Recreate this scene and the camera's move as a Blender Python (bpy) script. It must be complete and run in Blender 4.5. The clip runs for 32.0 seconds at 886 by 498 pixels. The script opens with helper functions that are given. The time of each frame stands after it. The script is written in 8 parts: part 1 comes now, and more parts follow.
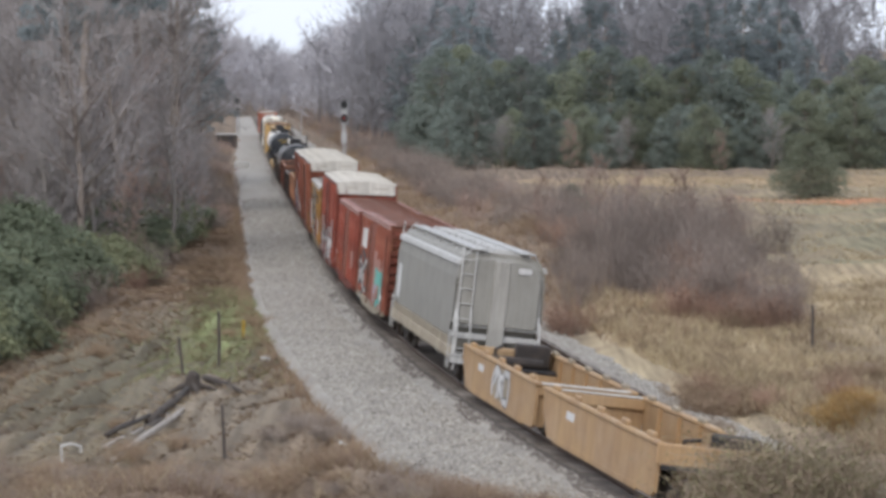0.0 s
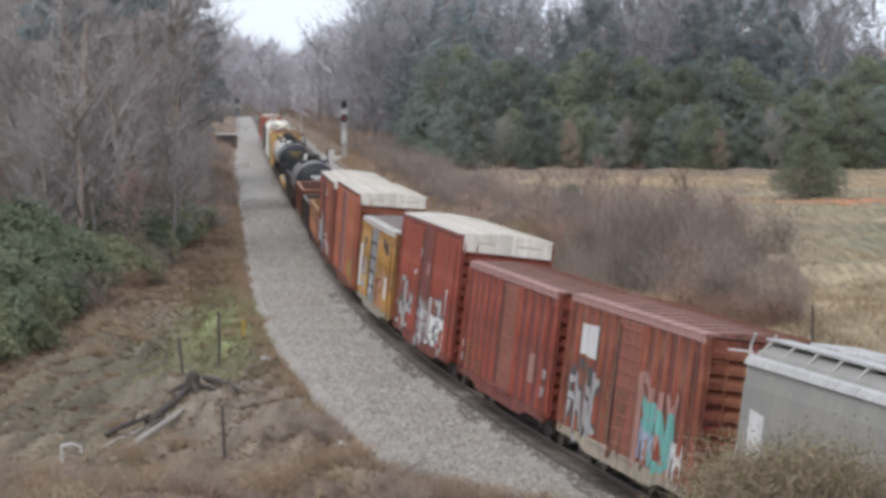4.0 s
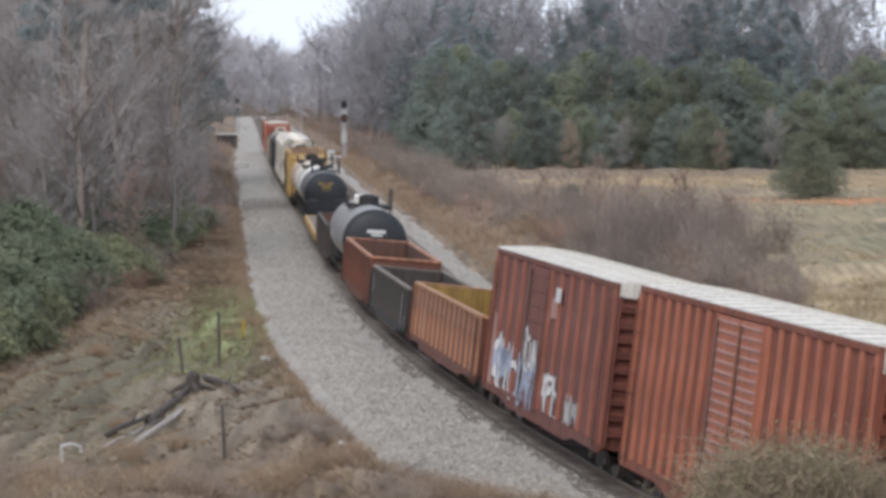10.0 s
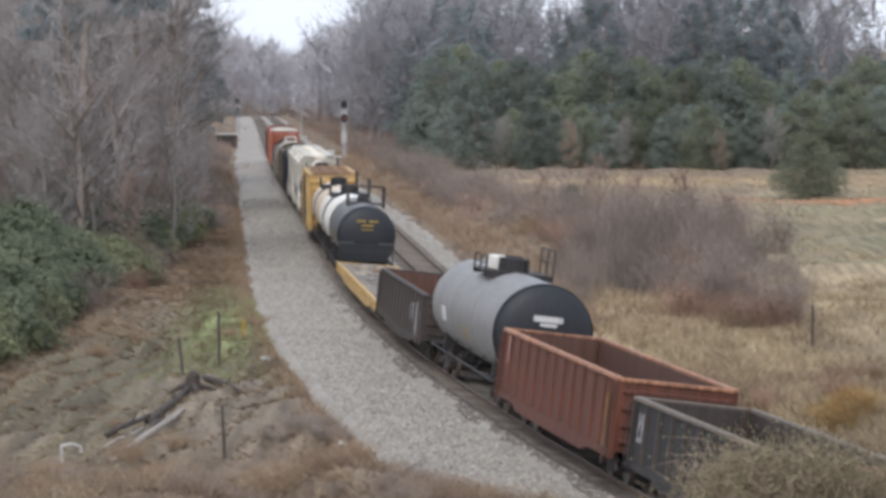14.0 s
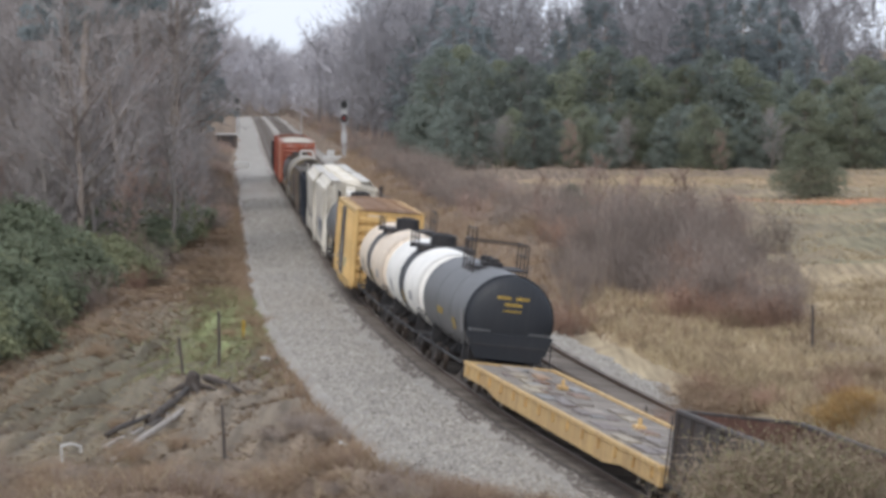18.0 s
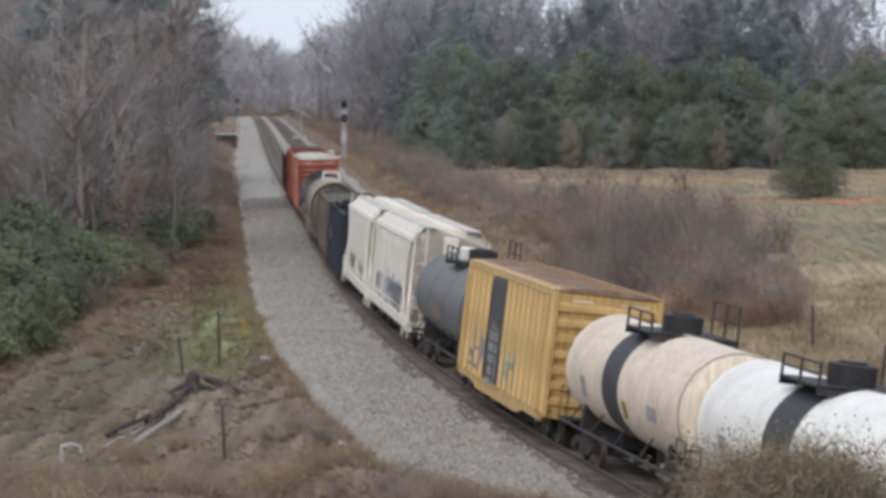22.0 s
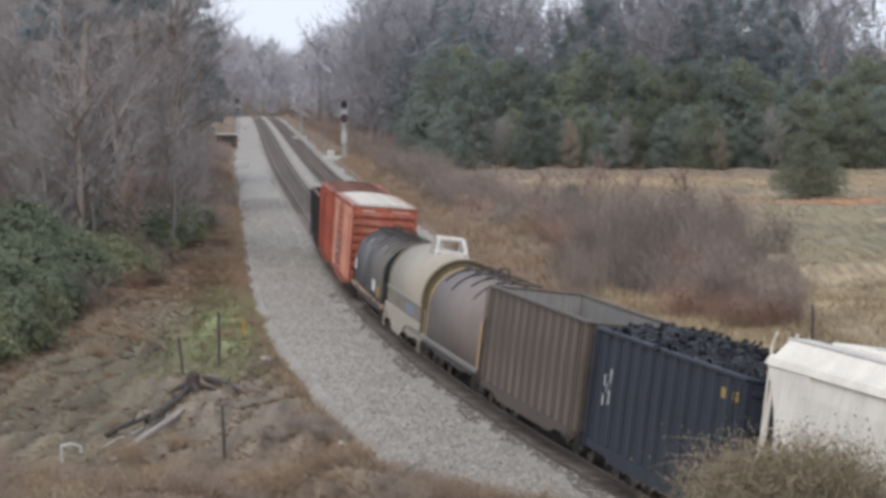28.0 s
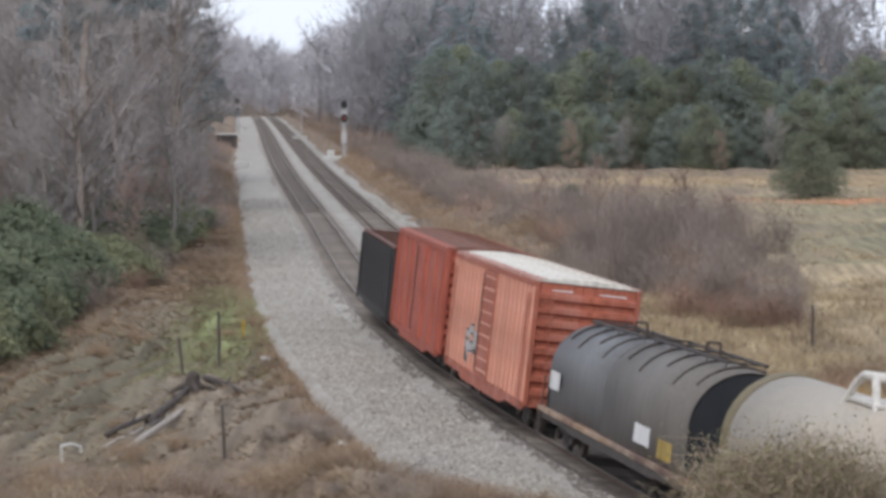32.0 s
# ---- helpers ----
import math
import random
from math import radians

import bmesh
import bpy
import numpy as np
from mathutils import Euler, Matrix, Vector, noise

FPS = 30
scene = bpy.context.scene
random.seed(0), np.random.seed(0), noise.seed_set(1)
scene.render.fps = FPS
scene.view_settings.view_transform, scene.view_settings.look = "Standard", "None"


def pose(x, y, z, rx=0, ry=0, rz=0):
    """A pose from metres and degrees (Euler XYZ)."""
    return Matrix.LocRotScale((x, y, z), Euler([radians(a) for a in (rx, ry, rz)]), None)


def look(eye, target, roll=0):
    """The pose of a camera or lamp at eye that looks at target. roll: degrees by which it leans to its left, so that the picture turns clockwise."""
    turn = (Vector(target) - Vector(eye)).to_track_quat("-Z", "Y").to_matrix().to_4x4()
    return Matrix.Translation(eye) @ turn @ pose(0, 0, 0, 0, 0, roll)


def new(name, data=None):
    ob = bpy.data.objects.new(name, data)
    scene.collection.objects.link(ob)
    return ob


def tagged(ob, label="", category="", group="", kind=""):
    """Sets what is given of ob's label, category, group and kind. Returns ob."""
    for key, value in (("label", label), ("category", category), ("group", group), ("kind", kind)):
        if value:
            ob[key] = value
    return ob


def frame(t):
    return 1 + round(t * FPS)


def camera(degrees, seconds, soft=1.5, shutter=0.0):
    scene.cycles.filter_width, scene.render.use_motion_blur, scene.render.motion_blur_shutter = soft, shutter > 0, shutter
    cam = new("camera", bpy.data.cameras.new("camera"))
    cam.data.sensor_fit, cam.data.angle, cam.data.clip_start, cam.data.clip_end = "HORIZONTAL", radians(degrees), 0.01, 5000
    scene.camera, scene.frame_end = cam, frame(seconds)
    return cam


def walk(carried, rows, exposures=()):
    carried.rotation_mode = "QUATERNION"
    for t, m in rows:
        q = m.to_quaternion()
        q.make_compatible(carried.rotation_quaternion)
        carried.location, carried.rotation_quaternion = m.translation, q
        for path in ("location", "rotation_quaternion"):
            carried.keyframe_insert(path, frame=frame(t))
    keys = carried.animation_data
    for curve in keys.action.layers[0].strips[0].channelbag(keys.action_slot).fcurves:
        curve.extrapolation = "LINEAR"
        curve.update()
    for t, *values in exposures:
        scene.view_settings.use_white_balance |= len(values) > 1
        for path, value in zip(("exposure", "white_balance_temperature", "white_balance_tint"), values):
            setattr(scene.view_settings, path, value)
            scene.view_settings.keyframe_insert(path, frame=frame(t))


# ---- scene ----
CLIP = 32.0
cam = camera(17.15, CLIP, soft=3.7)
EYE = pose(0, 0, 10.45, 90 - 3.268, 0, 0)
walk(cam, [(0.0, EYE), (CLIP, EYE)], exposures=[(0.0, 0.32), (14.0, 0.35), (18.0, 0.26), (21.0, 0.1), (24.5, -0.04), (28.0, 0.2), (CLIP, 0.3)])

# ---- light: a bright overcast winter sky ----
world = bpy.data.worlds.new("overcast_sky")
scene.world = world
world.use_nodes = True
wn, wl = world.node_tree.nodes, world.node_tree.links
sky = wn.new("ShaderNodeTexSky")
sky.sky_type, sky.sun_disc = "NISHITA", False
sky.sun_elevation, sky.sun_rotation = radians(42), radians(200)
sky.air_density, sky.dust_density = 1.0, 4.0
cloud = wn.new("ShaderNodeMix")
cloud.data_type, cloud.inputs["Factor"].default_value = "RGBA", 0.8
cloud.inputs["B"].default_value = (9.0, 9.7, 11.2, 1)
wl.new(sky.outputs["Color"], cloud.inputs["A"])
wl.new(cloud.outputs["Result"], wn["Background"].inputs["Color"])
wn["Background"].inputs["Strength"].default_value = 0.1
sun = new("sun", bpy.data.lights.new("sun", "SUN"))
sun.data.energy, sun.data.angle, sun.data.color = 1.0, radians(25), (1.0, 0.985, 0.96)
sun.matrix_world = look((-60, -120, 150), (0, 40, 0))


# ---- materials ----
def material(name, base, other=None, rough=0.8, scale=3.0, fine=30.0, bump=0.3, metal=0.0, streak=0.0, streak_colour=(0.12, 0.06, 0.035),
             vary=0.0, amount=0.6, coords="Object", stretch=(1, 1, 1), spec=0.5, relief=0.02, grit=0.25, worn=0.0, worn_colour=(0.4, 0.3, 0.28)):
    """Two-scale variation between base and other, run-down streaks of streak_colour, a random tint per object, fine relief."""
    m = bpy.data.materials.new(name)
    m.use_nodes = True
    n, l = m.node_tree.nodes, m.node_tree.links
    out = n["Principled BSDF"]
    out.inputs["Roughness"].default_value, out.inputs["Metallic"].default_value = rough, metal
    out.inputs["Specular IOR Level"].default_value = spec
    tc, mp = n.new("ShaderNodeTexCoord"), n.new("ShaderNodeMapping")
    mp.inputs["Scale"].default_value = stretch
    l.new(tc.outputs[coords], mp.inputs["Vector"])
    other = other or tuple(0.6 * c for c in base)

    def noise_tex(sc, detail=4.0, vec=None):
        t = n.new("ShaderNodeTexNoise")
        t.inputs["Scale"].default_value, t.inputs["Detail"].default_value = sc, detail
        l.new(vec or mp.outputs["Vector"], t.inputs["Vector"])
        return t

    def ramp(src, lo, hi):
        r = n.new("ShaderNodeMapRange")
        r.inputs["From Min"].default_value, r.inputs["From Max"].default_value = lo, hi
        l.new(src, r.inputs["Value"])
        return r.outputs["Result"]

    def mix(fac, a, b, mode="MIX"):
        x = n.new("ShaderNodeMix")
        x.data_type, x.blend_type = "RGBA", mode
        for key, val in (("Factor", fac), ("A", a), ("B", b)):
            if isinstance(val, (tuple, float, int)):
                x.inputs[key].default_value = (*val, 1) if isinstance(val, tuple) else val
            else:
                l.new(val, x.inputs[key])
        return x.outputs["Result"]

    big, small = noise_tex(scale), noise_tex(fine, 3.0)
    k = n.new("ShaderNodeMath")
    k.operation = "MULTIPLY"
    k.inputs[1].default_value = amount
    l.new(ramp(big.outputs["Fac"], 0.38, 0.66), k.inputs[0])
    col = mix(k.outputs[0], base, other)
    grey = mix(ramp(small.outputs["Fac"], 0.3, 0.7), (1 - grit,) * 3, (1 + 0.85 * grit,) * 3)
    col = mix(1.0, col, grey, "MULTIPLY")
    if streak:
        mp2 = n.new("ShaderNodeMapping")
        mp2.inputs["Scale"].default_value = (3.6, 3.6, 0.32)
        l.new(tc.outputs["Object"], mp2.inputs["Vector"])
        st = noise_tex(1.6, 5.0, mp2.outputs["Vector"])
        k2 = n.new("ShaderNodeMath")
        k2.operation = "MULTIPLY"
        k2.inputs[1].default_value = streak
        l.new(ramp(st.outputs["Fac"], 0.48, 0.72), k2.inputs[0])
        col = mix(k2.outputs[0], col, streak_colour)
        mp3 = n.new("ShaderNodeMapping")
        mp3.inputs["Scale"].default_value = (9.0, 9.0, 0.5)
        l.new(tc.outputs["Object"], mp3.inputs["Vector"])
        runs = noise_tex(1.3, 4.0, mp3.outputs["Vector"])
        lo_run = 1 - 0.62 * streak
        col = mix(1.0, col, mix(ramp(runs.outputs["Fac"], 0.32, 0.68), (lo_run,) * 3, (1 + 0.32 * streak,) * 3), "MULTIPLY")
    if worn:
        # chalky, sun-faded patches
        fd = noise_tex(scale * 0.7 + 0.35, 6.0)
        k3 = n.new("ShaderNodeMath")
        k3.operation = "MULTIPLY"
        k3.inputs[1].default_value = worn
        l.new(ramp(fd.outputs["Fac"], 0.5, 0.7), k3.inputs[0])
        col = mix(k3.outputs[0], col, worn_colour)
    if vary:
        info = n.new("ShaderNodeObjectInfo")
        hsv = n.new("ShaderNodeHueSaturation")
        l.new(ramp(info.outputs["Random"], 0.0, 1.0), hsv.inputs["Value"])
        r = hsv.inputs["Value"].links[0].from_node
        r.inputs["To Min"].default_value, r.inputs["To Max"].default_value = 1 - vary, 1 + vary
        l.new(col, hsv.inputs["Color"])
        col = hsv.outputs["Color"]
    l.new(col, out.inputs["Base Color"])
    if bump:
        b = n.new("ShaderNodeBump")
        b.inputs["Strength"].default_value, b.inputs["Distance"].default_value = bump, relief
        l.new(small.outputs["Fac"], b.inputs["Height"])
        l.new(b.outputs["Normal"], out.inputs["Normal"])
    return m


def leafy(name, base, spread=0.35, rough=0.9, glow=0.0):
    """Plant matter: every leaf, blade or twig island takes a shade of its own."""
    m = bpy.data.materials.new(name)
    m.use_nodes = True
    n, l = m.node_tree.nodes, m.node_tree.links
    out = n["Principled BSDF"]
    out.inputs["Roughness"].default_value = rough
    out.inputs["Specular IOR Level"].default_value = 0.15
    geo, hsv, tc, tex = (n.new("ShaderNode" + k) for k in ("NewGeometry", "HueSaturation", "TexCoord", "TexNoise"))
    tex.inputs["Scale"].default_value = 0.25
    l.new(tc.outputs["Object"], tex.inputs["Vector"])
    add, rng, hue = n.new("ShaderNodeMath"), n.new("ShaderNodeMapRange"), n.new("ShaderNodeMapRange")
    l.new(geo.outputs["Random Per Island"], add.inputs[0])
    l.new(tex.outputs["Fac"], add.inputs[1])
    rng.inputs["From Max"].default_value = 2.0
    rng.inputs["To Min"].default_value, rng.inputs["To Max"].default_value = 1 - spread, 1 + spread
    l.new(add.outputs[0], rng.inputs["Value"])
    hue.inputs["To Min"].default_value, hue.inputs["To Max"].default_value = 0.485, 0.515
    l.new(geo.outputs["Random Per Island"], hue.inputs["Value"])
    l.new(hue.outputs["Result"], hsv.inputs["Hue"])
    hsv.inputs["Color"].default_value = (*base, 1)
    # every plant is a little lighter or darker than the next
    info, own, mul = n.new("ShaderNodeObjectInfo"), n.new("ShaderNodeMapRange"), n.new("ShaderNodeMath")
    l.new(info.outputs["Random"], own.inputs["Value"])
    own.inputs["To Min"].default_value, own.inputs["To Max"].default_value = 0.76, 1.24
    mul.operation = "MULTIPLY"
    l.new(rng.outputs["Result"], mul.inputs[0])
    l.new(own.outputs["Result"], mul.inputs[1])
    l.new(mul.outputs[0], hsv.inputs["Value"])
    l.new(hsv.outputs["Color"], out.inputs["Base Color"])
    if glow:
        # thin leaves let part of the daylight through
        tr, mx = n.new("ShaderNodeBsdfTranslucent"), n.new("ShaderNodeMixShader")
        mx.inputs["Fac"].default_value = glow
        l.new(hsv.outputs["Color"], tr.inputs["Color"])
        l.new(out.outputs["BSDF"], mx.inputs[1])
        l.new(tr.outputs["BSDF"], mx.inputs[2])
        l.new(mx.outputs["Shader"], n["Material Output"].inputs["Surface"])
    return m


# ---- mesh helpers ----
class Shape:
    """Plain vertex and face lists for one mesh."""

    def __init__(self):
        self.v, self.f = [], []

    def add(self, verts, faces):
        o = len(self.v)
        self.v += [tuple(p) for p in verts]
        self.f += [tuple(i + o for i in f) for f in faces]
        return self

    def box(self, x0, x1, y0, y1, z0, z1, c=0.0):
        """A box, with its lengthwise and upright edges cut by c."""
        if c:
            p = [(y0 + c, z0), (y1 - c, z0), (y1, z0 + c), (y1, z1 - c), (y1 - c, z1), (y0 + c, z1), (y0, z1 - c), (y0, z0 + c)]
            n = 8
            rows = []
            for x, k in ((x0, c), (x0 + c, 0), (x1 - c, 0), (x1, c)):
                ym, zm = (y0 + y1) / 2, (z0 + z1) / 2
                rows += [(x, ym + (y - ym) * (1 - k / max(1e-6, (y1 - y0) / 2)), zm + (z - zm) * (1 - k / max(1e-6, (z1 - z0) / 2))) for y, z in p]
            f = [(r * n + i, r * n + (i + 1) % n, (r + 1) * n + (i + 1) % n, (r + 1) * n + i) for r in range(3) for i in range(n)]
            f += [tuple(reversed(range(n))), tuple(range(3 * n, 4 * n))]
            return self.add(rows, f)
        v = [(x, y, z) for x in (x0, x1) for y in (y0, y1) for z in (z0, z1)]
        return self.add(v, [(0, 1, 3, 2), (4, 6, 7, 5), (0, 4, 5, 1), (2, 3, 7, 6), (0, 2, 6, 4), (1, 5, 7, 3)])

    def prism(self, prof, x0, x1):
        """The closed outline prof of (y, z), drawn out from x0 to x1."""
        n = len(prof)
        return self.add([(x, y, z) for x in (x0, x1) for y, z in prof],
                        [tuple(reversed(range(n))), tuple(range(n, 2 * n))] + [(i, (i + 1) % n, n + (i + 1) % n, n + i) for i in range(n)])

    def side_prism(self, prof, y0, y1):
        """The closed outline prof of (x, z), drawn out from y0 to y1."""
        n = len(prof)
        return self.add([(x, y, z) for y in (y0, y1) for x, z in prof],
                        [tuple(range(n)), tuple(reversed(range(n, 2 * n)))] + [(i, n + i, n + (i + 1) % n, (i + 1) % n) for i in range(n)])

    def loft(self, rings, caps=True):
        n = len(rings[0])
        f = [(r * n + i, r * n + (i + 1) % n, (r + 1) * n + (i + 1) % n, (r + 1) * n + i) for r in range(len(rings) - 1) for i in range(n)]
        if caps:
            f += [tuple(reversed(range(n))), tuple(range((len(rings) - 1) * n, len(rings) * n))]
        return self.add([p for r in rings for p in r], f)

    def tube(self, pts, r, n=6):
        """A round bar through pts; r is one radius or one for each point."""
        rs = r if isinstance(r, (list, tuple)) else [r] * len(pts)
        pts = [Vector(p) for p in pts]
        rings = []
        for i, p in enumerate(pts):
            d = (pts[min(i + 1, len(pts) - 1)] - pts[max(i - 1, 0)]).normalized()
            a = d.cross(Vector((0, 0, 1)) if abs(d.z) < 0.9 else Vector((1, 0, 0))).normalized()
            b = d.cross(a)
            rings.append([p + rs[i] * (a * math.cos(k) + b * math.sin(k)) for k in (2 * math.pi * j / n for j in range(n))])
        return self.loft(rings)

    def mesh(self, name, mat, smooth=False):
        me = bpy.data.meshes.new(name)
        me.from_pydata(self.v, [], self.f)
        me.materials.append(mat)
        if smooth:
            me.shade_smooth()
        return me


def part(name, shape, mat, parent=None, label="", smooth=False, at=None):
    """Links a shape (or a ready mesh) as one object, under parent if given."""
    ob = new(name, shape.mesh(name, mat, smooth) if isinstance(shape, Shape) else shape)
    ob.parent = parent
    if at is not None:
        ob.matrix_basis = at
    return tagged(ob, label=label) if label else ob


def array_mesh(name, v, f, mat, smooth=False):
    """One mesh from numpy arrays: vertices (n, 3), faces (m, 3 or 4)."""
    me = bpy.data.meshes.new(name)
    me.from_pydata(v.tolist(), [], f.tolist())
    me.materials.append(mat)
    if smooth:
        me.shade_smooth()
    return me


# ---- the line: curvature, height and cant along its length s, which grows away from the camera ----
KNOT = [-600, -90, -60, -20, 20, 60, 100, 150, 210, 300, 450, 700, 1400]
BEND = [0, 0, 1.88e-3, 1.38e-3, 1.28e-3, 0.79e-3, -0.12e-3, -0.06e-3, 0.10e-3, 0.04e-3, -0.01e-3, -0.01e-3, 0]
RISE = [0.2, 0.2, 0.178, 0.067, -0.036, -0.045, -0.028, 0.053, 0.251, 0.446, 0.40, 0.2, -2.0]
S = np.arange(-600.0, 1401.0)
_k = np.interp(S, KNOT, BEND)
_h = np.concatenate([[0], np.cumsum((_k[1:] + _k[:-1]) / 2)])
HEAD = _h - _h[600] - 0.15387
_dx, _dy = np.sin(HEAD), np.cos(HEAD)
LX = np.concatenate([[0], np.cumsum((_dx[1:] + _dx[:-1]) / 2)])
LY = np.concatenate([[0], np.cumsum((_dy[1:] + _dy[:-1]) / 2)])
LX, LY = LX - LX[600] + 3.19633, LY - LY[600] + 88.64351
LZ = np.convolve(np.pad(np.interp(S, KNOT, RISE), 20, mode="edge"), np.ones(41) / 41, "valid")
CANT = np.clip(_k * 88.0, -0.02, 0.125)
TRACKS = 4.25  # metres between the two tracks


def on_line(s, d, h):
    """The place at s along the line, d to its right as seen looking away, h above the rail heads, on the canted bed."""
    r, hd = np.interp(s, S, CANT), np.interp(s, S, HEAD)
    lat, up = d * np.cos(r) + h * np.sin(r), h * np.cos(r) - d * np.sin(r)
    return np.stack([np.interp(s, S, LX) + lat * np.cos(hd), np.interp(s, S, LY) - lat * np.sin(hd), np.interp(s, S, LZ) + up], -1)


def on_bed(s, d, h):
    """The same for the stone bed: each track is canted about its own middle, the strips beside them lie level."""
    r, hd = np.interp(s, S, CANT), np.interp(s, S, HEAD)
    own = np.where(np.asarray(d) > TRACKS / 2, np.asarray(d) - TRACKS, d)
    up = h - np.clip(own, -1.45, 1.45) * np.sin(r)
    return np.stack([np.interp(s, S, LX) + d * np.cos(hd), np.interp(s, S, LY) - d * np.sin(hd), np.interp(s, S, LZ) + up], -1)


def ease(a, b, x):
    t = np.clip((x - a) / (b - a), 0, 1)
    return t * t * (3 - 2 * t)


def waves(x, y, size, seed):
    """Smooth irregular swells of about unit height."""
    g = np.random.RandomState(seed)
    z = np.zeros_like(x)
    for i in range(7):
        a, k, p = g.uniform(0, 6.28), g.uniform(0.6, 1.9) * 6.28 / size, g.uniform(0, 6.28)
        z = z + np.sin((x * math.cos(a) + y * math.sin(a)) * k + p)
    return z / 3.5


def off_line(x, y):
    """How far right of the line a place lies, and the line's height there."""
    return (x - np.interp(y, LY, LX)) * np.cos(np.interp(y, LY, HEAD)), np.interp(y, LY, LZ)


def ground_z(x, y):
    x, y = np.asarray(x, float), np.asarray(y, float)
    d, zt = off_line(x, y)
    z = zt - 0.75 + 0.0 * x
    # shoulder, then the fall into the wooded hollow on one side
    crest = np.minimum(-6.8, -15.2 - np.interp(y, LY, LX))
    crest = np.where(y < 60, crest - (60 - y) * 0.6, crest)
    left = ease(-5.2, -6.6, d)
    z += left * (0.55 + 0.30 * waves(x, y, 9, 3) * ease(-6, -9, d))
    fall = np.clip(crest - d, 0, None)
    z -= 4.2 * ease(0, 13, fall)
    z += 22.0 * ease(25, 260, fall) + 0.5 * waves(x, y, 30, 8) * ease(5, 20, fall)
    # low bank and field on the other side
    z += ease(6.6, 10.5, d) * (0.75 + 0.25 * waves(x, y, 26, 5)) + 0.25 * waves(x, y, 7, 6) * ease(8, 12, d)
    z += 4.0 * ease(330, 900, y) * ease(14, 120, d) + 16 * ease(500, 1400, np.hypot(x, y)) * ease(30, 200, np.abs(d)) + 4 * ease(905, 1300, y) + 1.6 * ease(905, 930, y)
    # flattened furrows that run down the bank
    u = x - 0.13 * (y - 100) + 0.35 * waves(x, y, 14, 21)
    z += (0.13 * np.sin(u * 5.0) + 0.08 * np.sin(u * 9.3 + 1.0)) * ease(-5.6, -7.5, d) * ease(60, 74, y) * ease(165, 120, y)
    # the slope that the camera stands on
    hill = 8.7 * np.clip(1 - np.clip(y, -30, None) / 76.0, 0, 1.15) * ease(-2.6, -6.0, d)
    z += hill + 0.25 * waves(x, y, 6, 9) * ease(80, 66, y) * ease(-4, -7, d)
    return z


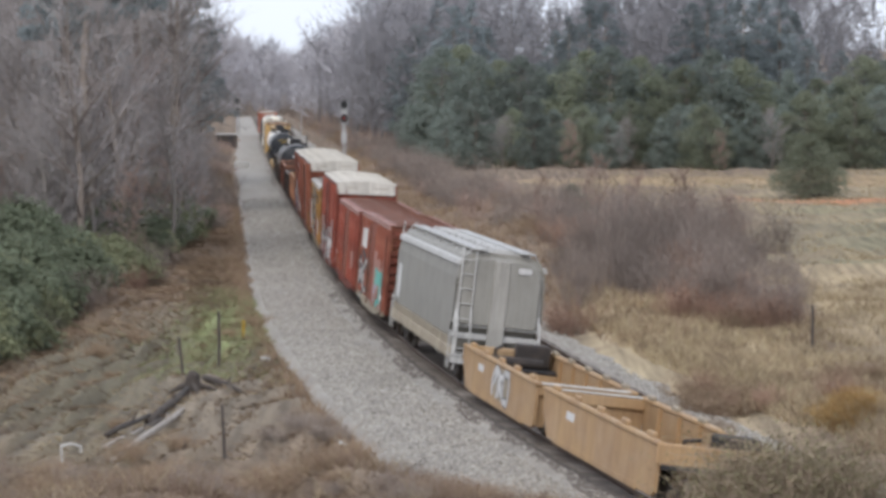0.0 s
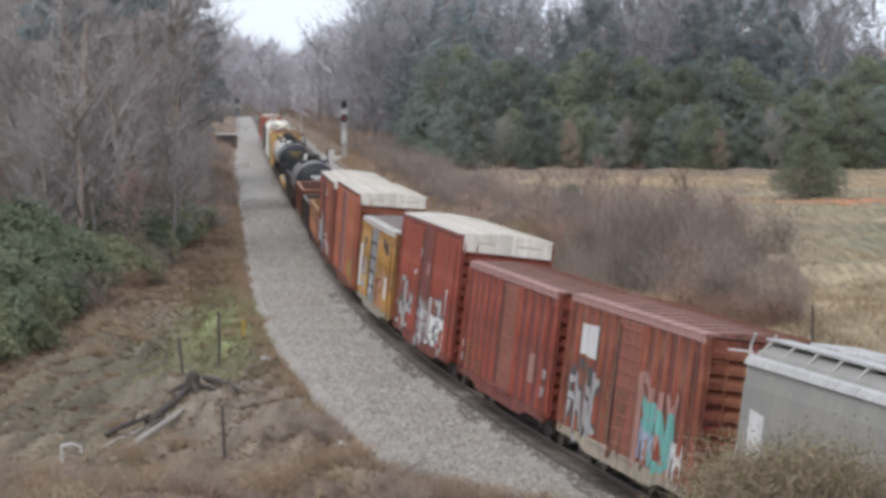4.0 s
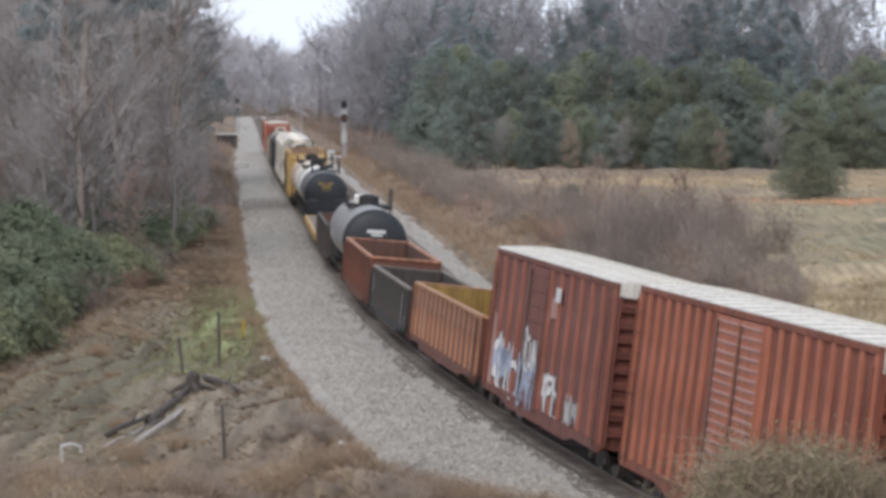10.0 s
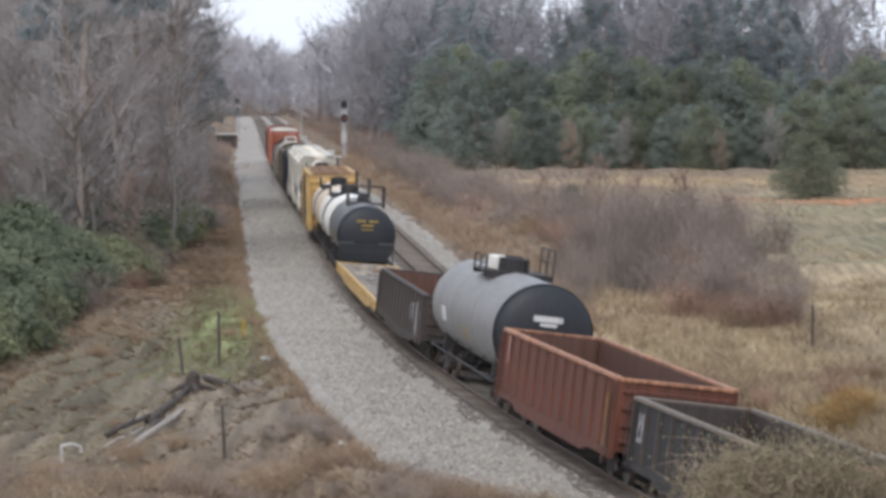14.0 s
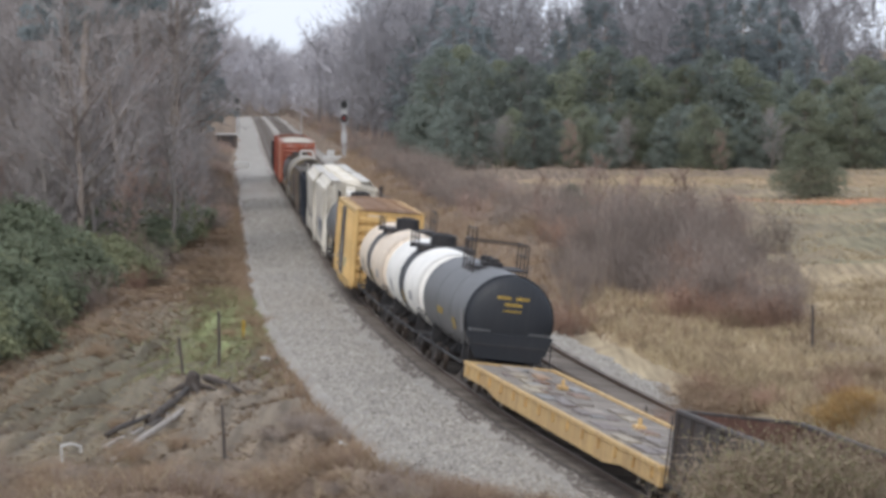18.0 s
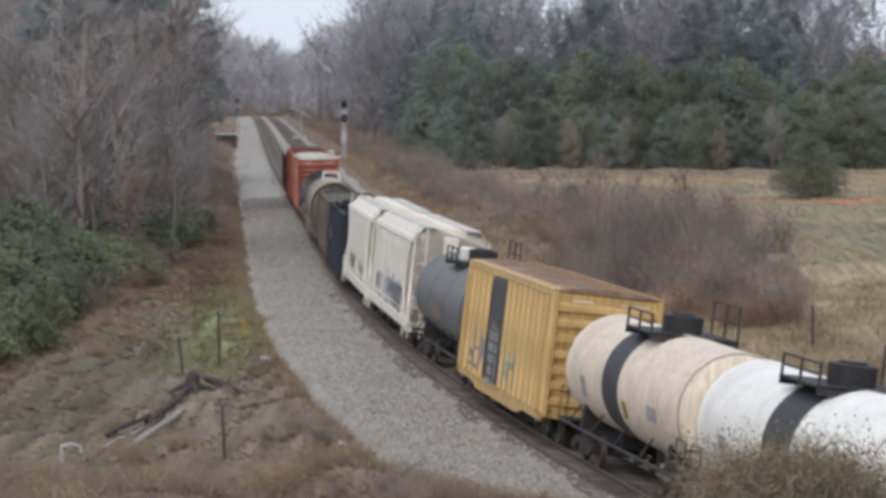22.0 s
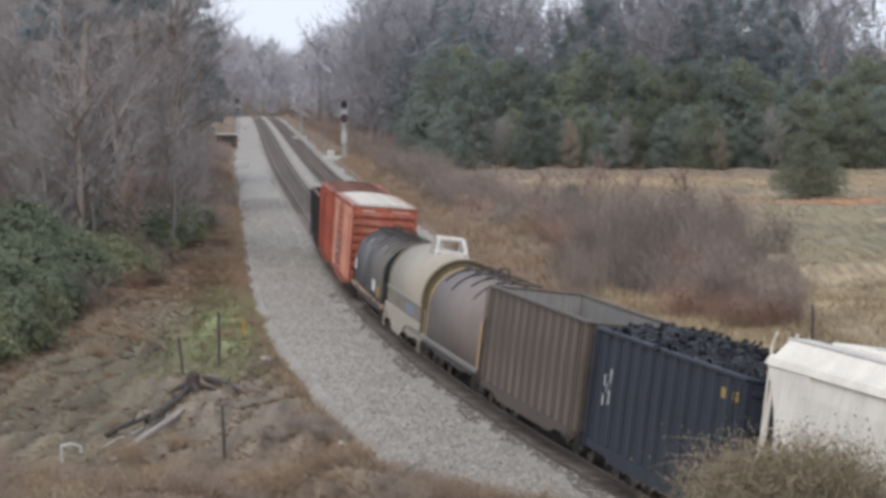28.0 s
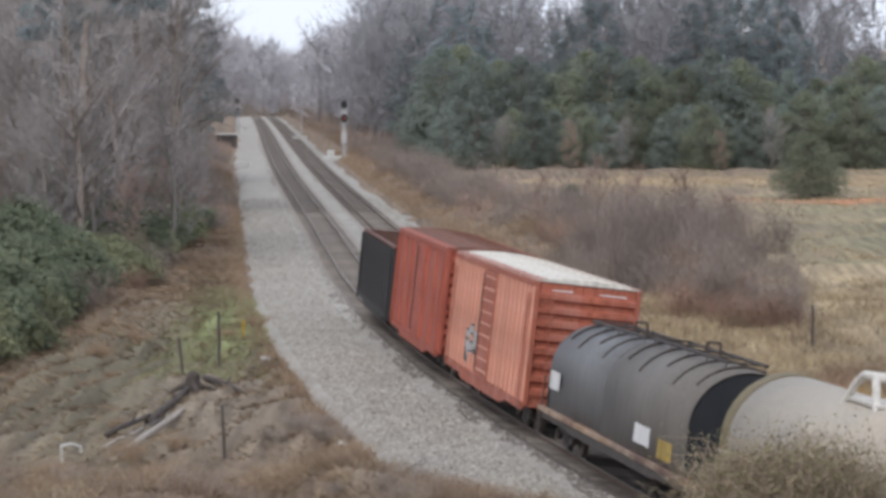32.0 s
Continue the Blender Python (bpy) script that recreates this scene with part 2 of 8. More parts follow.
# ---- ground ----
def ground_material():
    m = material("winter_ground", (0.228, 0.168, 0.118), (0.135, 0.097, 0.069), rough=0.95, scale=0.4, fine=5.0, bump=0.7, amount=0.8, relief=0.1)
    n, l = m.node_tree.nodes, m.node_tree.links
    out = n["Principled BSDF"]
    col = out.inputs["Base Color"].links[0].from_socket
    tc = n.new("ShaderNodeTexCoord")

    def blob(x, y, rx, ry, colour, lo, hi, sc=0.25):
        """A ragged patch of another cover round (x, y)."""
        nonlocal col
        mp, gr, nz, ad, mr, mx = (n.new("ShaderNode" + k) for k in ("Mapping", "VectorMath", "TexNoise", "Math", "MapRange", "Mix"))
        mp.vector_type = "POINT"
        mp.inputs["Location"].default_value = (-x / rx, -y / ry, 0)
        mp.inputs["Scale"].default_value = (1 / rx, 1 / ry, 0)
        l.new(tc.outputs["Object"], mp.inputs["Vector"])
        gr.operation = "LENGTH"
        l.new(mp.outputs["Vector"], gr.inputs[0])
        nz.inputs["Scale"].default_value, nz.inputs["Detail"].default_value = sc, 6.0
        l.new(tc.outputs["Object"], nz.inputs["Vector"])
        l.new(gr.outputs["Value"], ad.inputs[0])
        l.new(nz.outputs["Fac"], ad.inputs[1])
        l.new(ad.outputs[0], mr.inputs["Value"])
        mr.inputs["From Min"].default_value, mr.inputs["From Max"].default_value = hi, lo
        mx.data_type = "RGBA"
        l.new(mr.outputs["Result"], mx.inputs["Factor"])
        l.new(col, mx.inputs["A"])
        mx.inputs["B"].default_value = (*colour, 1)
        col = mx.outputs["Result"]

    blob(70, 210, 50, 150, (0.275, 0.222, 0.14), 1.25, 1.6, 0.12)      # dry hay field
    blob(42, 180, 20, 55, (0.19, 0.175, 0.108), 1.1, 1.7, 0.25)         # greener swathe in it
    blob(35, 300, 30, 16, (0.335, 0.24, 0.14), 1.2, 1.6, 0.15)
    blob(37, 254, 13, 7, (0.44, 0.20, 0.10), 1.15, 1.55, 0.4)        # bare red clay
    blob(27, 142, 15, 34, (0.36, 0.285, 0.18), 1.1, 1.7, 0.3)
    for x, y, rx, ry in ((36, 150, 15, 3), (47, 166, 17, 3.5), (37, 186, 16, 4), (52, 206, 22, 5), (40, 236, 19, 5), (24, 168, 9, 3)):
        blob(x, y, rx, ry, (0.215, 0.195, 0.115), 0.9, 1.6, 0.5)      # greener mown rows
    for x, y, rx, ry in ((44, 158, 15, 2.5), (38, 176, 15, 2.5), (46, 221, 20, 4.5), (36, 142, 9, 2.5)):
        blob(x, y, rx, ry, (0.37, 0.285, 0.175), 0.9, 1.6, 0.5)       # dry mown rows
    blob(9.5, 114, 4.5, 24, (0.40, 0.325, 0.215), 1.15, 1.7, 0.7)            # pale dead grass by the line
    blob(-9.2, 124, 2.2, 20, (0.225, 0.245, 0.115), 1.0, 1.6, 0.5)      # fresh green on the shoulder
    blob(-11, 108, 6, 34, (0.15, 0.13, 0.088), 0.95, 1.7, 0.4)      # mossy dead grass on the bank
    blob(-9.2, 128, 2.0, 17, (0.30, 0.335, 0.165), 1.1, 1.55, 0.6)
    blob(-7.0, 97, 4, 14, (0.235, 0.195, 0.15), 1.0, 1.6, 0.9)
    # combed streaks of pale and dark thatch down the bank
    rot, nz, rmp, mul, near_bank = (n.new("ShaderNode" + k) for k in ("Mapping", "TexNoise", "MapRange", "Mix", "Mix"))
    rot.inputs["Rotation"].default_value = (0, 0, radians(-7.4))
    rot.inputs["Scale"].default_value = (2.2, 0.10, 1)
    l.new(tc.outputs["Object"], rot.inputs["Vector"])
    l.new(rot.outputs["Vector"], nz.inputs["Vector"])
    nz.inputs["Scale"].default_value, nz.inputs["Detail"].default_value = 1.0, 5.0
    l.new(nz.outputs["Fac"], rmp.inputs["Value"])
    rmp.inputs["From Min"].default_value, rmp.inputs["From Max"].default_value = 0.3, 0.7
    mul.data_type = "RGBA"
    mul.inputs["A"].default_value, mul.inputs["B"].default_value = (0.45, 0.43, 0.41, 1), (1.45, 1.42, 1.36, 1)
    l.new(rmp.outputs["Result"], mul.inputs["Factor"])
    near_bank.data_type, near_bank.blend_type = "RGBA", "MULTIPLY"
    near_bank.inputs["Factor"].default_value = 0.8
    l.new(col, near_bank.inputs["A"])
    l.new(mul.outputs["Result"], near_bank.inputs["B"])
    col = near_bank.outputs["Result"]
    l.new(col, out.inputs["Base Color"])
    return m


def spread(lo, hi, n, mid, power):
    """n knots from lo to hi that crowd round mid."""
    t = np.linspace(-1, 1, n)
    k = np.sign(t) * np.abs(t) ** power
    return np.where(k < 0, mid + k * (mid - lo), mid + k * (hi - mid))


def build_ground():
    fine = np.arange(-20.0, -3.0, 0.24)
    gx = spread(-1600, 1600, 260, -2, 3.0)
    gx = np.sort(np.concatenate([gx[(gx < -20.1) | (gx > -2.9)], fine]))
    gy = np.concatenate([np.linspace(-700, -45, 20), np.arange(-40, 50, 1.5), np.arange(50, 140, 0.8), 140 + np.cumsum(np.linspace(1.0, 20, 150))])
    X, Y = np.meshgrid(gx, gy)
    Z = ground_z(X, Y)
    ny, nx = X.shape
    i = (np.arange(ny - 1)[:, None] * nx + np.arange(nx - 1)).ravel()
    f = np.stack([i, i + 1, i + nx + 1, i + nx], 1)
    v = np.stack([X.ravel(), Y.ravel(), Z.ravel()], 1)
    g = new("ground", array_mesh("ground", v, f, ground_material(), True))
    tagged(g, "brown winter ground of dead grass, leaf litter and hay field", "ground", kind="structure")


build_ground()

stone = material("ballast_stone", (0.385, 0.355, 0.315), (0.255, 0.235, 0.21), rough=0.95, scale=0.3, fine=14.0, bump=1.0, amount=0.7, relief=0.06)
bed_stone = material("track_bed_stone", (0.35, 0.315, 0.278), (0.25, 0.225, 0.198), rough=0.95, scale=1.2, fine=14.0, bump=1.0, amount=0.8, relief=0.06)
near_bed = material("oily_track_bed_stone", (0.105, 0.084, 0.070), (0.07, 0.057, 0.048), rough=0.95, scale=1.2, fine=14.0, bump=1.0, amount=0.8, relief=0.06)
rail_steel = material("weathered_rail", (0.14, 0.095, 0.07), (0.09, 0.06, 0.045), rough=0.6, metal=0.4, fine=20)
def lighter_far(m, y0, y1, colour):
    """The stone along the line passes from its own colour to the given one between y0 and y1."""
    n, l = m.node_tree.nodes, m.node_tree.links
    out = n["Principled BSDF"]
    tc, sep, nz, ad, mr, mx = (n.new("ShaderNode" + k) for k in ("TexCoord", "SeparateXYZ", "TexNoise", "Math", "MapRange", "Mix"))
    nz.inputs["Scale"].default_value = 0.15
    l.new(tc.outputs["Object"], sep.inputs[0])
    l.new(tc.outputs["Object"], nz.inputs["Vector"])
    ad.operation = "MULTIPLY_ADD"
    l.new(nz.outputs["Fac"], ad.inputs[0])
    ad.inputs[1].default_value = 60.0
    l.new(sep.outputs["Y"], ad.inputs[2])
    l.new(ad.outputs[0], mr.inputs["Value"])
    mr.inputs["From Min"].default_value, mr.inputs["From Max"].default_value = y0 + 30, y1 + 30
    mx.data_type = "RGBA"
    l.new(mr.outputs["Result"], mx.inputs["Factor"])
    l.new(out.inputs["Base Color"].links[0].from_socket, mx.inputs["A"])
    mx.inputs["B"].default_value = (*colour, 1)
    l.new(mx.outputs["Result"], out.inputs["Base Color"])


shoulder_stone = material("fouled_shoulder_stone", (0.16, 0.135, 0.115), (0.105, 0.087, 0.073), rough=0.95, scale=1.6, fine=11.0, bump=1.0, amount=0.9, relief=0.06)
# Both stones start dark near the camera and grow lighter along the line.
lighter_far(near_bed, 112, 190, (0.285, 0.25, 0.218))
lighter_far(shoulder_stone, 120, 200, (0.25, 0.22, 0.19))
rail_grime = material("rust_blackened_stone", (0.085, 0.068, 0.057), (0.145, 0.122, 0.105), rough=0.95, scale=0.9, fine=14.0, bump=1.0, amount=0.8, relief=0.05)
rail_bright = material("polished_rail_head", (0.30, 0.27, 0.245), (0.22, 0.19, 0.17), rough=0.5, metal=0.7, fine=40, bump=0.05)
tie_wood = material("creosoted_tie", (0.15, 0.125, 0.105), (0.23, 0.20, 0.175), rough=0.9, scale=2.0, fine=25, stretch=(6, 1, 1), vary=0.3)


def strip(name, mat, s, prof, smooth=True, rough_edge=0.0, lift=0.0, seed=1):
    """A band along the line with the cross-section prof of (d, h)."""
    g = np.random.RandomState(seed)
    rows = []
    w1, w2 = np.convolve(g.normal(size=len(s)), np.ones(3) / 3, "same"), np.convolve(g.normal(size=len(s)), np.ones(3) / 3, "same")
    for j, (d, h) in enumerate(prof):
        dd = np.full(len(s), float(d))
        if rough_edge and j < 2:
            dd = dd + rough_edge * w1
        if rough_edge and j >= len(prof) - 2:
            dd = dd + rough_edge * w2
        hh = h + (lift * g.normal(size=len(s)) if 0 < j < len(prof) - 1 else 0)
        rows.append(on_bed(s, dd, hh))
    v = np.stack(rows, 1)
    n, m = v.shape[:2]
    i = (np.arange(n - 1)[:, None] * m + np.arange(m - 1)).ravel()
    f = np.stack([i, i + 1, i + m + 1, i + m], 1)
    return array_mesh(name, v.reshape(-1, 3), f, mat, smooth)


def build_line():
    s_fine = np.concatenate([np.arange(-600, -45, 5.0), np.arange(-45, 160, 0.6), np.arange(160, 905, 4.0)])
    bed = tagged(new("ballast", strip("ballast", stone, s_fine,
                 [(-6.2, -1.05), (-5.25, -0.44), (-4.4, -0.36), (-3.2, -0.33), (-2.1, -0.30), (-1.55, -0.19), (0, -0.17), (1.55, -0.19), (2.1, -0.24), (2.7, -0.19),
                  (4.25, -0.17), (5.8, -0.19), (6.4, -0.30), (7.1, -0.45), (8.0, -1.1)], rough_edge=0.42, lift=0.0)),
                 "pale grey crushed-stone ballast with a gravel service strip", "ballast", kind="structure")
    for k, off in enumerate((0.0, TRACKS)):
        trk = tagged(new("track_%d" % (k + 1)), "standard-gauge railway track on dark wooden ties", "railway track", kind="structure")
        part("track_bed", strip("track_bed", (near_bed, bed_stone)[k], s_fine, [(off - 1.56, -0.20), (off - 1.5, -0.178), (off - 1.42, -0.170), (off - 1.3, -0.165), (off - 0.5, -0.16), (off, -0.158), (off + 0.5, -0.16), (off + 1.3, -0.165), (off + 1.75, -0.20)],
             rough_edge=0.07, lift=0.0, seed=4 + k), (near_bed, bed_stone)[k], trk, "stone bed between the rails")
        part("bed_shoulder", strip("bed_shoulder", shoulder_stone, s_fine, [(off - 1.92, -0.275), (off - 1.82, -0.25), (off - 1.6, -0.19), (off - 1.48, -0.174)], rough_edge=0.09, seed=14 + k), shoulder_stone, trk, "dark stone at the tie ends")
        for side in (-0.755, 0.755):
            c = off + side
            part("rail_seat", strip("rail_seat", rail_grime, s_fine, [(c - 0.34, -0.160), (c - 0.26, -0.148), (c + 0.26, -0.146), (c + 0.34, -0.156)], rough_edge=0.05, seed=9 + k), rail_grime, trk, "rust-blackened stone under the rail")
            part("rail", strip("rail", rail_steel, s_fine, [(c - 0.07, -0.165), (c - 0.07, -0.15), (c - 0.012, -0.14), (c - 0.012, -0.045), (c - 0.036, -0.04), (c - 0.036, -0.008),
                 (c + 0.036, -0.008), (c + 0.036, -0.04), (c + 0.012, -0.045), (c + 0.012, -0.14), (c + 0.07, -0.15), (c + 0.07, -0.165)], smooth=False), rail_steel, trk)
            part("rail_head", strip("rail_head", rail_bright if k == 0 else rail_steel, s_fine, [(c - 0.035, -0.01), (c - 0.030, 0.0), (c + 0.030, 0.0), (c + 0.035, -0.01)], smooth=False), rail_bright, trk, "wheel-polished running surface")
        tie = Shape().box(-0.12, 0.12, -1.3, 1.3, -0.30, -0.125, 0.012).mesh("tie", tie_wood)
        rest = Shape()
        for i, s in enumerate(np.arange(-12, 800, 0.55)):
            p, q = on_bed(s, off, 0.0), on_bed(s, off + 1.0, 0.0)
            y = Vector(q - p).normalized()
            z = Vector((0, 0, 1))
            x = y.cross(z).normalized()
            z = x.cross(y)
            m = Matrix(((x.x, y.x, z.x, p[0]), (x.y, y.y, z.y, p[1]), (x.z, y.z, z.z, p[2]), (0, 0, 0, 1))) @ pose(random.uniform(-0.03, 0.03), random.uniform(-0.06, 0.06), 0, 0, 0, random.uniform(-1.2, 1.2))
            if i < 290:
                part("tie", tie, tie_wood, trk, at=m)
            else:
                rest.box(-0.12, 0.12, -1.3, 1.3, -0.2, -0.125)
                rest.v[-8:] = [tuple(m @ Vector(w)) for w in rest.v[-8:]]
        tagged(part("far_ties", rest, tie_wood, trk), kind="stuff")


build_line()


def build_stones():
    """Loose crushed stone that gives the bed its broken surface."""
    g = np.random.RandomState(31)
    n = 46000
    s = -22 + 200 * g.uniform(size=n) ** 1.5
    d = g.uniform(-5.4, -2.12, n)
    d[: n // 5] = g.uniform(5.7, 7.2, n // 5)
    d[n // 5: n // 4] = -1.5 - np.abs(g.normal(size=n // 4 - n // 5)) * 0.3
    h = np.interp(d, [-5.6, -4.4, -3.2, -2.1, -1.5, 5.8, 6.4, 7.1], [-0.44, -0.36, -0.33, -0.30, -0.19, -0.19, -0.30, -0.45])
    p = on_bed(s, d, h + 0.012)
    r = g.uniform(0.03, 0.075, (n, 1))
    a = g.uniform(0, 6.283, n)
    v = []
    for k in range(3):
        v.append(p + r * np.stack([np.cos(a + k * 2.1), np.sin(a + k * 2.1), g.uniform(-0.3, 0.4, n)], 1))
    v.append(p + r * np.stack([g.normal(size=n) * 0.3, g.normal(size=n) * 0.3, g.uniform(0.5, 1.0, n)], 1))
    v = np.stack(v, 1).reshape(-1, 3)
    i = np.arange(n)[:, None] * 4
    f = np.concatenate([i + np.array(t) for t in ((0, 1, 3), (1, 2, 3), (2, 0, 3))])
    m = bpy.data.materials.new("loose_stone")
    m.use_nodes = True
    nd, l = m.node_tree.nodes, m.node_tree.links
    geo, rmp = nd.new("ShaderNodeNewGeometry"), nd.new("ShaderNodeMix")
    rmp.data_type = "RGBA"
    rmp.inputs["A"].default_value, rmp.inputs["B"].default_value = (0.19, 0.172, 0.152, 1), (0.50, 0.47, 0.42, 1)
    l.new(geo.outputs["Random Per Island"], rmp.inputs["Factor"])
    l.new(rmp.outputs["Result"], nd["Principled BSDF"].inputs["Base Color"])
    nd["Principled BSDF"].inputs["Roughness"].default_value = 0.95
    tagged(new("loose_stone", array_mesh("loose_stone", v, f, m)), "loose pale grey crushed stones of the ballast", "gravel", kind="stuff")


build_stones()
# ---- plants ----
bark_grey = leafy("grey_bark", (0.275, 0.25, 0.23), 0.3)
bark_brown = leafy("brown_bark", (0.245, 0.205, 0.178), 0.3)
twig_grey = leafy("bare_twigs", (0.308, 0.282, 0.275), 0.38)
twig_red = leafy("reddish_twigs", (0.31, 0.225, 0.19), 0.4)
# Conifer greens are raised and blued to hold the haze over the field.
pine_green = leafy("pine_needles", (0.25, 0.285, 0.29), 0.28, glow=0.5)
cedar_green = leafy("cedar_needles", (0.245, 0.278, 0.245), 0.28, glow=0.5)
cedar_olive = leafy("olive_cedar_needles", (0.262, 0.282, 0.205), 0.28, glow=0.5)
ever_green = leafy("evergreen_leaves", (0.195, 0.22, 0.15), 0.35, glow=0.45)
ever_olive = leafy("olive_evergreen_leaves", (0.24, 0.25, 0.152), 0.35, glow=0.45)
dead_grass = leafy("dead_grass", (0.42, 0.34, 0.225), 0.4)
weed_brown = leafy("dead_weeds", (0.262, 0.19, 0.132), 0.45)
fresh_grass = leafy("fresh_grass", (0.31, 0.33, 0.18), 0.4)
# Far twigs and bark: distance haze put into the base colour, pale and bluish.
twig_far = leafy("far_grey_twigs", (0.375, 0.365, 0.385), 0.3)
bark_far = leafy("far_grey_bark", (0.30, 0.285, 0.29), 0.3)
twig_scrub = leafy("scrub_twigs", (0.22, 0.182, 0.16), 0.45)
twig_rust = leafy("rusty_twigs", (0.32, 0.21, 0.16), 0.5)
bramble = leafy("bramble_canes", (0.265, 0.205, 0.152), 0.5)
bramble_leaf = leafy("bramble_leaves", (0.215, 0.195, 0.115), 0.6)


class Twigs:
    """Collects thin tapered blades and leaf cards as numpy arrays."""

    def __init__(self, seed):
        self.g, self.v, self.f, self.n = np.random.RandomState(seed), [], [], 0

    def blades(self, p, q, w):
        """Long triangles from p to q, w wide at the foot, each turned at random round its own length."""
        k = len(p)
        if not k:
            return
        d = q - p
        r = self.g.normal(size=(k, 3))
        a = np.cross(d, r)
        a /= np.linalg.norm(a, axis=1, keepdims=True) + 1e-9
        a *= (np.asarray(w) * 0.5).reshape(-1, 1)
        self.v.append(np.stack([p - a, p + a, q], 1).reshape(-1, 3))
        self.f.append(np.arange(3 * k).reshape(k, 3) + self.n)
        self.n += 3 * k

    def leaves(self, p, size):
        """Small triangles of random tilt round the places p."""
        k = len(p)
        a, b, c = self.g.normal(size=(k, 3)), self.g.normal(size=(k, 3)), np.asarray(size).reshape(-1, 1)
        a /= np.linalg.norm(a, axis=1, keepdims=True)
        b /= np.linalg.norm(b, axis=1, keepdims=True)
        self.v.append(np.stack([p - 0.5 * c * a, p + 0.5 * c * a, p + c * b], 1).reshape(-1, 3))
        self.f.append(np.arange(3 * k).reshape(k, 3) + self.n)
        self.n += 3 * k

    def tufts(self, p, face, ln, wide):
        """Leaf cards at p that face roughly along face, ln long and wide across."""
        k = len(p)
        nrm = face + self.g.normal(size=(k, 3)) * 0.45
        nrm /= np.linalg.norm(nrm, axis=1, keepdims=True) + 1e-9
        a = np.cross(nrm, self.g.normal(size=(k, 3)))
        a /= np.linalg.norm(a, axis=1, keepdims=True) + 1e-9
        b = np.cross(nrm, a)
        a, b = a * np.asarray(wide).reshape(-1, 1) * 0.5, b * np.asarray(ln).reshape(-1, 1)
        self.v.append(np.stack([p - a - 0.4 * b, p + a - 0.4 * b, p + 0.6 * b], 1).reshape(-1, 3))
        self.f.append(np.arange(3 * k).reshape(k, 3) + self.n)
        self.n += 3 * k

    def mesh(self, name, mat):
        return array_mesh(name, np.concatenate(self.v), np.concatenate(self.f), mat)


def bare_tree(seed, height, limbs=26, forks=7, sprays=5, bark=None, twig=None, trunk_r=0.2, low=0.25, thick=1.0, sides=5, wide=0.22):
    """A leafless tree: trunk, arching limbs, forks, and a rounded haze of fine twigs. Returns its meshes."""
    g = np.random.RandomState(seed)
    wood, tw = Shape(), Twigs(seed)
    top = Vector((g.normal() * 0.05 * height, g.normal() * 0.05 * height, height * 0.93))
    bend = Vector((g.normal() * 0.25, g.normal() * 0.25, 0))
    trunk = [top * t + bend * math.sin(t * 5) for t in (-0.03, 0.2, 0.4, 0.6, 0.8, 1.0)]
    wood.tube(trunk, [trunk_r * k for k in (1.25, 0.95, 0.75, 0.5, 0.28, 0.05)], sides + 1)
    for i in range(limbs):
        t = low + (0.97 - low) * (i + g.uniform()) / limbs
        k = min(4, int(t * 5))
        p = trunk[k].lerp(trunk[k + 1], t * 5 - k)
        tt = (t - low) / (1 - low)
        ln = height * wide * (0.45 + 0.75 * math.sin(math.pi * min(1.0, 0.28 + 0.66 * tt))) * g.uniform(0.6, 1.1) * (1.0 if tt < 0.8 else 0.7)
        ang, rise = g.uniform(0, 6.28), 0.45 + 1.3 * tt + g.uniform(-0.2, 0.4)
        d = Vector((math.cos(ang), math.sin(ang), rise)).normalized() * ln
        lift = Vector((0, 0, ln * g.uniform(0.05, 0.22)))
        pts = [p, p + d * 0.45 + lift * 0.25, p + d * 0.8 + lift * 0.7, p + d + lift]
        r = trunk_r * 0.36 * (1.15 - t)
        wood.tube(pts, [r, r * 0.65, r * 0.4, 0.012], sides - 1)
        nodes = np.array([tuple(q) for q in pts])
        u = np.sort(g.uniform(0.9, 3.0, forks))
        j = np.minimum(u.astype(int), 2)
        foot = nodes[j] + (nodes[j + 1] - nodes[j]) * (u - j)[:, None]
        way = np.array(tuple(d.normalized()))
        tip = foot + (way * 0.55 + g.normal(size=(forks, 3)) * 0.52 + np.array((0, 0, 0.28))) * ln * g.uniform(0.25, 0.5, (forks, 1))
        tw.blades(foot, tip, np.full(forks, 0.06 * thick))
        for _ in range(sprays):
            w = g.uniform(0.25, 1.0, (forks, 1))
            f2 = foot + (tip - foot) * w
            t2 = f2 + (0.5 * (tip - foot) + g.normal(size=(forks, 3)) * 0.13 * ln + np.array((0, 0, 0.05 * ln))) * g.uniform(0.5, 1.0, (forks, 1))
            tw.blades(f2, t2, np.full(forks, 0.034 * thick))
            for _ in range(2):
                f3 = f2 + (t2 - f2) * g.uniform(0.3, 1.0, (forks, 1))
                t3 = f3 + 0.45 * (t2 - f2) + g.normal(size=(forks, 3)) * 0.055 * ln
                tw.blades(f3, t3, np.full(forks, 0.024 * thick))
    return wood.mesh("trunk", bark or bark_grey, True), tw.mesh("crown", twig or twig_grey)


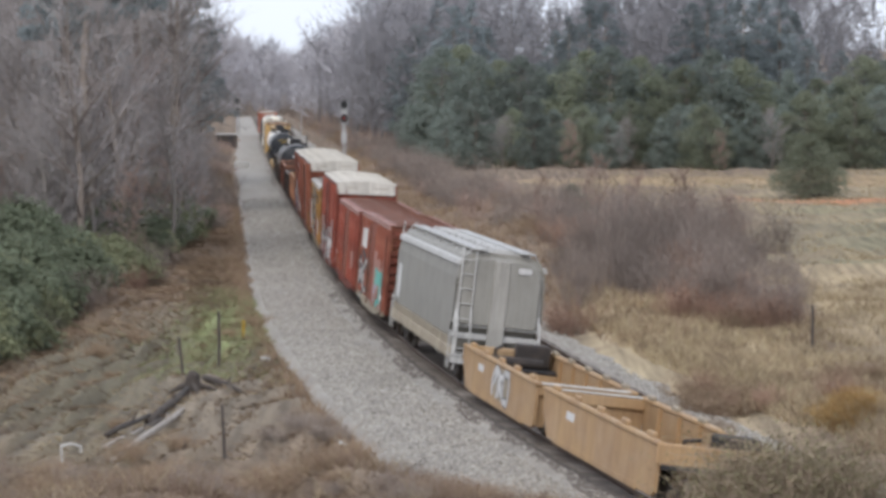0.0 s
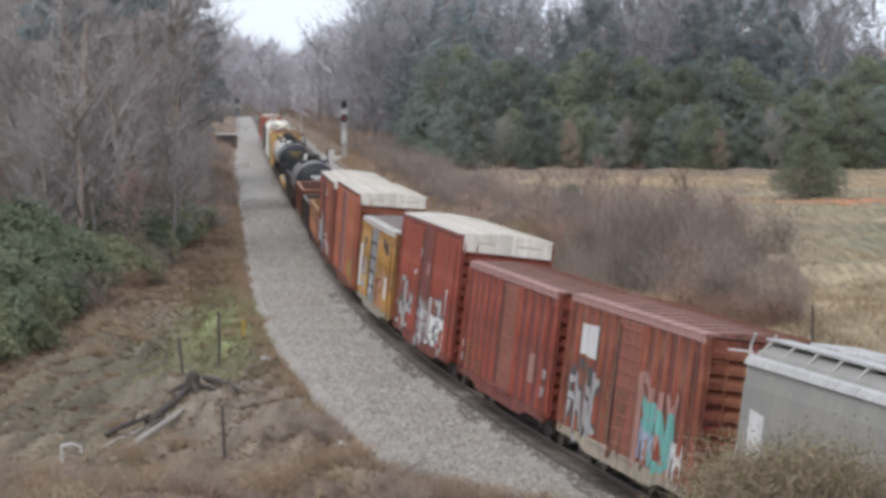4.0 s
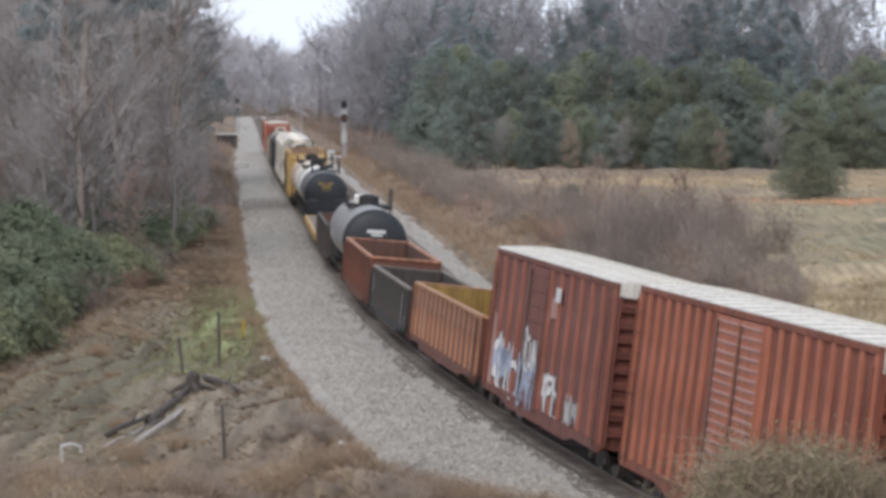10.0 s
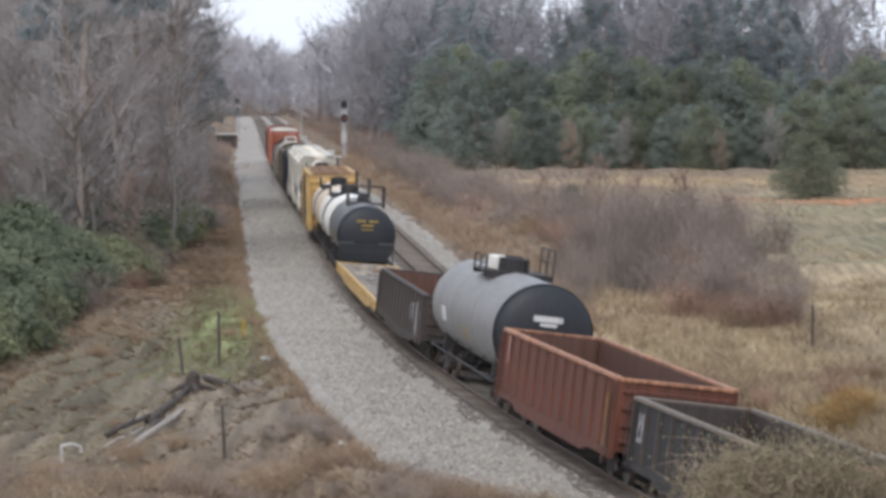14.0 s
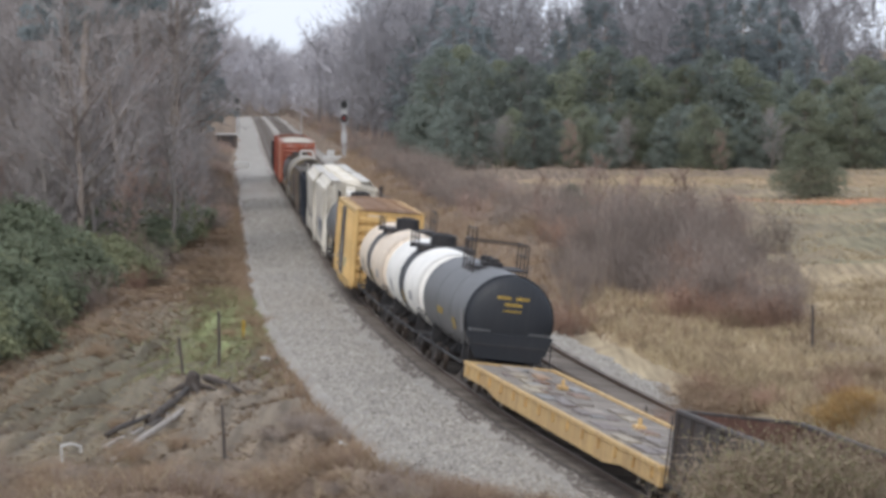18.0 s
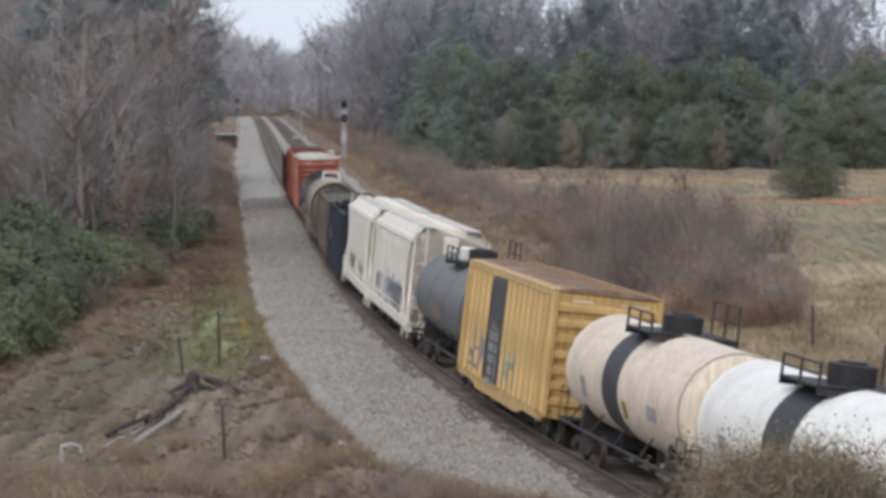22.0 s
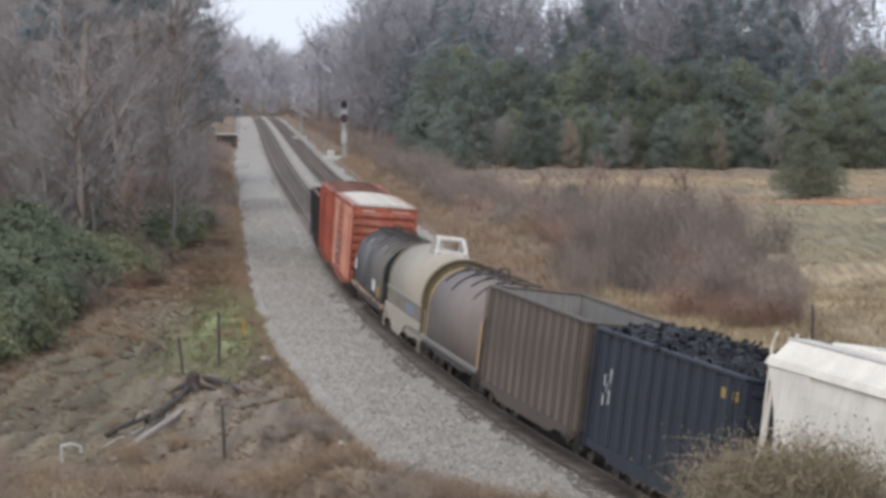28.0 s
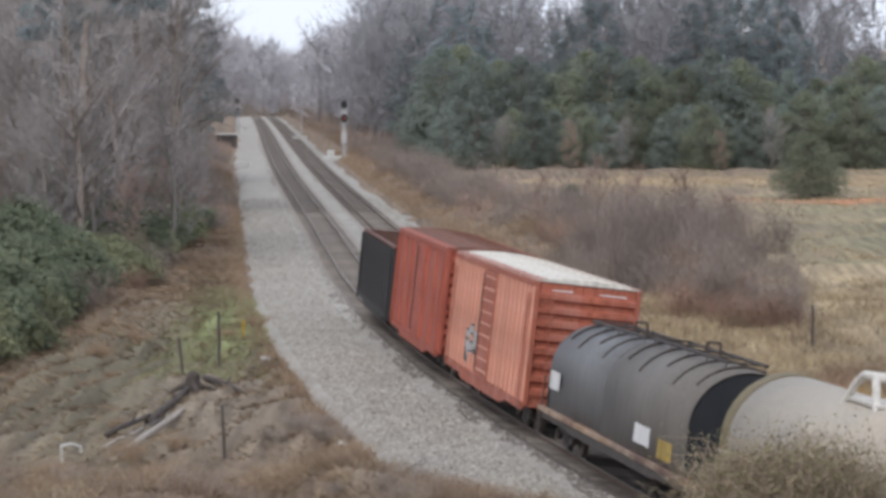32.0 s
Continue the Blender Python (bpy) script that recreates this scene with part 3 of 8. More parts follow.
def pine_tree(seed, height, spread_r, low=0.25, green=None, lumps=40, cards=260, flat=0.6, point=1.3, card=0.34):
    """A conifer: boughs that carry many needle clumps on a tapering crown with gaps."""
    g = np.random.RandomState(seed)
    wood, tw = Shape(), Twigs(seed)
    lean = g.normal(size=2) * 0.02 * height
    wood.tube([(0, 0, -0.4), (lean[0], lean[1], height * 0.5), (0, 0, height * 0.97)], [height * 0.014, height * 0.010, 0.02], 6)
    for i in range(lumps):
        tt = ((i + g.uniform()) / lumps) ** 0.9
        z = height * (low + (1 - low) * tt)
        env = spread_r * (1 - tt ** point) ** 0.75 * (0.72 + 0.28 * min(1.0, tt * 4 + 0.2)) * g.uniform(0.7, 1.15)
        ang = g.uniform(0, 6.283)
        rl = max(0.3, spread_r * g.uniform(0.2, 0.36) * (1.0 - 0.55 * tt))
        reach = max(0.0, env - rl * 0.6) * g.uniform(0.55, 1.0)
        c = np.array((math.cos(ang) * reach, math.sin(ang) * reach, min(z, height - rl * 0.3)))
        wood.tube([(0, 0, c[2] - 0.12 * reach - 0.1), tuple(c * (0.6, 0.6, 1) - np.array((0, 0, 0.05 * reach))), tuple(c)], [0.05, 0.035, 0.012], 3)
        k = max(40, int(cards * (rl / (0.28 * spread_r)) ** 2))
        u = g.normal(size=(k, 3))
        u /= np.linalg.norm(u, axis=1, keepdims=True)
        u[:, 2] = np.where(u[:, 2] < -0.45, -u[:, 2], u[:, 2])
        bumpy = 1 + 0.16 * np.sin(u[:, :1] * 7 + i) * np.sin(u[:, 1:2] * 6 + 2 * i) + g.normal(size=(k, 1)) * 0.09
        p = c + u * rl * np.array((1, 1, flat)) * bumpy
        tw.tufts(p, u * np.array((1, 1, 1.4)), card * g.uniform(0.6, 1.4, k), card * g.uniform(0.3, 0.7, k))
    return wood.mesh("trunk", bark_brown, True), tw.mesh("crown", green or pine_green)


def leafy_shrub(seed, r, h, leaf, lumps=16, cards=240, card=0.2):
    """A dense broad-leaved evergreen: stems under overlapping rounded masses of leaves."""
    g = np.random.RandomState(seed)
    st, tw = Twigs(seed), Twigs(seed + 1)
    for i in range(lumps):
        ang, q = g.uniform(0, 6.283), math.sqrt(g.uniform())
        rl = r * g.uniform(0.24, 0.42)
        c = np.array((math.cos(ang) * q * r * 0.8, math.sin(ang) * q * r * 0.8, h * (1 - 0.5 * q * q) * g.uniform(0.45, 0.92)))
        st.blades(np.array([[0.2 * c[0], 0.2 * c[1], -0.2]] * 3) + g.normal(size=(3, 3)) * 0.1, c + g.normal(size=(3, 3)) * 0.3 * rl, np.full(3, 0.06))
        k = int(cards * (rl / (0.33 * r)) ** 2)
        u = g.normal(size=(k, 3))
        u /= np.linalg.norm(u, axis=1, keepdims=True)
        u[:, 2] = np.where(u[:, 2] < -0.3, -u[:, 2], u[:, 2])
        p = c + u * rl * np.array((1, 1, 0.75)) * (1 + 0.18 * np.sin(u[:, :1] * 6 + i) + g.normal(size=(k, 1)) * 0.13)
        tw.tufts(p, u + np.array((0, 0, 0.3)), card * g.uniform(0.6, 1.5, k), card * g.uniform(0.4, 0.8, k))
    return st.mesh("cane_mass", twig_grey), tw.mesh("foliage", leaf)


def shrub(seed, r, h, canes=120, mat=None, leaf=None, leaf_n=0, leaf_size=0.08, width=0.022):
    """A thicket of arching canes, with leaves if it has any."""
    g = np.random.RandomState(seed)
    tw = Twigs(seed)
    foot = np.stack([g.normal(size=canes) * r * 0.45, g.normal(size=canes) * r * 0.45, np.full(canes, -0.1)], 1)
    tip = foot + np.stack([g.normal(size=canes) * r * 0.5, g.normal(size=canes) * r * 0.5, h * g.uniform(0.45, 1.0, canes)], 1)
    tw.blades(foot, tip, np.full(canes, width * 1.6))
    for _ in range(9):
        w = g.uniform(0.3, 1.0, (canes, 1))
        a = foot + (tip - foot) * w
        b = a + g.normal(size=(canes, 3)) * np.array((0.16 * r + 0.1, 0.16 * r + 0.1, 0.10 * h)) + np.array((0, 0, 0.09 * h))
        tw.blades(a, b, np.full(canes, width))
    stems = tw.mesh("cane_mass", mat or bramble)
    if not leaf_n:
        return stems, None
    lv = Twigs(seed + 1)
    w = g.uniform(0.25, 1.0, (leaf_n, 1))
    k = g.randint(0, canes, leaf_n)
    lv.leaves(foot[k] + (tip[k] - foot[k]) * w + g.normal(size=(leaf_n, 3)) * np.array((0.2 * r, 0.2 * r, 0.12 * h)), g.uniform(0.6, 1.3, leaf_n) * leaf_size)
    return stems, lv.mesh("foliage", leaf or bramble_leaf)


def plant(name, meshes, x, y, turn, size, label, category, group, sink=0.0, squash=1.0):
    """One plant standing on the ground, with its meshes as parts."""
    ob = new(name)
    ob.matrix_basis = pose(x, y, float(ground_z(x, y)) - sink, 0, 0, turn) @ Matrix.Diagonal((size, size, size * squash, 1))
    for me in meshes:
        if me:
            part(me.name.split(".")[0], me, None, ob)
    return tagged(ob, label, category, group)


F = 5200.0  # places by bearing: (bearing - 784) / F is the sideways slope of the sight line


def side(px, y):
    return (px - 784.0) * y / F


def joined(name, label, category, meshes, places):
    """Many far plants as one piece of stuff. places: x, y, turn, size, kind."""
    vs, fs, ms, n, mats = [], [], [], 0, []
    store = []
    for group in meshes:
        parts = []
        for me in group:
            if me is None:
                continue
            v = np.empty(len(me.vertices) * 3)
            me.vertices.foreach_get("co", v)
            me.calc_loop_triangles()
            f = np.empty(len(me.loop_triangles) * 3, dtype=np.int64)
            me.loop_triangles.foreach_get("vertices", f)
            if me.materials[0] not in mats:
                mats.append(me.materials[0])
            parts.append((v.reshape(-1, 3), f.reshape(-1, 3), mats.index(me.materials[0])))
        store.append(parts)
    for x, y, turn, size, k in places:
        z, c, s = float(ground_z(x, y)) - 0.05, math.cos(turn), math.sin(turn)
        m = np.array(((c, s, 0), (-s, c, 0), (0, 0, 1))) * size
        for v, f, i in store[k]:
            vs.append(v @ m + np.array((x, y, z)))
            fs.append(f + n)
            ms.append(np.full(len(f), i))
            n += len(v)
    v, f, m = np.concatenate(vs), np.concatenate(fs), np.concatenate(ms)
    me = bpy.data.meshes.new(name)
    me.vertices.add(len(v))
    me.vertices.foreach_set("co", v.ravel())
    me.loops.add(len(f) * 3)
    me.loops.foreach_set("vertex_index", f.ravel().astype(np.int32))
    me.polygons.add(len(f))
    me.polygons.foreach_set("loop_start", np.arange(0, len(f) * 3, 3, dtype=np.int32))
    for k in mats:
        me.materials.append(k)
    me.polygons.foreach_set("material_index", m.astype(np.int32))
    me.update(calc_edges=True)
    return tagged(new(name, me), label, category, kind="stuff")


def build_woods():
    g = np.random.RandomState(11)
    bare = [bare_tree(20 + i, h, 36, 6, 6, (bark_grey, bark_brown)[i % 2], (twig_grey, twig_grey, twig_red)[i % 3], r, lo) for i, (h, r, lo) in
            enumerate([(15, 0.19, 0.2), (17, 0.22, 0.25), (13, 0.15, 0.15), (18, 0.2, 0.3), (10, 0.11, 0.08), (7, 0.07, 0.05)])]
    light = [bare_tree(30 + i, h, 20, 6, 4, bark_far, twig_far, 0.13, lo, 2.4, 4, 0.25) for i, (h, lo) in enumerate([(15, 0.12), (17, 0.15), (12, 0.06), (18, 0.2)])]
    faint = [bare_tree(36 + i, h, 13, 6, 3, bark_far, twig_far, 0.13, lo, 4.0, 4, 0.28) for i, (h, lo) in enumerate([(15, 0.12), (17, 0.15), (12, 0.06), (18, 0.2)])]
    tall = (15, 17, 12, 18)

    def tree(x, y, lo, hi, kinds=(0, 1, 2, 3, 4)):
        plant("bare_tree", bare[kinds[g.randint(len(kinds))]], x, y, g.uniform(0, 360), g.uniform(lo, hi), "leafless grey-brown deciduous tree in the winter wood", "tree", "bare trees in the wood")

    # the wood in the hollow beside the line
    for y in np.linspace(168, 330, 190):
        inner = min(np.interp(y, LY, LX) - 12.5, -17.5 - 0.004 * y)
        outer = min(-0.162 * y - 3, inner - 8)
        tree(inner + (outer - inner) * g.uniform() ** 0.9, y + g.uniform(-3, 3), 0.75, 1.1)
    for i in range(60):
        y = g.uniform(165, 430)
        tree(min(np.interp(y, LY, LX) - 8.5 - 4.5 * ease(230, 300, y), -16.5) - g.uniform(0, 4), y, 0.7, 1.0, (4, 5, 5))
    far, dim = [], []

    def skyline(px):
        """The slope above eye height to which the wood rises along a bearing."""
        return np.interp(px, (330, 370, 400, 430, 470, 505, 535, 565, 600, 640, 690, 760), (3.4, 2.4, 1.75, 1.6, 1.3, 1.15, 1.25, 1.55, 1.95, 2.3, 2.75, 3.4)) / 100

    def capped(row):
        """Keeps a tree from standing above the wood's skyline."""
        x, y, turn, size, k = row
        most = (skyline(784 + x * F / y) * y + 10.4 - float(ground_z(x, y))) / (1.14 * tall[k])
        return x, y, turn, float(min(size, max(0.25, most * g.uniform(0.85, 1.0)))), k

    for i in range(200):
        y = g.uniform(320, 850)
        inner = np.interp(y, LY, LX) - 15.0
        outer = min(-0.162 * y - 3, inner - 25)
        far.append(capped((inner + (outer - inner) * g.uniform(), y, g.uniform(0, 6.28), g.uniform(0.8, 1.2), g.randint(4))))
    # along the far line, on the other side
    for i in range(170):
        y = g.uniform(420, 850)
        x0 = np.interp(y, LY, LX) + 17
        far.append(capped((x0 + g.uniform() ** 1.3 * (side(860, y) - x0 + 8), y, g.uniform(0, 6.28), g.uniform(0.75, 1.25), g.randint(4))))

    def crest(px, y, deep):
        """A tree of the size that brings its top up to the wood's skyline, or deep metres below it."""
        top = skyline(px) * y + 10.4
        k, x = g.randint(4), side(px, y)
        return x, y, g.uniform(0, 6.28), float(np.clip((top - deep - float(ground_z(x, y))) / (1.14 * tall[k]), 0.3, 1.7)), k

    # the two ridges that meet behind the far end of the line
    for i in range(430):
        dim.append(crest(g.uniform(330, 800), g.uniform(912, 1250), 7 * g.uniform() ** 1.6))
    for i in range(130):
        dim.append(crest(g.uniform(555, 800), g.uniform(600, 860), 6 * g.uniform() ** 1.4))
    for i in range(60):
        y = g.uniform(905, 935)
        dim.append((side(g.uniform(390, 650), y), y, g.uniform(0, 6.28), g.uniform(0.45, 0.9), 2))
    for i in range(40):
        far.append(crest(g.uniform(625, 790), g.uniform(450, 640), 5 * g.uniform()))
    # behind the field
    for i in range(200):
        y = g.uniform(420, 560)
        px = g.uniform(660, 1640)
        if px > 1425 and g.uniform() < 0.72:
            continue
        far.append((side(px, y), y, g.uniform(0, 6.28), g.uniform(1.15, 1.6), g.randint(4)))
    # single trees that stand up against the sky
    for px, y, k, sz in ((565, 640, 1, 1.3), (588, 655, 0, 1.3), (466, 900, 1, 1.35), (480, 930, 3, 1.25), (690, 560, 3, 1.3)):
        far.append((side(px, y), y, 1.0, sz, k))
    for px, y, k, sz in ((1056, 188, 5, 0.85), (1120, 180, 5, 0.7), (1210, 172, 5, 0.75), (1290, 165, 5, 0.6), (960, 205, 5, 0.6)):
        tree(side(px, y), y, sz, sz + 0.02, (k,))
    joined("far_wood", "leafless winter wood in the distance, hazed grey", "wood", light, far)
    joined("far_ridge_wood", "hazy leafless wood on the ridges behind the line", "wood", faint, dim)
    # conifers behind and beside the field
    pines = [pine_tree(40, 20, 4.6, 0.28, None, 64, 230, 0.6, 2.3), pine_tree(41, 20, 4.2, 0.2, None, 68, 220, 0.65, 1.7), pine_tree(42, 18, 4.2, 0.35, pine_green, 50, 220, 0.55, 2.8), pine_tree(48, 26, 4.0, 0.62, pine_green, 46, 220, 0.5, 2.2)]
    cedars = [pine_tree(44, 10, 4.6, 0.02, cedar_green, 84, 230, 0.85, 2.6, 0.3), pine_tree(45, 9, 3.6, 0.02, cedar_green, 70, 220, 0.9, 1.8, 0.3), pine_tree(46, 10, 5.0, 0.02, cedar_olive, 90, 240, 0.8, 3.0, 0.3),
              pine_tree(47, 5.6, 4.2, 0.0, cedar_olive, 110, 260, 0.8, 1.9, 0.2)]

    def conifer(px, y, height, k, label, name="pine_tree"):
        kind, own = (pines, (20, 20, 18, 26)) if name == "pine_tree" else (cedars, (10, 9, 10, 5.6))
        plant(name, kind[k], side(px, y), y, g.uniform(0, 360), height / own[k], label, "tree", "pines by the field" if name == "pine_tree" else "cedars by the field", 0.2)

    high = "tall dark green pine behind the field"
    for px, y, h, k in ((712, 430, 17, 1), (740, 424, 19, 0), (775, 440, 21, 2), (805, 410, 20, 0), (838, 415, 21, 1), (862, 400, 17, 0), (900, 430, 13, 2), (985, 420, 17, 2), (1008, 405, 19, 1), (1042, 415, 22, 0), (1070, 430, 23, 2),
                        (1135, 430, 13, 0), (1180, 440, 14, 1), (1222, 415, 20, 2), (1248, 400, 22, 1), (1285, 420, 24, 0), (1318, 405, 23, 2), (1345, 415, 24, 0), (1380, 410, 23, 1), (1402, 425, 21, 2), (1425, 405, 15, 2), (1490, 420, 14, 2), (1545, 430, 15, 0)):
        conifer(px + g.uniform(-5, 5), y, h * g.uniform(0.95, 1.05), k, high)
    bushy = "bushy dark green cedar at the edge of the field"
    for px, y, h, k in ((760, 392, 12, 1), (785, 380, 13.5, 0), (815, 388, 15, 2), (850, 375, 13, 0), (880, 380, 13.5, 2), (915, 372, 12.5, 0), (965, 380, 12, 1), (1000, 375, 12.5, 0), (1040, 370, 13, 2), (1085, 365, 13.5, 0), (1130, 368, 13, 2), (1170, 372, 12, 0),
                        (1215, 362, 12.5, 2), (1262, 358, 13.5, 0), (1305, 362, 13, 2), (1350, 368, 11, 0), (1395, 362, 11.5, 1), (1440, 368, 11, 2), (1480, 362, 10.5, 0), (1525, 360, 12, 2), (1570, 365, 12, 0), (1610, 360, 12, 2)):
        conifer(px + g.uniform(-8, 8), y, h * g.uniform(0.92, 1.08), k, bushy, "cedar_tree")
    for px, y, h, k in ((792, 352, 7.5, 0), (836, 342, 8.8, 1), (905, 350, 6.5, 2), (948, 340, 8.8, 1), (985, 348, 6.5, 0), (1030, 345, 7, 2), (1075, 342, 6, 0), (1120, 346, 7.5, 2), (1165, 343, 6, 1), (1195, 346, 8, 0), (1248, 341, 8.5, 2), (1290, 345, 7, 0), (1338, 342, 8, 1),
                        (1385, 344, 7.5, 0), (1425, 341, 8, 2), (1468, 344, 7, 0), (1512, 341, 8.5, 2), (1560, 343, 9, 0), (1605, 341, 8, 1)):
        conifer(px + g.uniform(-6, 6), y, h * g.uniform(0.9, 1.1), k, bushy, "cedar_tree")
    conifer(1434, 264, 5.5, 3, "round dark green cedar alone in the hay field", "cedar_tree")
    conifer(1012, 232, 2.6, 3, "small dark cedar among the thickets", "cedar_tree")
    for px, y in ((868, 346), (888, 340), (1010, 338), (1102, 340), (1275, 338), (1365, 339)):
        tree(side(px, y), y, 0.6, 0.85, (4, 5))
    for i in range(36):
        y = g.uniform(230, 330)
        tree(side(g.uniform(-30, 330), y), y, 1.2, 1.5, (0, 1, 3))
    tree(side(296, 178), 178, 0.8, 0.82, (0,))
    # pines that top the wood by the line
    for px, y, h, k in ((352, 300, 20, 2), (128, 205, 22, 0), (168, 216, 22, 1), (150, 262, 23, 0), (195, 280, 24, 1), (120, 275, 22, 0), (318, 310, 19, 0), (225, 300, 23, 2), (90, 240, 21, 1), (118, 178, 26, 3), (172, 174, 25.5, 3), (228, 182, 26, 3)):
        conifer(px, y, h, k, "tall pine among the bare trees")


def build_brush():
    g = np.random.RandomState(23)
    kinds = [shrub(60, 1.6, 3.2, 150, twig_scrub), shrub(61, 1.5, 2.4, 150, twig_rust), shrub(62, 1.7, 5.2, 120, twig_scrub), shrub(63, 1.4, 1.6, 150, weed_brown), shrub(64, 1.3, 2.0, 150, bark_brown)]
    small = [shrub(65, 1.9, 3.0, 70, twig_scrub, width=0.035), shrub(66, 1.8, 2.4, 70, twig_red, width=0.035), shrub(67, 1.7, 5.0, 60, twig_scrub, width=0.035), shrub(68, 1.5, 1.6, 70, weed_brown, width=0.03), shrub(69, 1.5, 2.0, 70, bark_brown, width=0.035)]
    label = ("leafless grey thicket beside the railway", "reddish leafless thicket beside the railway", "tall leafless saplings beside the railway", "low brown dead weeds beside the railway", "dark leafless thicket beside the railway")
    rest, low = [], []

    def bush(k, x, y, lo, hi, keep=True):
        if 104 < y < 235 and 784 + x * F / y > 1250 + 170 * g.uniform() ** 0.7:
            return                                        # open field
        if keep:
            plant("bare_shrub", kinds[k], x, y, g.uniform(0, 360), g.uniform(lo, hi), label[k], "shrub", "bare thickets along the line")
        else:
            rest.append((x, y, g.uniform(0, 6.28), g.uniform(lo, hi), k))

    # thicket between the line and the field
    for i in range(190):
        y = 132 + 290 * g.uniform() ** 1.1
        d0 = 11.0 + 3.2 * ease(230, 170, y)
        x = np.interp(y, LY, LX) + d0 + g.uniform() * (6 + 7 * ease(300, 150, y))
        bush((0, 0, 1, 2, 3, 4)[g.randint(6)], x, y, 0.5, 0.95, y < 200)
    # the broad patch that juts into the field
    for i in range(78):
        y = g.uniform(128, 215)
        px = g.uniform(985, 1320 - 0.7 * abs(y - 150))
        bush((0, 0, 2, 2, 4, 1)[g.randint(6)], side(px, y), y, 0.42, 0.98, y < 175)
    for i in range(60):
        y = g.uniform(112, 140)
        bush((1, 1, 3, 0)[g.randint(4)], max(side(g.uniform(1060, 1340), y), np.interp(y, LY, LX) + 13.5 + g.uniform(0, 2)), y, 0.45, 0.8)
    for i in range(30):
        y = g.uniform(84, 103)
        bush((3, 3, 1, 3)[i % 4], side(g.uniform(1180, 1600), y), y, 0.3, 0.68)
    # scrub on the other side of the line, at the foot of the wood
    for i in range(150):
        y = 150 + 370 * g.uniform() ** 1.3
        d = g.uniform(7.0, 10.5)
        bush((0, 1, 4, 0, 3)[g.randint(5)], np.interp(y, LY, LX) - d - max(0, 4 * ease(230, 160, y)), y, 0.4, 0.9, y < 215)
    for i in range(36):
        y = g.uniform(118, 190)
        bush((4, 0, 3)[g.randint(3)], -16.5 - g.uniform(0, 9), y, 0.5, 0.9)
    for i in range(130):
        y = g.uniform(415, 860)
        bush((0, 1, 3, 4)[g.randint(4)], np.interp(y, LY, LX) + 10.5 + 22 * g.uniform() ** 1.3, y, 0.6, 1.3, False)
    for i in range(120):
        y = g.uniform(165, 330)
        bush((0, 4, 4, 1)[g.randint(4)], min(np.interp(y, LY, LX) - 12, -18) - 30 * g.uniform() ** 1.5, y, 0.8, 1.5, False)
    joined("far_thicket", "leafless grey and reddish thickets along the line", "thicket", small, rest)
    # evergreen undergrowth in the hollow
    ever = [leafy_shrub(70 + i, 2.3, 2.6 + 0.5 * (i % 3), (ever_green, ever_olive, ever_green, ever_olive)[i]) for i in range(4)]
    for i in range(142):
        if i < 60:                                        # along the foot of the bank
            y = g.uniform(97, 190) if i < 40 else (g.uniform(96, 118) if i < 48 else g.uniform(160, 222))
            x = -17.3 - 0.004 * (y - 97) - g.uniform(0.0, 3.0)
            size = g.uniform(0.85, 1.35)
        else:
            y = g.uniform(120, 240)
            x = min(side(g.uniform(-60, 285), y), -19.5 - g.uniform(0, 3.5), np.interp(y, LY, LX) - 11.5)
            size = g.uniform(0.9, 1.7)
        plant("evergreen_shrub", ever[g.randint(4)], x, y, g.uniform(0, 360), size, "dense evergreen shrub under the bare wood", "shrub", "evergreen shrubs in the hollow")
    for i in range(110):
        y = g.uniform(57, 72)
        low.append((side(g.uniform(-20, 1150), y), y, g.uniform(0, 6.28), g.uniform(0.16, 0.46), (3, 3, 4, 3)[i % 4]))
    # weed clumps at the edge of the stone and on the shoulder
    for x, y in ((-4.8, 88), (-4.3, 89), (-5.2, 87), (-4.6, 90), (-3.7, 90), (-3.2, 88), (-3.0, 86.5), (-3.6, 87), (-2.4, 83), (-8.9, 122), (-8.4, 128), (-8.0, 133), (-12.5, 118), (-13.2, 112), (-12.0, 106), (-11.0, 97), (-10.2, 92), (-7.6, 84), (-8.6, 80)):
        low.append((x, y, g.uniform(0, 6.28), g.uniform(0.22, 0.42), 4 if y > 86 and x > -6 else 3))
    for i in range(34):
        y = g.uniform(56, 60)
        low.append((side(g.uniform(370, 740), y), y, g.uniform(0, 6.28), g.uniform(0.12, 0.28), 4))
    joined("dead_weed_clumps", "brown and reddish dead weed clumps on the near slope", "weeds", kinds, low)
    # bramble thicket on the slope before the camera
    bram = [shrub(80 + i, 0.95, 1.7, 230, bramble, bramble_leaf, 6500, 0.042, 0.013) for i in range(3)]
    for i in range(40):
        px, y = g.uniform(1325, 1680), g.uniform(42.5, 48)
        plant("bramble_bush", bram[i % 3], side(px, y), y, g.uniform(0, 360), g.uniform(0.9, 1.25) * (0.5 + 0.55 * ease(1280, 1440, px)), "tangled bramble with dry canes and dull green leaves", "shrub", "brambles on the near slope")
    # an orange-brown clump of broom sedge at the field's near edge
    sedge = shrub(90, 0.9, 1.2, 200, leafy("broom_sedge", (0.33, 0.21, 0.09), 0.4), width=0.02)
    for px, y in ((1480, 91), (1512, 93), (1545, 92), (1500, 89), (1530, 90)):
        plant("sedge_clump", sedge, side(px, y), y, g.uniform(0, 360), g.uniform(0.5, 0.75), "orange-brown clump of dry broom sedge", "grass", "sedge clumps")


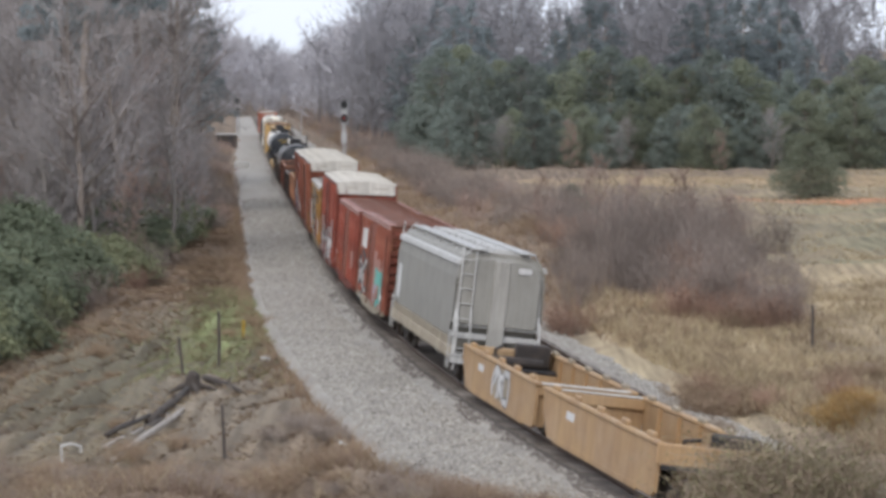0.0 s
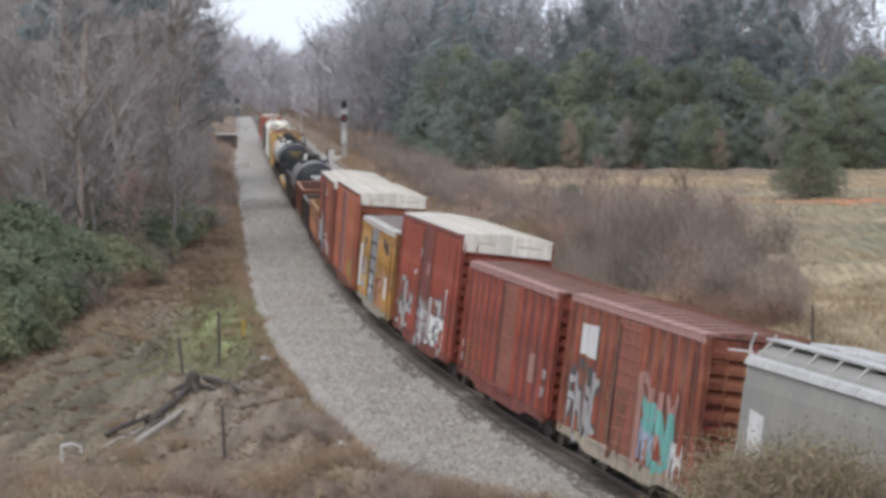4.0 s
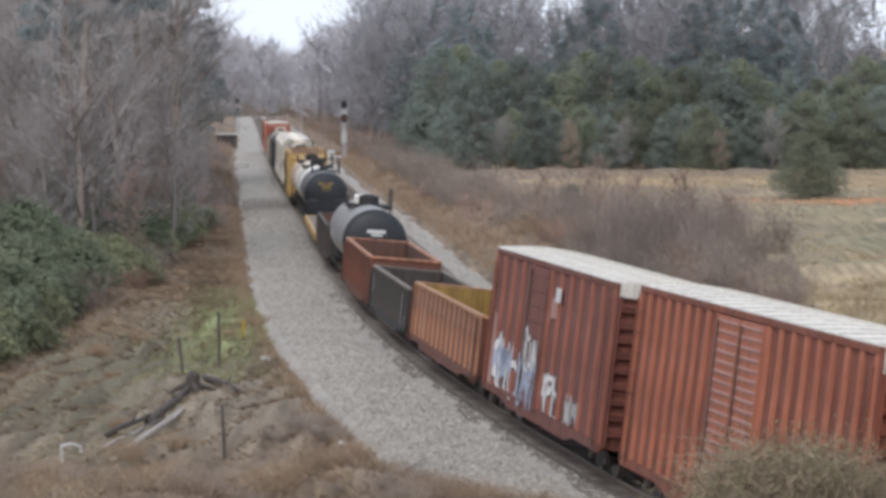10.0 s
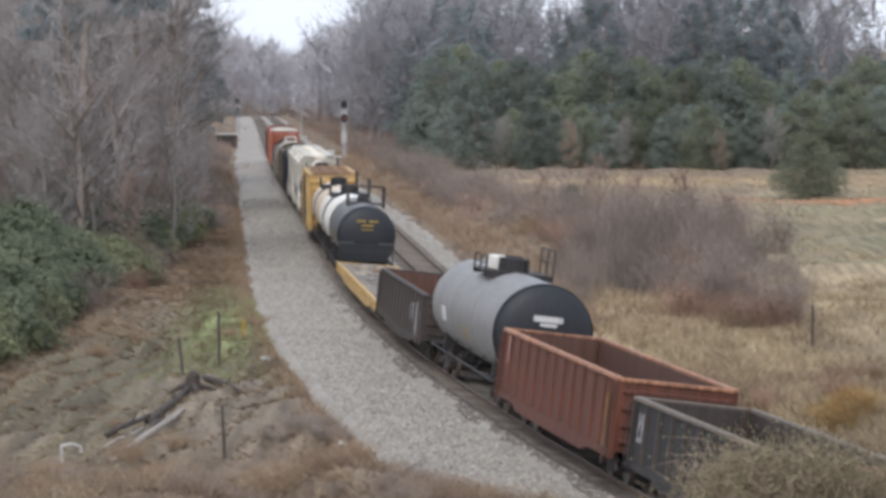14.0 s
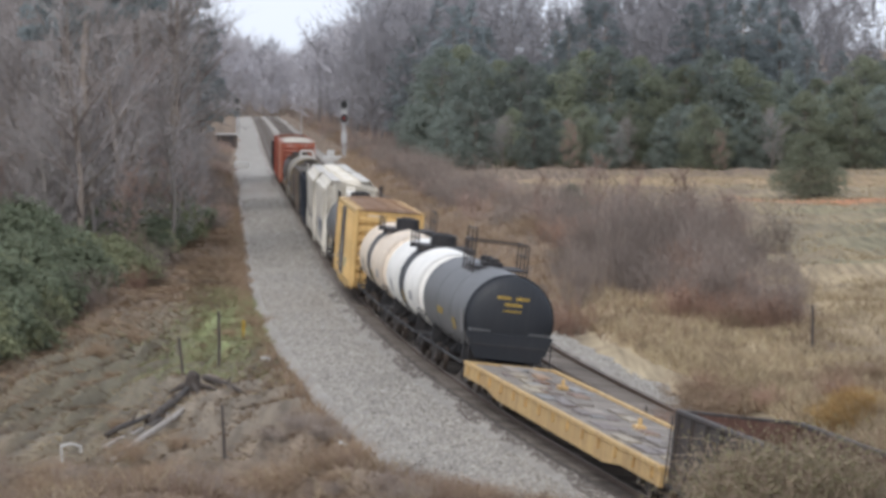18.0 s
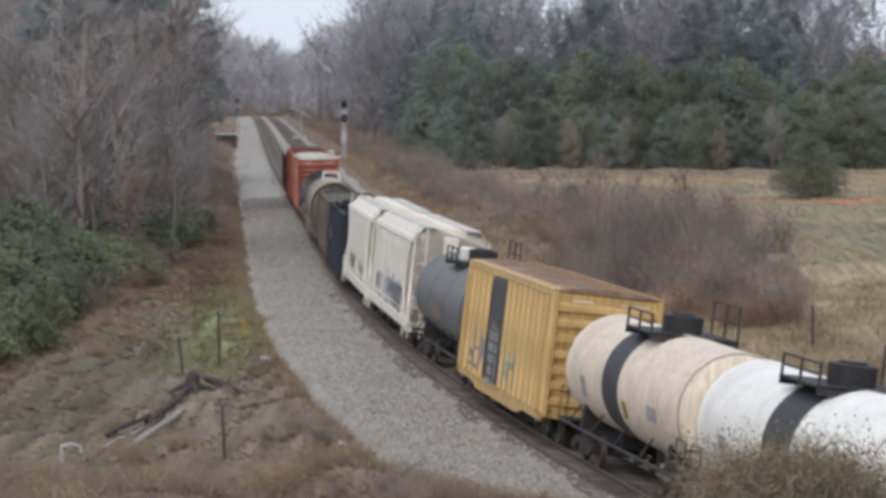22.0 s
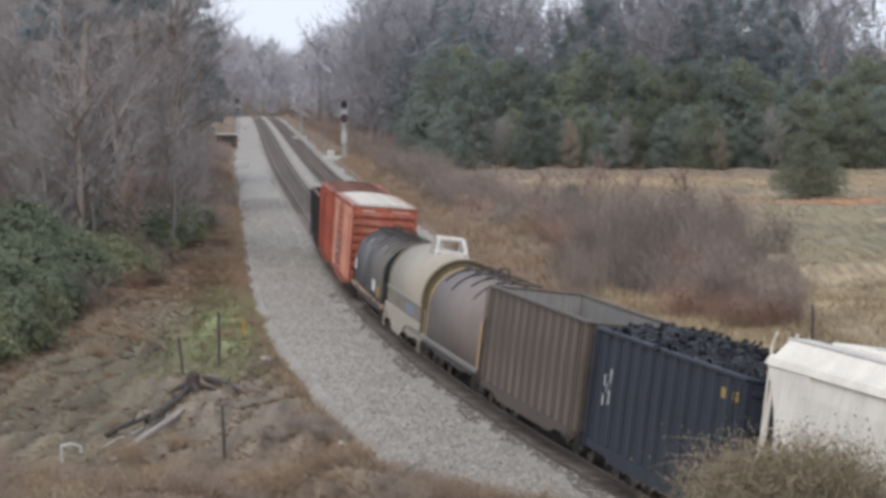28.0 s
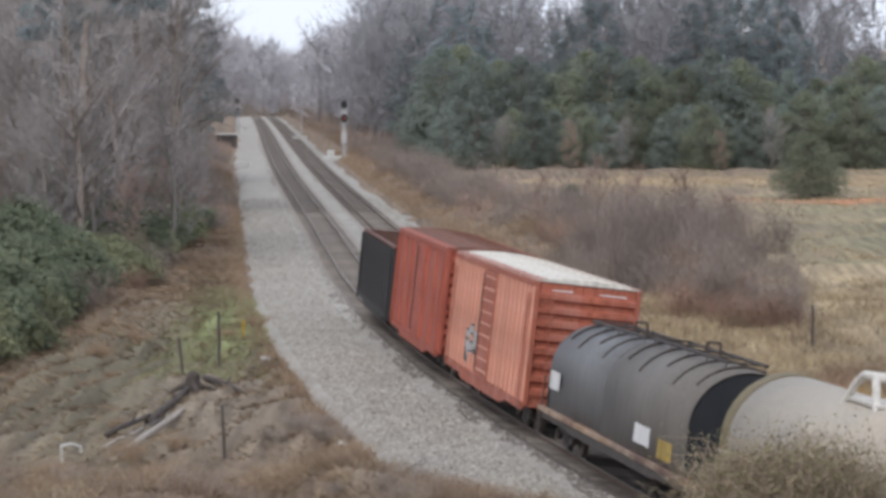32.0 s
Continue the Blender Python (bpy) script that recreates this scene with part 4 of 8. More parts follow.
def scatter(name, label, mat, n, place, lo, hi, width, lean, seed, comb=(0.0, 0.0), up=1.0):
    """Loose dry blades as one piece of stuff."""
    g = np.random.RandomState(seed)
    x, y = place(g, n)
    p = np.stack([x, y, ground_z(x, y) - 0.02], 1)
    ln = g.uniform(lo, hi, n)[:, None]
    tw = Twigs(seed)
    q = p + np.concatenate([g.normal(size=(n, 2)) * lean + np.array(comb), np.full((n, 1), up)], 1) * ln
    tw.blades(p, q, g.uniform(0.6, 1.4, n) * width)
    tagged(new(name, tw.mesh(name, mat)), label, "grass", kind="stuff")


def clumped(g, n, x0, x1, y0, y1, size):
    """Places that gather in tufts."""
    k = max(8, n // 40)
    cx, cy = g.uniform(x0, x1, k), g.uniform(y0, y1, k)
    i = g.randint(0, k, n)
    return cx[i] + g.normal(size=n) * size, cy[i] + g.normal(size=n) * size


def build_grass():
    def keep(x, y, lo, hi):
        """Pushes places that fall on the stone bed out beside it."""
        d, _ = off_line(x, y)
        bad = (d > lo) & (d < hi)
        return np.where(bad, x - (d - lo) * 1.0 - np.random.RandomState(1).uniform(0, 3, len(x)), x)

    def bench(g, n):
        # combed rows that run down the bank
        k = n // 60
        cx, cy, i = g.uniform(-18, -2, k), g.uniform(74, 175, k), g.randint(0, k, n)
        along = g.normal(size=n) * 2.6
        x, y = cx[i] + 0.13 * along + g.normal(size=n) * 0.16, cy[i] + along
        return keep(x, y, -6.0, 9), y

    def slope(g, n):
        x, y = clumped(g, n, -30, -13, 95, 220, 0.9)
        return keep(x, y, -6.4, 9), y

    def near(g, n):
        x, y = clumped(g, n, -12, 5.5, 51, 75, 0.35)
        return keep(x, y, -2.6, 9), y

    def green(g, n):
        y = g.uniform(104, 150, n)
        return -9.4 + g.normal(size=n) * 1.3 - (y - 124) * 0.03, y

    def verge(g, n):
        x, y = clumped(g, n, 6, 34, 84, 150, 0.8)
        d, _ = off_line(x, y)
        return np.where(d < 8.6, x + 8.6 - d + g.uniform(0, 2, n), x), y

    def strip_edge(g, n):
        x, y = clumped(g, n, 6, 15, 92, 142, 0.45)
        d, _ = off_line(x, y)
        return np.where(d < 8.4, x + 8.4 - d + g.uniform(0, 2, n), x), y

    def bank(g, n):
        y = g.uniform(120, 420, n)
        return np.interp(y, LY, LX) + 8.2 + np.abs(g.normal(size=n)) * 3.0, y

    def field(g, n):
        x, y = clumped(g, n, 14, 62, 110, 330, 1.6)
        return np.maximum(x, np.interp(y, LY, LX) + 15), y

    def edge(g, n):
        y = g.uniform(72, 330, n)
        return np.interp(y, LY, LX) - 5.9 - np.abs(g.normal(size=n)) * 0.7, y

    scatter("dead_grass", "matted brown dead grass on the shoulder", weed_brown, 30000, bench, 0.15, 0.6, 0.035, 0.35, 1, (-0.35, -1.0), 0.3)
    scatter("dead_grass", "dark thatch on the shoulder", leafy("damp_thatch", (0.15, 0.115, 0.088), 0.4), 5000, bench, 0.15, 0.6, 0.05, 0.3, 14, (-0.3, -1.0), 0.25)
    scatter("dead_grass", "pale matted dead grass on the shoulder", dead_grass, 13000, bench, 0.15, 0.55, 0.028, 0.35, 2, (-0.35, -1.0), 0.3)
    scatter("dead_grass", "brown dead grass on the slope to the hollow", weed_brown, 38000, slope, 0.2, 0.8, 0.045, 0.5, 3, (-0.8, -0.4), 0.5)
    scatter("tall_weeds", "tall brown dead weeds on the near slope", leafy("near_weeds", (0.205, 0.148, 0.105), 0.5), 19000, near, 0.15, 0.6, 0.016, 0.8, 4)
    scatter("fallen_leaves", "dark fallen leaves and broken stalks on the near slope", leafy("leaf_litter", (0.15, 0.105, 0.078), 0.7), 26000, near, 0.06, 0.2, 0.06, 1.2, 15, up=0.5)
    scatter("tall_weeds", "reddish dead weeds on the near slope", twig_red, 4000, near, 0.2, 0.7, 0.014, 0.6, 16)
    scatter("tall_weeds", "pale dry stalks on the near slope", dead_grass, 4500, near, 0.2, 0.8, 0.012, 0.6, 5)
    scatter("green_grass", "fresh green grass on the shoulder", fresh_grass, 7500, green, 0.08, 0.3, 0.035, 0.6, 6)
    scatter("dead_grass", "pale dead grass on the verge", dead_grass, 42000, verge, 0.15, 0.6, 0.03, 0.6, 7)
    scatter("dead_grass", "tufts of straw-coloured grass beside the stone", dead_grass, 16000, strip_edge, 0.15, 0.5, 0.035, 0.7, 17)
    scatter("dead_grass", "brown weeds among the straw-coloured grass", weed_brown, 9000, strip_edge, 0.15, 0.55, 0.03, 0.6, 18)
    scatter("dead_grass", "brown dead weeds on the verge", weed_brown, 8000, verge, 0.2, 0.8, 0.03, 0.6, 8)
    scatter("dead_grass", "dry grass on the low bank", weed_brown, 16000, bank, 0.2, 0.7, 0.05, 0.6, 9)
    scatter("hay_stubble", "dry hay stubble in the field", leafy("hay_stubble", (0.29, 0.235, 0.155), 0.35), 42000, field, 0.1, 0.35, 0.06, 0.7, 10)
    scatter("dead_grass", "ragged weeds along the edge of the stone", weed_brown, 9000, edge, 0.15, 0.55, 0.03, 0.5, 11)


build_woods()
build_brush()
build_grass()
# ---- rolling stock: +x is the way the train runs, rail heads at z = 0 ----
def paint(name, base, rust=0.5, rough=0.65, other=None, streak_colour=(0.10, 0.052, 0.032), scale=0.9, amount=0.5, worn=0.0, worn_colour=(0.4, 0.3, 0.28)):
    return material(name, base, other or tuple(0.72 * c + 0.012 for c in base), rough=rough, scale=scale, fine=22.0, bump=0.15, streak=rust, streak_colour=streak_colour, vary=0.07, amount=amount, spec=0.35, relief=0.01, grit=0.08, worn=worn, worn_colour=worn_colour)


# In each boxcar sheet and post pair, wear and rib shading are both painted.
red_a = paint("boxcar_red", (0.213, 0.041, 0.024), 0.8, streak_colour=(0.075, 0.026, 0.02), amount=0.8, worn=0.35, worn_colour=(0.36, 0.115, 0.075))
red_post = paint("faded_red_posts", (0.316, 0.073, 0.046), 0.6, streak_colour=(0.10, 0.032, 0.025), amount=0.8, worn=0.4, worn_colour=(0.42, 0.17, 0.12))
red_b = paint("dull_boxcar_red", (0.191, 0.051, 0.029), 0.8, streak_colour=(0.08, 0.034, 0.026), amount=0.8, worn=0.6, worn_colour=(0.36, 0.17, 0.09))
red_b_post = paint("faded_dull_red_posts", (0.294, 0.083, 0.049), 0.6, amount=0.8, worn=0.4, worn_colour=(0.40, 0.19, 0.13))
red_c = paint("brown_boxcar_red", (0.218, 0.063, 0.033), 0.7, streak_colour=(0.10, 0.038, 0.03), amount=0.7, worn=0.3, worn_colour=(0.33, 0.125, 0.09))
red_c_post = paint("faded_brown_red_posts", (0.392, 0.131, 0.075), 0.5, amount=0.7, worn=0.4, worn_colour=(0.38, 0.16, 0.12))
salmon = paint("salmon_red", (0.392, 0.116, 0.070), 0.6, streak_colour=(0.24, 0.06, 0.042), worn=0.4, worn_colour=(0.55, 0.27, 0.22))
salmon_post = paint("faded_salmon_posts", (0.610, 0.293, 0.207), 0.4, streak_colour=(0.28, 0.10, 0.075), worn=0.4, worn_colour=(0.6, 0.33, 0.28))
orange_red = paint("orange_red", (0.39, 0.095, 0.06), 0.55, worn=0.25, worn_colour=(0.5, 0.18, 0.12), streak_colour=(0.24, 0.05, 0.03))
pale_door = paint("faded_pink_door", (0.42, 0.235, 0.20), 0.4, streak_colour=(0.22, 0.09, 0.07))
yellow = paint("boxcar_yellow", (0.64, 0.42, 0.165), 0.45, streak_colour=(0.26, 0.13, 0.05), worn=0.4, worn_colour=(0.62, 0.45, 0.2))
yellow_bright = paint("bright_yellow_posts", (0.72, 0.50, 0.225), 0.4, streak_colour=(0.3, 0.15, 0.05))
# Dark sheet, bright posts: rust plus the light and shade of the ribs.
yellow_rust = paint("rusted_yellow", (0.31, 0.15, 0.038), 0.9, streak_colour=(0.10, 0.05, 0.03), amount=0.9, other=(0.17, 0.085, 0.035), worn=0.5, worn_colour=(0.45, 0.33, 0.22))
yellow_post = paint("rusted_yellow_posts", (0.52, 0.285, 0.07), 0.8, streak_colour=(0.14, 0.07, 0.035), amount=0.8, other=(0.22, 0.11, 0.04), worn=0.4, worn_colour=(0.5, 0.38, 0.26))
red_door = paint("rust_red_door", (0.31, 0.095, 0.058), 0.6, amount=0.7, worn=0.3, worn_colour=(0.42, 0.19, 0.12))
roof_white = paint("weathered_white_roof", (0.63, 0.60, 0.545), 0.4, other=(0.50, 0.465, 0.415), streak_colour=(0.40, 0.365, 0.325), amount=0.8)
roof_rust = paint("rusted_roof", (0.21, 0.088, 0.058), 0.5, other=(0.10, 0.056, 0.046), amount=0.9, worn=0.5, worn_colour=(0.36, 0.20, 0.15))
roof_tan = paint("rust_stained_tan_roof", (0.40, 0.26, 0.16), 0.6, other=(0.13, 0.07, 0.055), amount=1.0, scale=0.45, worn=0.5, worn_colour=(0.52, 0.42, 0.33))
walk_grey = paint("galvanised_walkway", (0.50, 0.49, 0.47), 0.4, streak_colour=(0.33, 0.31, 0.29))
walk_dark = paint("grimy_walkway", (0.27, 0.26, 0.245), 0.5, streak_colour=(0.13, 0.12, 0.11))
roof_grey = paint("greyed_roof", (0.20, 0.162, 0.145), 0.5, other=(0.29, 0.265, 0.25), amount=0.8)
grey_panel = paint("grey_door_paint", (0.25, 0.245, 0.238), 0.4)
dark_panel = paint("dark_grey_door", (0.085, 0.085, 0.09), 0.3)
hopper_grey = paint("hopper_grey", (0.29, 0.278, 0.25), 0.14, streak_colour=(0.24, 0.225, 0.175))
hopper_post_grey = paint("hopper_end_grey", (0.36, 0.345, 0.315), 0.3, streak_colour=(0.26, 0.24, 0.2))
hopper_white = paint("hopper_white", (0.82, 0.765, 0.665), 0.12, streak_colour=(0.42, 0.38, 0.33))
sill_cream = paint("rust_streaked_sill", (0.42, 0.36, 0.27), 0.6, streak_colour=(0.16, 0.09, 0.055))
rust_brown = paint("rust_brown", (0.136, 0.048, 0.030), 0.6, streak_colour=(0.06, 0.034, 0.026))
rust_orange = paint("rust_orange", (0.223, 0.086, 0.046), 0.7, streak_colour=(0.09, 0.045, 0.03), worn=0.3, worn_colour=(0.33, 0.16, 0.09))
red_d = paint("dark_brown_red", (0.169, 0.054, 0.037), 0.6, streak_colour=(0.07, 0.03, 0.026), amount=0.7, worn=0.3, worn_colour=(0.27, 0.11, 0.085))
red_d_post = paint("faded_dark_red_posts", (0.294, 0.101, 0.066), 0.5, amount=0.7, worn=0.4, worn_colour=(0.32, 0.14, 0.11))
rust_inside = paint("rusty_inside", (0.115, 0.058, 0.043), 0.4)
mustard = paint("mustard_inside", (0.27, 0.17, 0.045), 0.5)
iron_black = paint("weathered_black", (0.03, 0.029, 0.031), 0.45, streak_colour=(0.085, 0.06, 0.05))
iron_dark = paint("black_brown_steel", (0.055, 0.046, 0.042), 0.5, streak_colour=(0.12, 0.075, 0.055))
head_black = paint("tank_black", (0.021, 0.024, 0.03), 0.2, rough=0.5, streak_colour=(0.05, 0.05, 0.052))
tank_grey = paint("tank_grey", (0.15, 0.15, 0.153), 0.35, rough=0.5, streak_colour=(0.10, 0.098, 0.095))
tank_light = paint("light_tank_grey", (0.27, 0.262, 0.258), 0.35, rough=0.5, streak_colour=(0.17, 0.155, 0.145))
tank_white = paint("tank_white", (0.90, 0.87, 0.81), 0.1, rough=0.5, streak_colour=(0.5, 0.46, 0.41))
tank_buff = paint("buff_tank", (0.80, 0.675, 0.54), 0.35, rough=0.55, streak_colour=(0.55, 0.40, 0.27))
tank_cream = paint("dirty_cream", (0.40, 0.345, 0.275), 0.15, streak_colour=(0.28, 0.24, 0.20), other=(0.34, 0.31, 0.27))
cream_waist = paint("grimy_cream", (0.24, 0.215, 0.18), 0.2, streak_colour=(0.19, 0.16, 0.13))
tank_mauve = paint("mauve_grey", (0.22, 0.18, 0.16), 0.15, streak_colour=(0.15, 0.125, 0.115))
tank_dark = paint("charcoal_tank", (0.165, 0.148, 0.132), 0.2, rough=0.7, streak_colour=(0.055, 0.053, 0.052))
tank_band = paint("dark_tank_band", (0.045, 0.047, 0.053), 0.3, rough=0.6, streak_colour=(0.03, 0.03, 0.032))
worn_pink = paint("worn_pink_posts", (0.403, 0.192, 0.110), 0.8, streak_colour=(0.13, 0.065, 0.045), worn=0.4, worn_colour=(0.48, 0.32, 0.24))
olive = paint("olive_brown", (0.16, 0.13, 0.07), 0.4)
rim_orange = paint("orange_rim", (0.55, 0.33, 0.15), 0.4)
navy_post = paint("chalky_navy_posts", (0.03, 0.037, 0.052), 0.4, streak_colour=(0.03, 0.034, 0.045))
hopper_post = paint("dusty_brown_posts", (0.16, 0.13, 0.105), 0.4, streak_colour=(0.09, 0.07, 0.058))
gon_rim = paint("worn_orange_rim", (0.38, 0.20, 0.10), 0.5, streak_colour=(0.16, 0.08, 0.045))
navy = paint("faded_navy", (0.018, 0.023, 0.037), 0.3, streak_colour=(0.05, 0.052, 0.058))
hopper_brown = paint("grey_brown_hopper", (0.092, 0.071, 0.056), 0.4, streak_colour=(0.075, 0.06, 0.05))
hopper_inside = paint("dusty_grey_inside", (0.235, 0.225, 0.21), 0.3)
well_yellow = paint("well_ochre", (0.44, 0.285, 0.145), 0.22, streak_colour=(0.22, 0.13, 0.07), scale=0.7, amount=0.8, other=(0.33, 0.205, 0.115), worn=0.3, worn_colour=(0.5, 0.38, 0.26))
flat_yellow = paint("flatcar_yellow", (0.58, 0.39, 0.17), 0.4, streak_colour=(0.28, 0.125, 0.06))
deck_wood = material("grey_deck_planks", (0.27, 0.235, 0.20), (0.17, 0.145, 0.125), rough=0.9, scale=1.5, fine=25, stretch=(1, 5, 1), vary=0.28)
steel_black = material("truck_steel", (0.035, 0.03, 0.028), (0.07, 0.052, 0.042), rough=0.75, metal=0.2, scale=4, fine=30)
wheel_steel = material("wheel_steel", (0.13, 0.105, 0.09), (0.07, 0.055, 0.048), rough=0.5, metal=0.6, scale=6)
coal = leafy("coal_lumps", (0.022, 0.023, 0.027), 0.6, 0.5)
white_mark = paint("white_lettering", (0.66, 0.65, 0.64), 0.25, streak_colour=(0.4, 0.36, 0.33))
yellow_mark = paint("yellow_lettering", (0.40, 0.27, 0.055), 0.5, streak_colour=(0.12, 0.09, 0.04))
grey_spray = paint("silver_spray", (0.42, 0.41, 0.405), 0.4)
blue_spray = paint("blue_spray", (0.22, 0.25, 0.34), 0.3)
pale_blue = paint("pale_blue_spray", (0.36, 0.40, 0.50), 0.3)
pale_teal = paint("faded_teal_spray", (0.34, 0.38, 0.27), 0.5, streak_colour=(0.45, 0.28, 0.09))
cyan_spray = paint("turquoise_spray", (0.16, 0.42, 0.38), 0.3)
green_spray = paint("lime_spray", (0.27, 0.255, 0.085), 0.6, streak_colour=(0.16, 0.09, 0.05))

SPEED, GAIN = 13.636, 0.0116
rolling = []
W = 1.53  # half the width of a car body


def car_pose(u, half, t):
    """Where a car stands at t: u is its middle along the train, half the distance from there to its trucks."""
    s = u - SPEED * (t - 16) - 0.5 * GAIN * (t - 16) ** 2
    a, b = Vector(on_line(s - half, 0.0, 0.0)), Vector(on_line(s + half, 0.0, 0.0))
    x = (a - b).normalized()
    y = Vector((0, 0, 1)).cross(x).normalized()
    z = x.cross(y)
    p = (a + b) / 2
    m = Matrix(((x.x, y.x, z.x, p.x), (x.y, y.y, z.y, p.y), (x.z, y.z, z.z, p.z), (0, 0, 0, 1)))
    return m @ Matrix.Rotation(-float(np.interp(s, S, CANT)), 4, "X")


def truck_meshes():
    b = Shape().box(-0.22, 0.22, -1.0, 1.0, 0.42, 0.68, 0.03)
    sf = Shape().side_prism([(-1.12, 0.36), (-1.12, 0.60), (-0.72, 0.66), (-0.40, 0.74), (0.40, 0.74), (0.72, 0.66), (1.12, 0.60), (1.12, 0.36), (0.70, 0.36), (0.62, 0.50),
                             (0.42, 0.54), (0.34, 0.22), (-0.34, 0.22), (-0.42, 0.54), (-0.62, 0.50), (-0.70, 0.36)], -0.07, 0.07)
    sp = Shape()
    for x in (-0.18, 0.0, 0.18):
        sp.tube([(x, 0, 0.28), (x, 0, 0.55)], 0.075, 8)
    ws = Shape().tube([(0, -1.12, 0), (0, 1.12, 0)], 0.075, 8)
    for y in (-1, 1):
        ws.tube([(0, y * 0.69, 0), (0, y * 0.715, 0), (0, y * 0.72, 0), (0, y * 0.82, 0)], [0.455, 0.455, 0.425, 0.415], 24)
        ws.tube([(0, y * 0.99, 0), (0, y * 1.13, 0)], 0.13, 10)
    return (b.mesh("truck", steel_black), sf.mesh("side_frame", steel_black), sp.mesh("spring", steel_black), ws.mesh("wheelset", wheel_steel))


TRUCK = truck_meshes()
COUPLER = Shape().box(-0.2, 0.42, -0.09, 0.09, 0.74, 0.96, 0.02).box(0.32, 0.62, -0.16, 0.12, 0.70, 0.99, 0.03).mesh("coupler", steel_black)
HOSE = Shape().tube([(0.05, 0.35, 0.72), (0.35, 0.36, 0.62), (0.5, 0.3, 0.42), (0.52, 0.1, 0.34)], 0.025, 5).mesh("air_hose", steel_black)


def start_car(name, label, u0, u1, category="railway car", inset=1.9, group="cars of the freight train"):
    """The root of one car, with its trucks and couplers. u0 is its front along the train, u1 its rear."""
    L = u1 - u0
    ob = tagged(new(name), label, category, group)
    half = L / 2 - inset
    for x in (-half, half):
        t = part("truck", TRUCK[0], None, ob, at=pose(x, 0, 0))
        for y in (-1.0, 1.0):
            part("side_frame", TRUCK[1], None, t, at=pose(0, y, 0))
            part("spring", TRUCK[2], None, t, at=pose(0, y, 0))
        for k in (-0.88, 0.88):
            part("wheelset", TRUCK[3], None, t, at=pose(k, 0, 0.425))
    for end in (0, 180):
        part("coupler", COUPLER, None, ob, at=pose(0, 0, 0, 0, 0, end) @ pose(L / 2, 0, 0))
        part("air_hose", HOSE, None, ob, at=pose(0, 0, 0, 0, 0, end) @ pose(L / 2, 0, 0))
    rolling.append((ob, (u0 + u1) / 2, half))
    return ob, L / 2


def letters_of(seed, w, h, n, fat=1.0):
    """Sprayed letters, w by h about the origin of x and z: for each letter the quads of its curved strokes."""
    g = np.random.RandomState(seed)
    out = []
    for i in range(n):
        cw = w / n
        cx, tall = -w / 2 + cw * (i + 0.5) + g.normal() * cw * 0.06, h * g.uniform(0.75, 1.08)
        lean = g.normal() * 0.12 * cw
        ends = [((-0.34, -0.5), (-0.28, 0.5)), ((0.3, -0.5), (0.34, 0.5))]
        ends += [(((-0.3, 0.45), (0.3, -0.4)), ((-0.3, 0.1), (0.3, 0.0)), ((-0.3, 0.48), (0.32, 0.42)), ((-0.3, -0.42), (0.3, -0.48)), ((-0.28, -0.1), (0.3, 0.45)))[k] for k in g.choice(5, 2, replace=False)]
        if g.uniform() < 0.35:
            ends.pop(g.randint(2))
        quads = []
        for (x0, z0), (x1, z1) in ends:
            bow, wid = g.normal() * 0.12, fat * cw * g.uniform(0.16, 0.28)
            pts = []
            for t in np.linspace(0, 1, 5):
                b = bow * math.sin(math.pi * t)
                pts.append((cx + (x0 + (x1 - x0) * t + b * (1 if abs(z1 - z0) > abs(x1 - x0) else 0)) * cw * 1.15 + lean * (z0 + (z1 - z0) * t), (z0 + (z1 - z0) * t + b * (0 if abs(z1 - z0) > abs(x1 - x0) else 1)) * tall))
            rim = []
            for k, (px, pz) in enumerate(pts):
                (ax, az), (bx, bz) = pts[max(k - 1, 0)], pts[min(k + 1, 4)]
                ln = math.hypot(bx - ax, bz - az) + 1e-6
                ox, oz = -(bz - az) / ln * wid * 0.5, (bx - ax) / ln * wid * 0.5
                k2 = 0.75 if k in (0, 4) else 1.0
                rim.append(((px + ox * k2, pz + oz * k2), (px - ox * k2, pz - oz * k2)))
            quads += [[rim[k][0], rim[k + 1][0], rim[k + 1][1], rim[k][1]] for k in range(4)]
        out.append(quads)
    return out


def clip_band(poly, x0, x1):
    """The part of a flat outline of (x, z) that lies between x0 and x1."""
    for lim, keep in ((x0, 1), (x1, -1)):
        out = []
        for i, p in enumerate(poly):
            q = poly[(i + 1) % len(poly)]
            a, b = keep * (p[0] - lim), keep * (q[0] - lim)
            if a >= 0:
                out.append(p)
            if a * b < 0:
                t = a / (a - b)
                out.append((lim, p[1] + t * (q[1] - p[1])))
        poly = out
        if len(poly) < 3:
            return []
    return poly


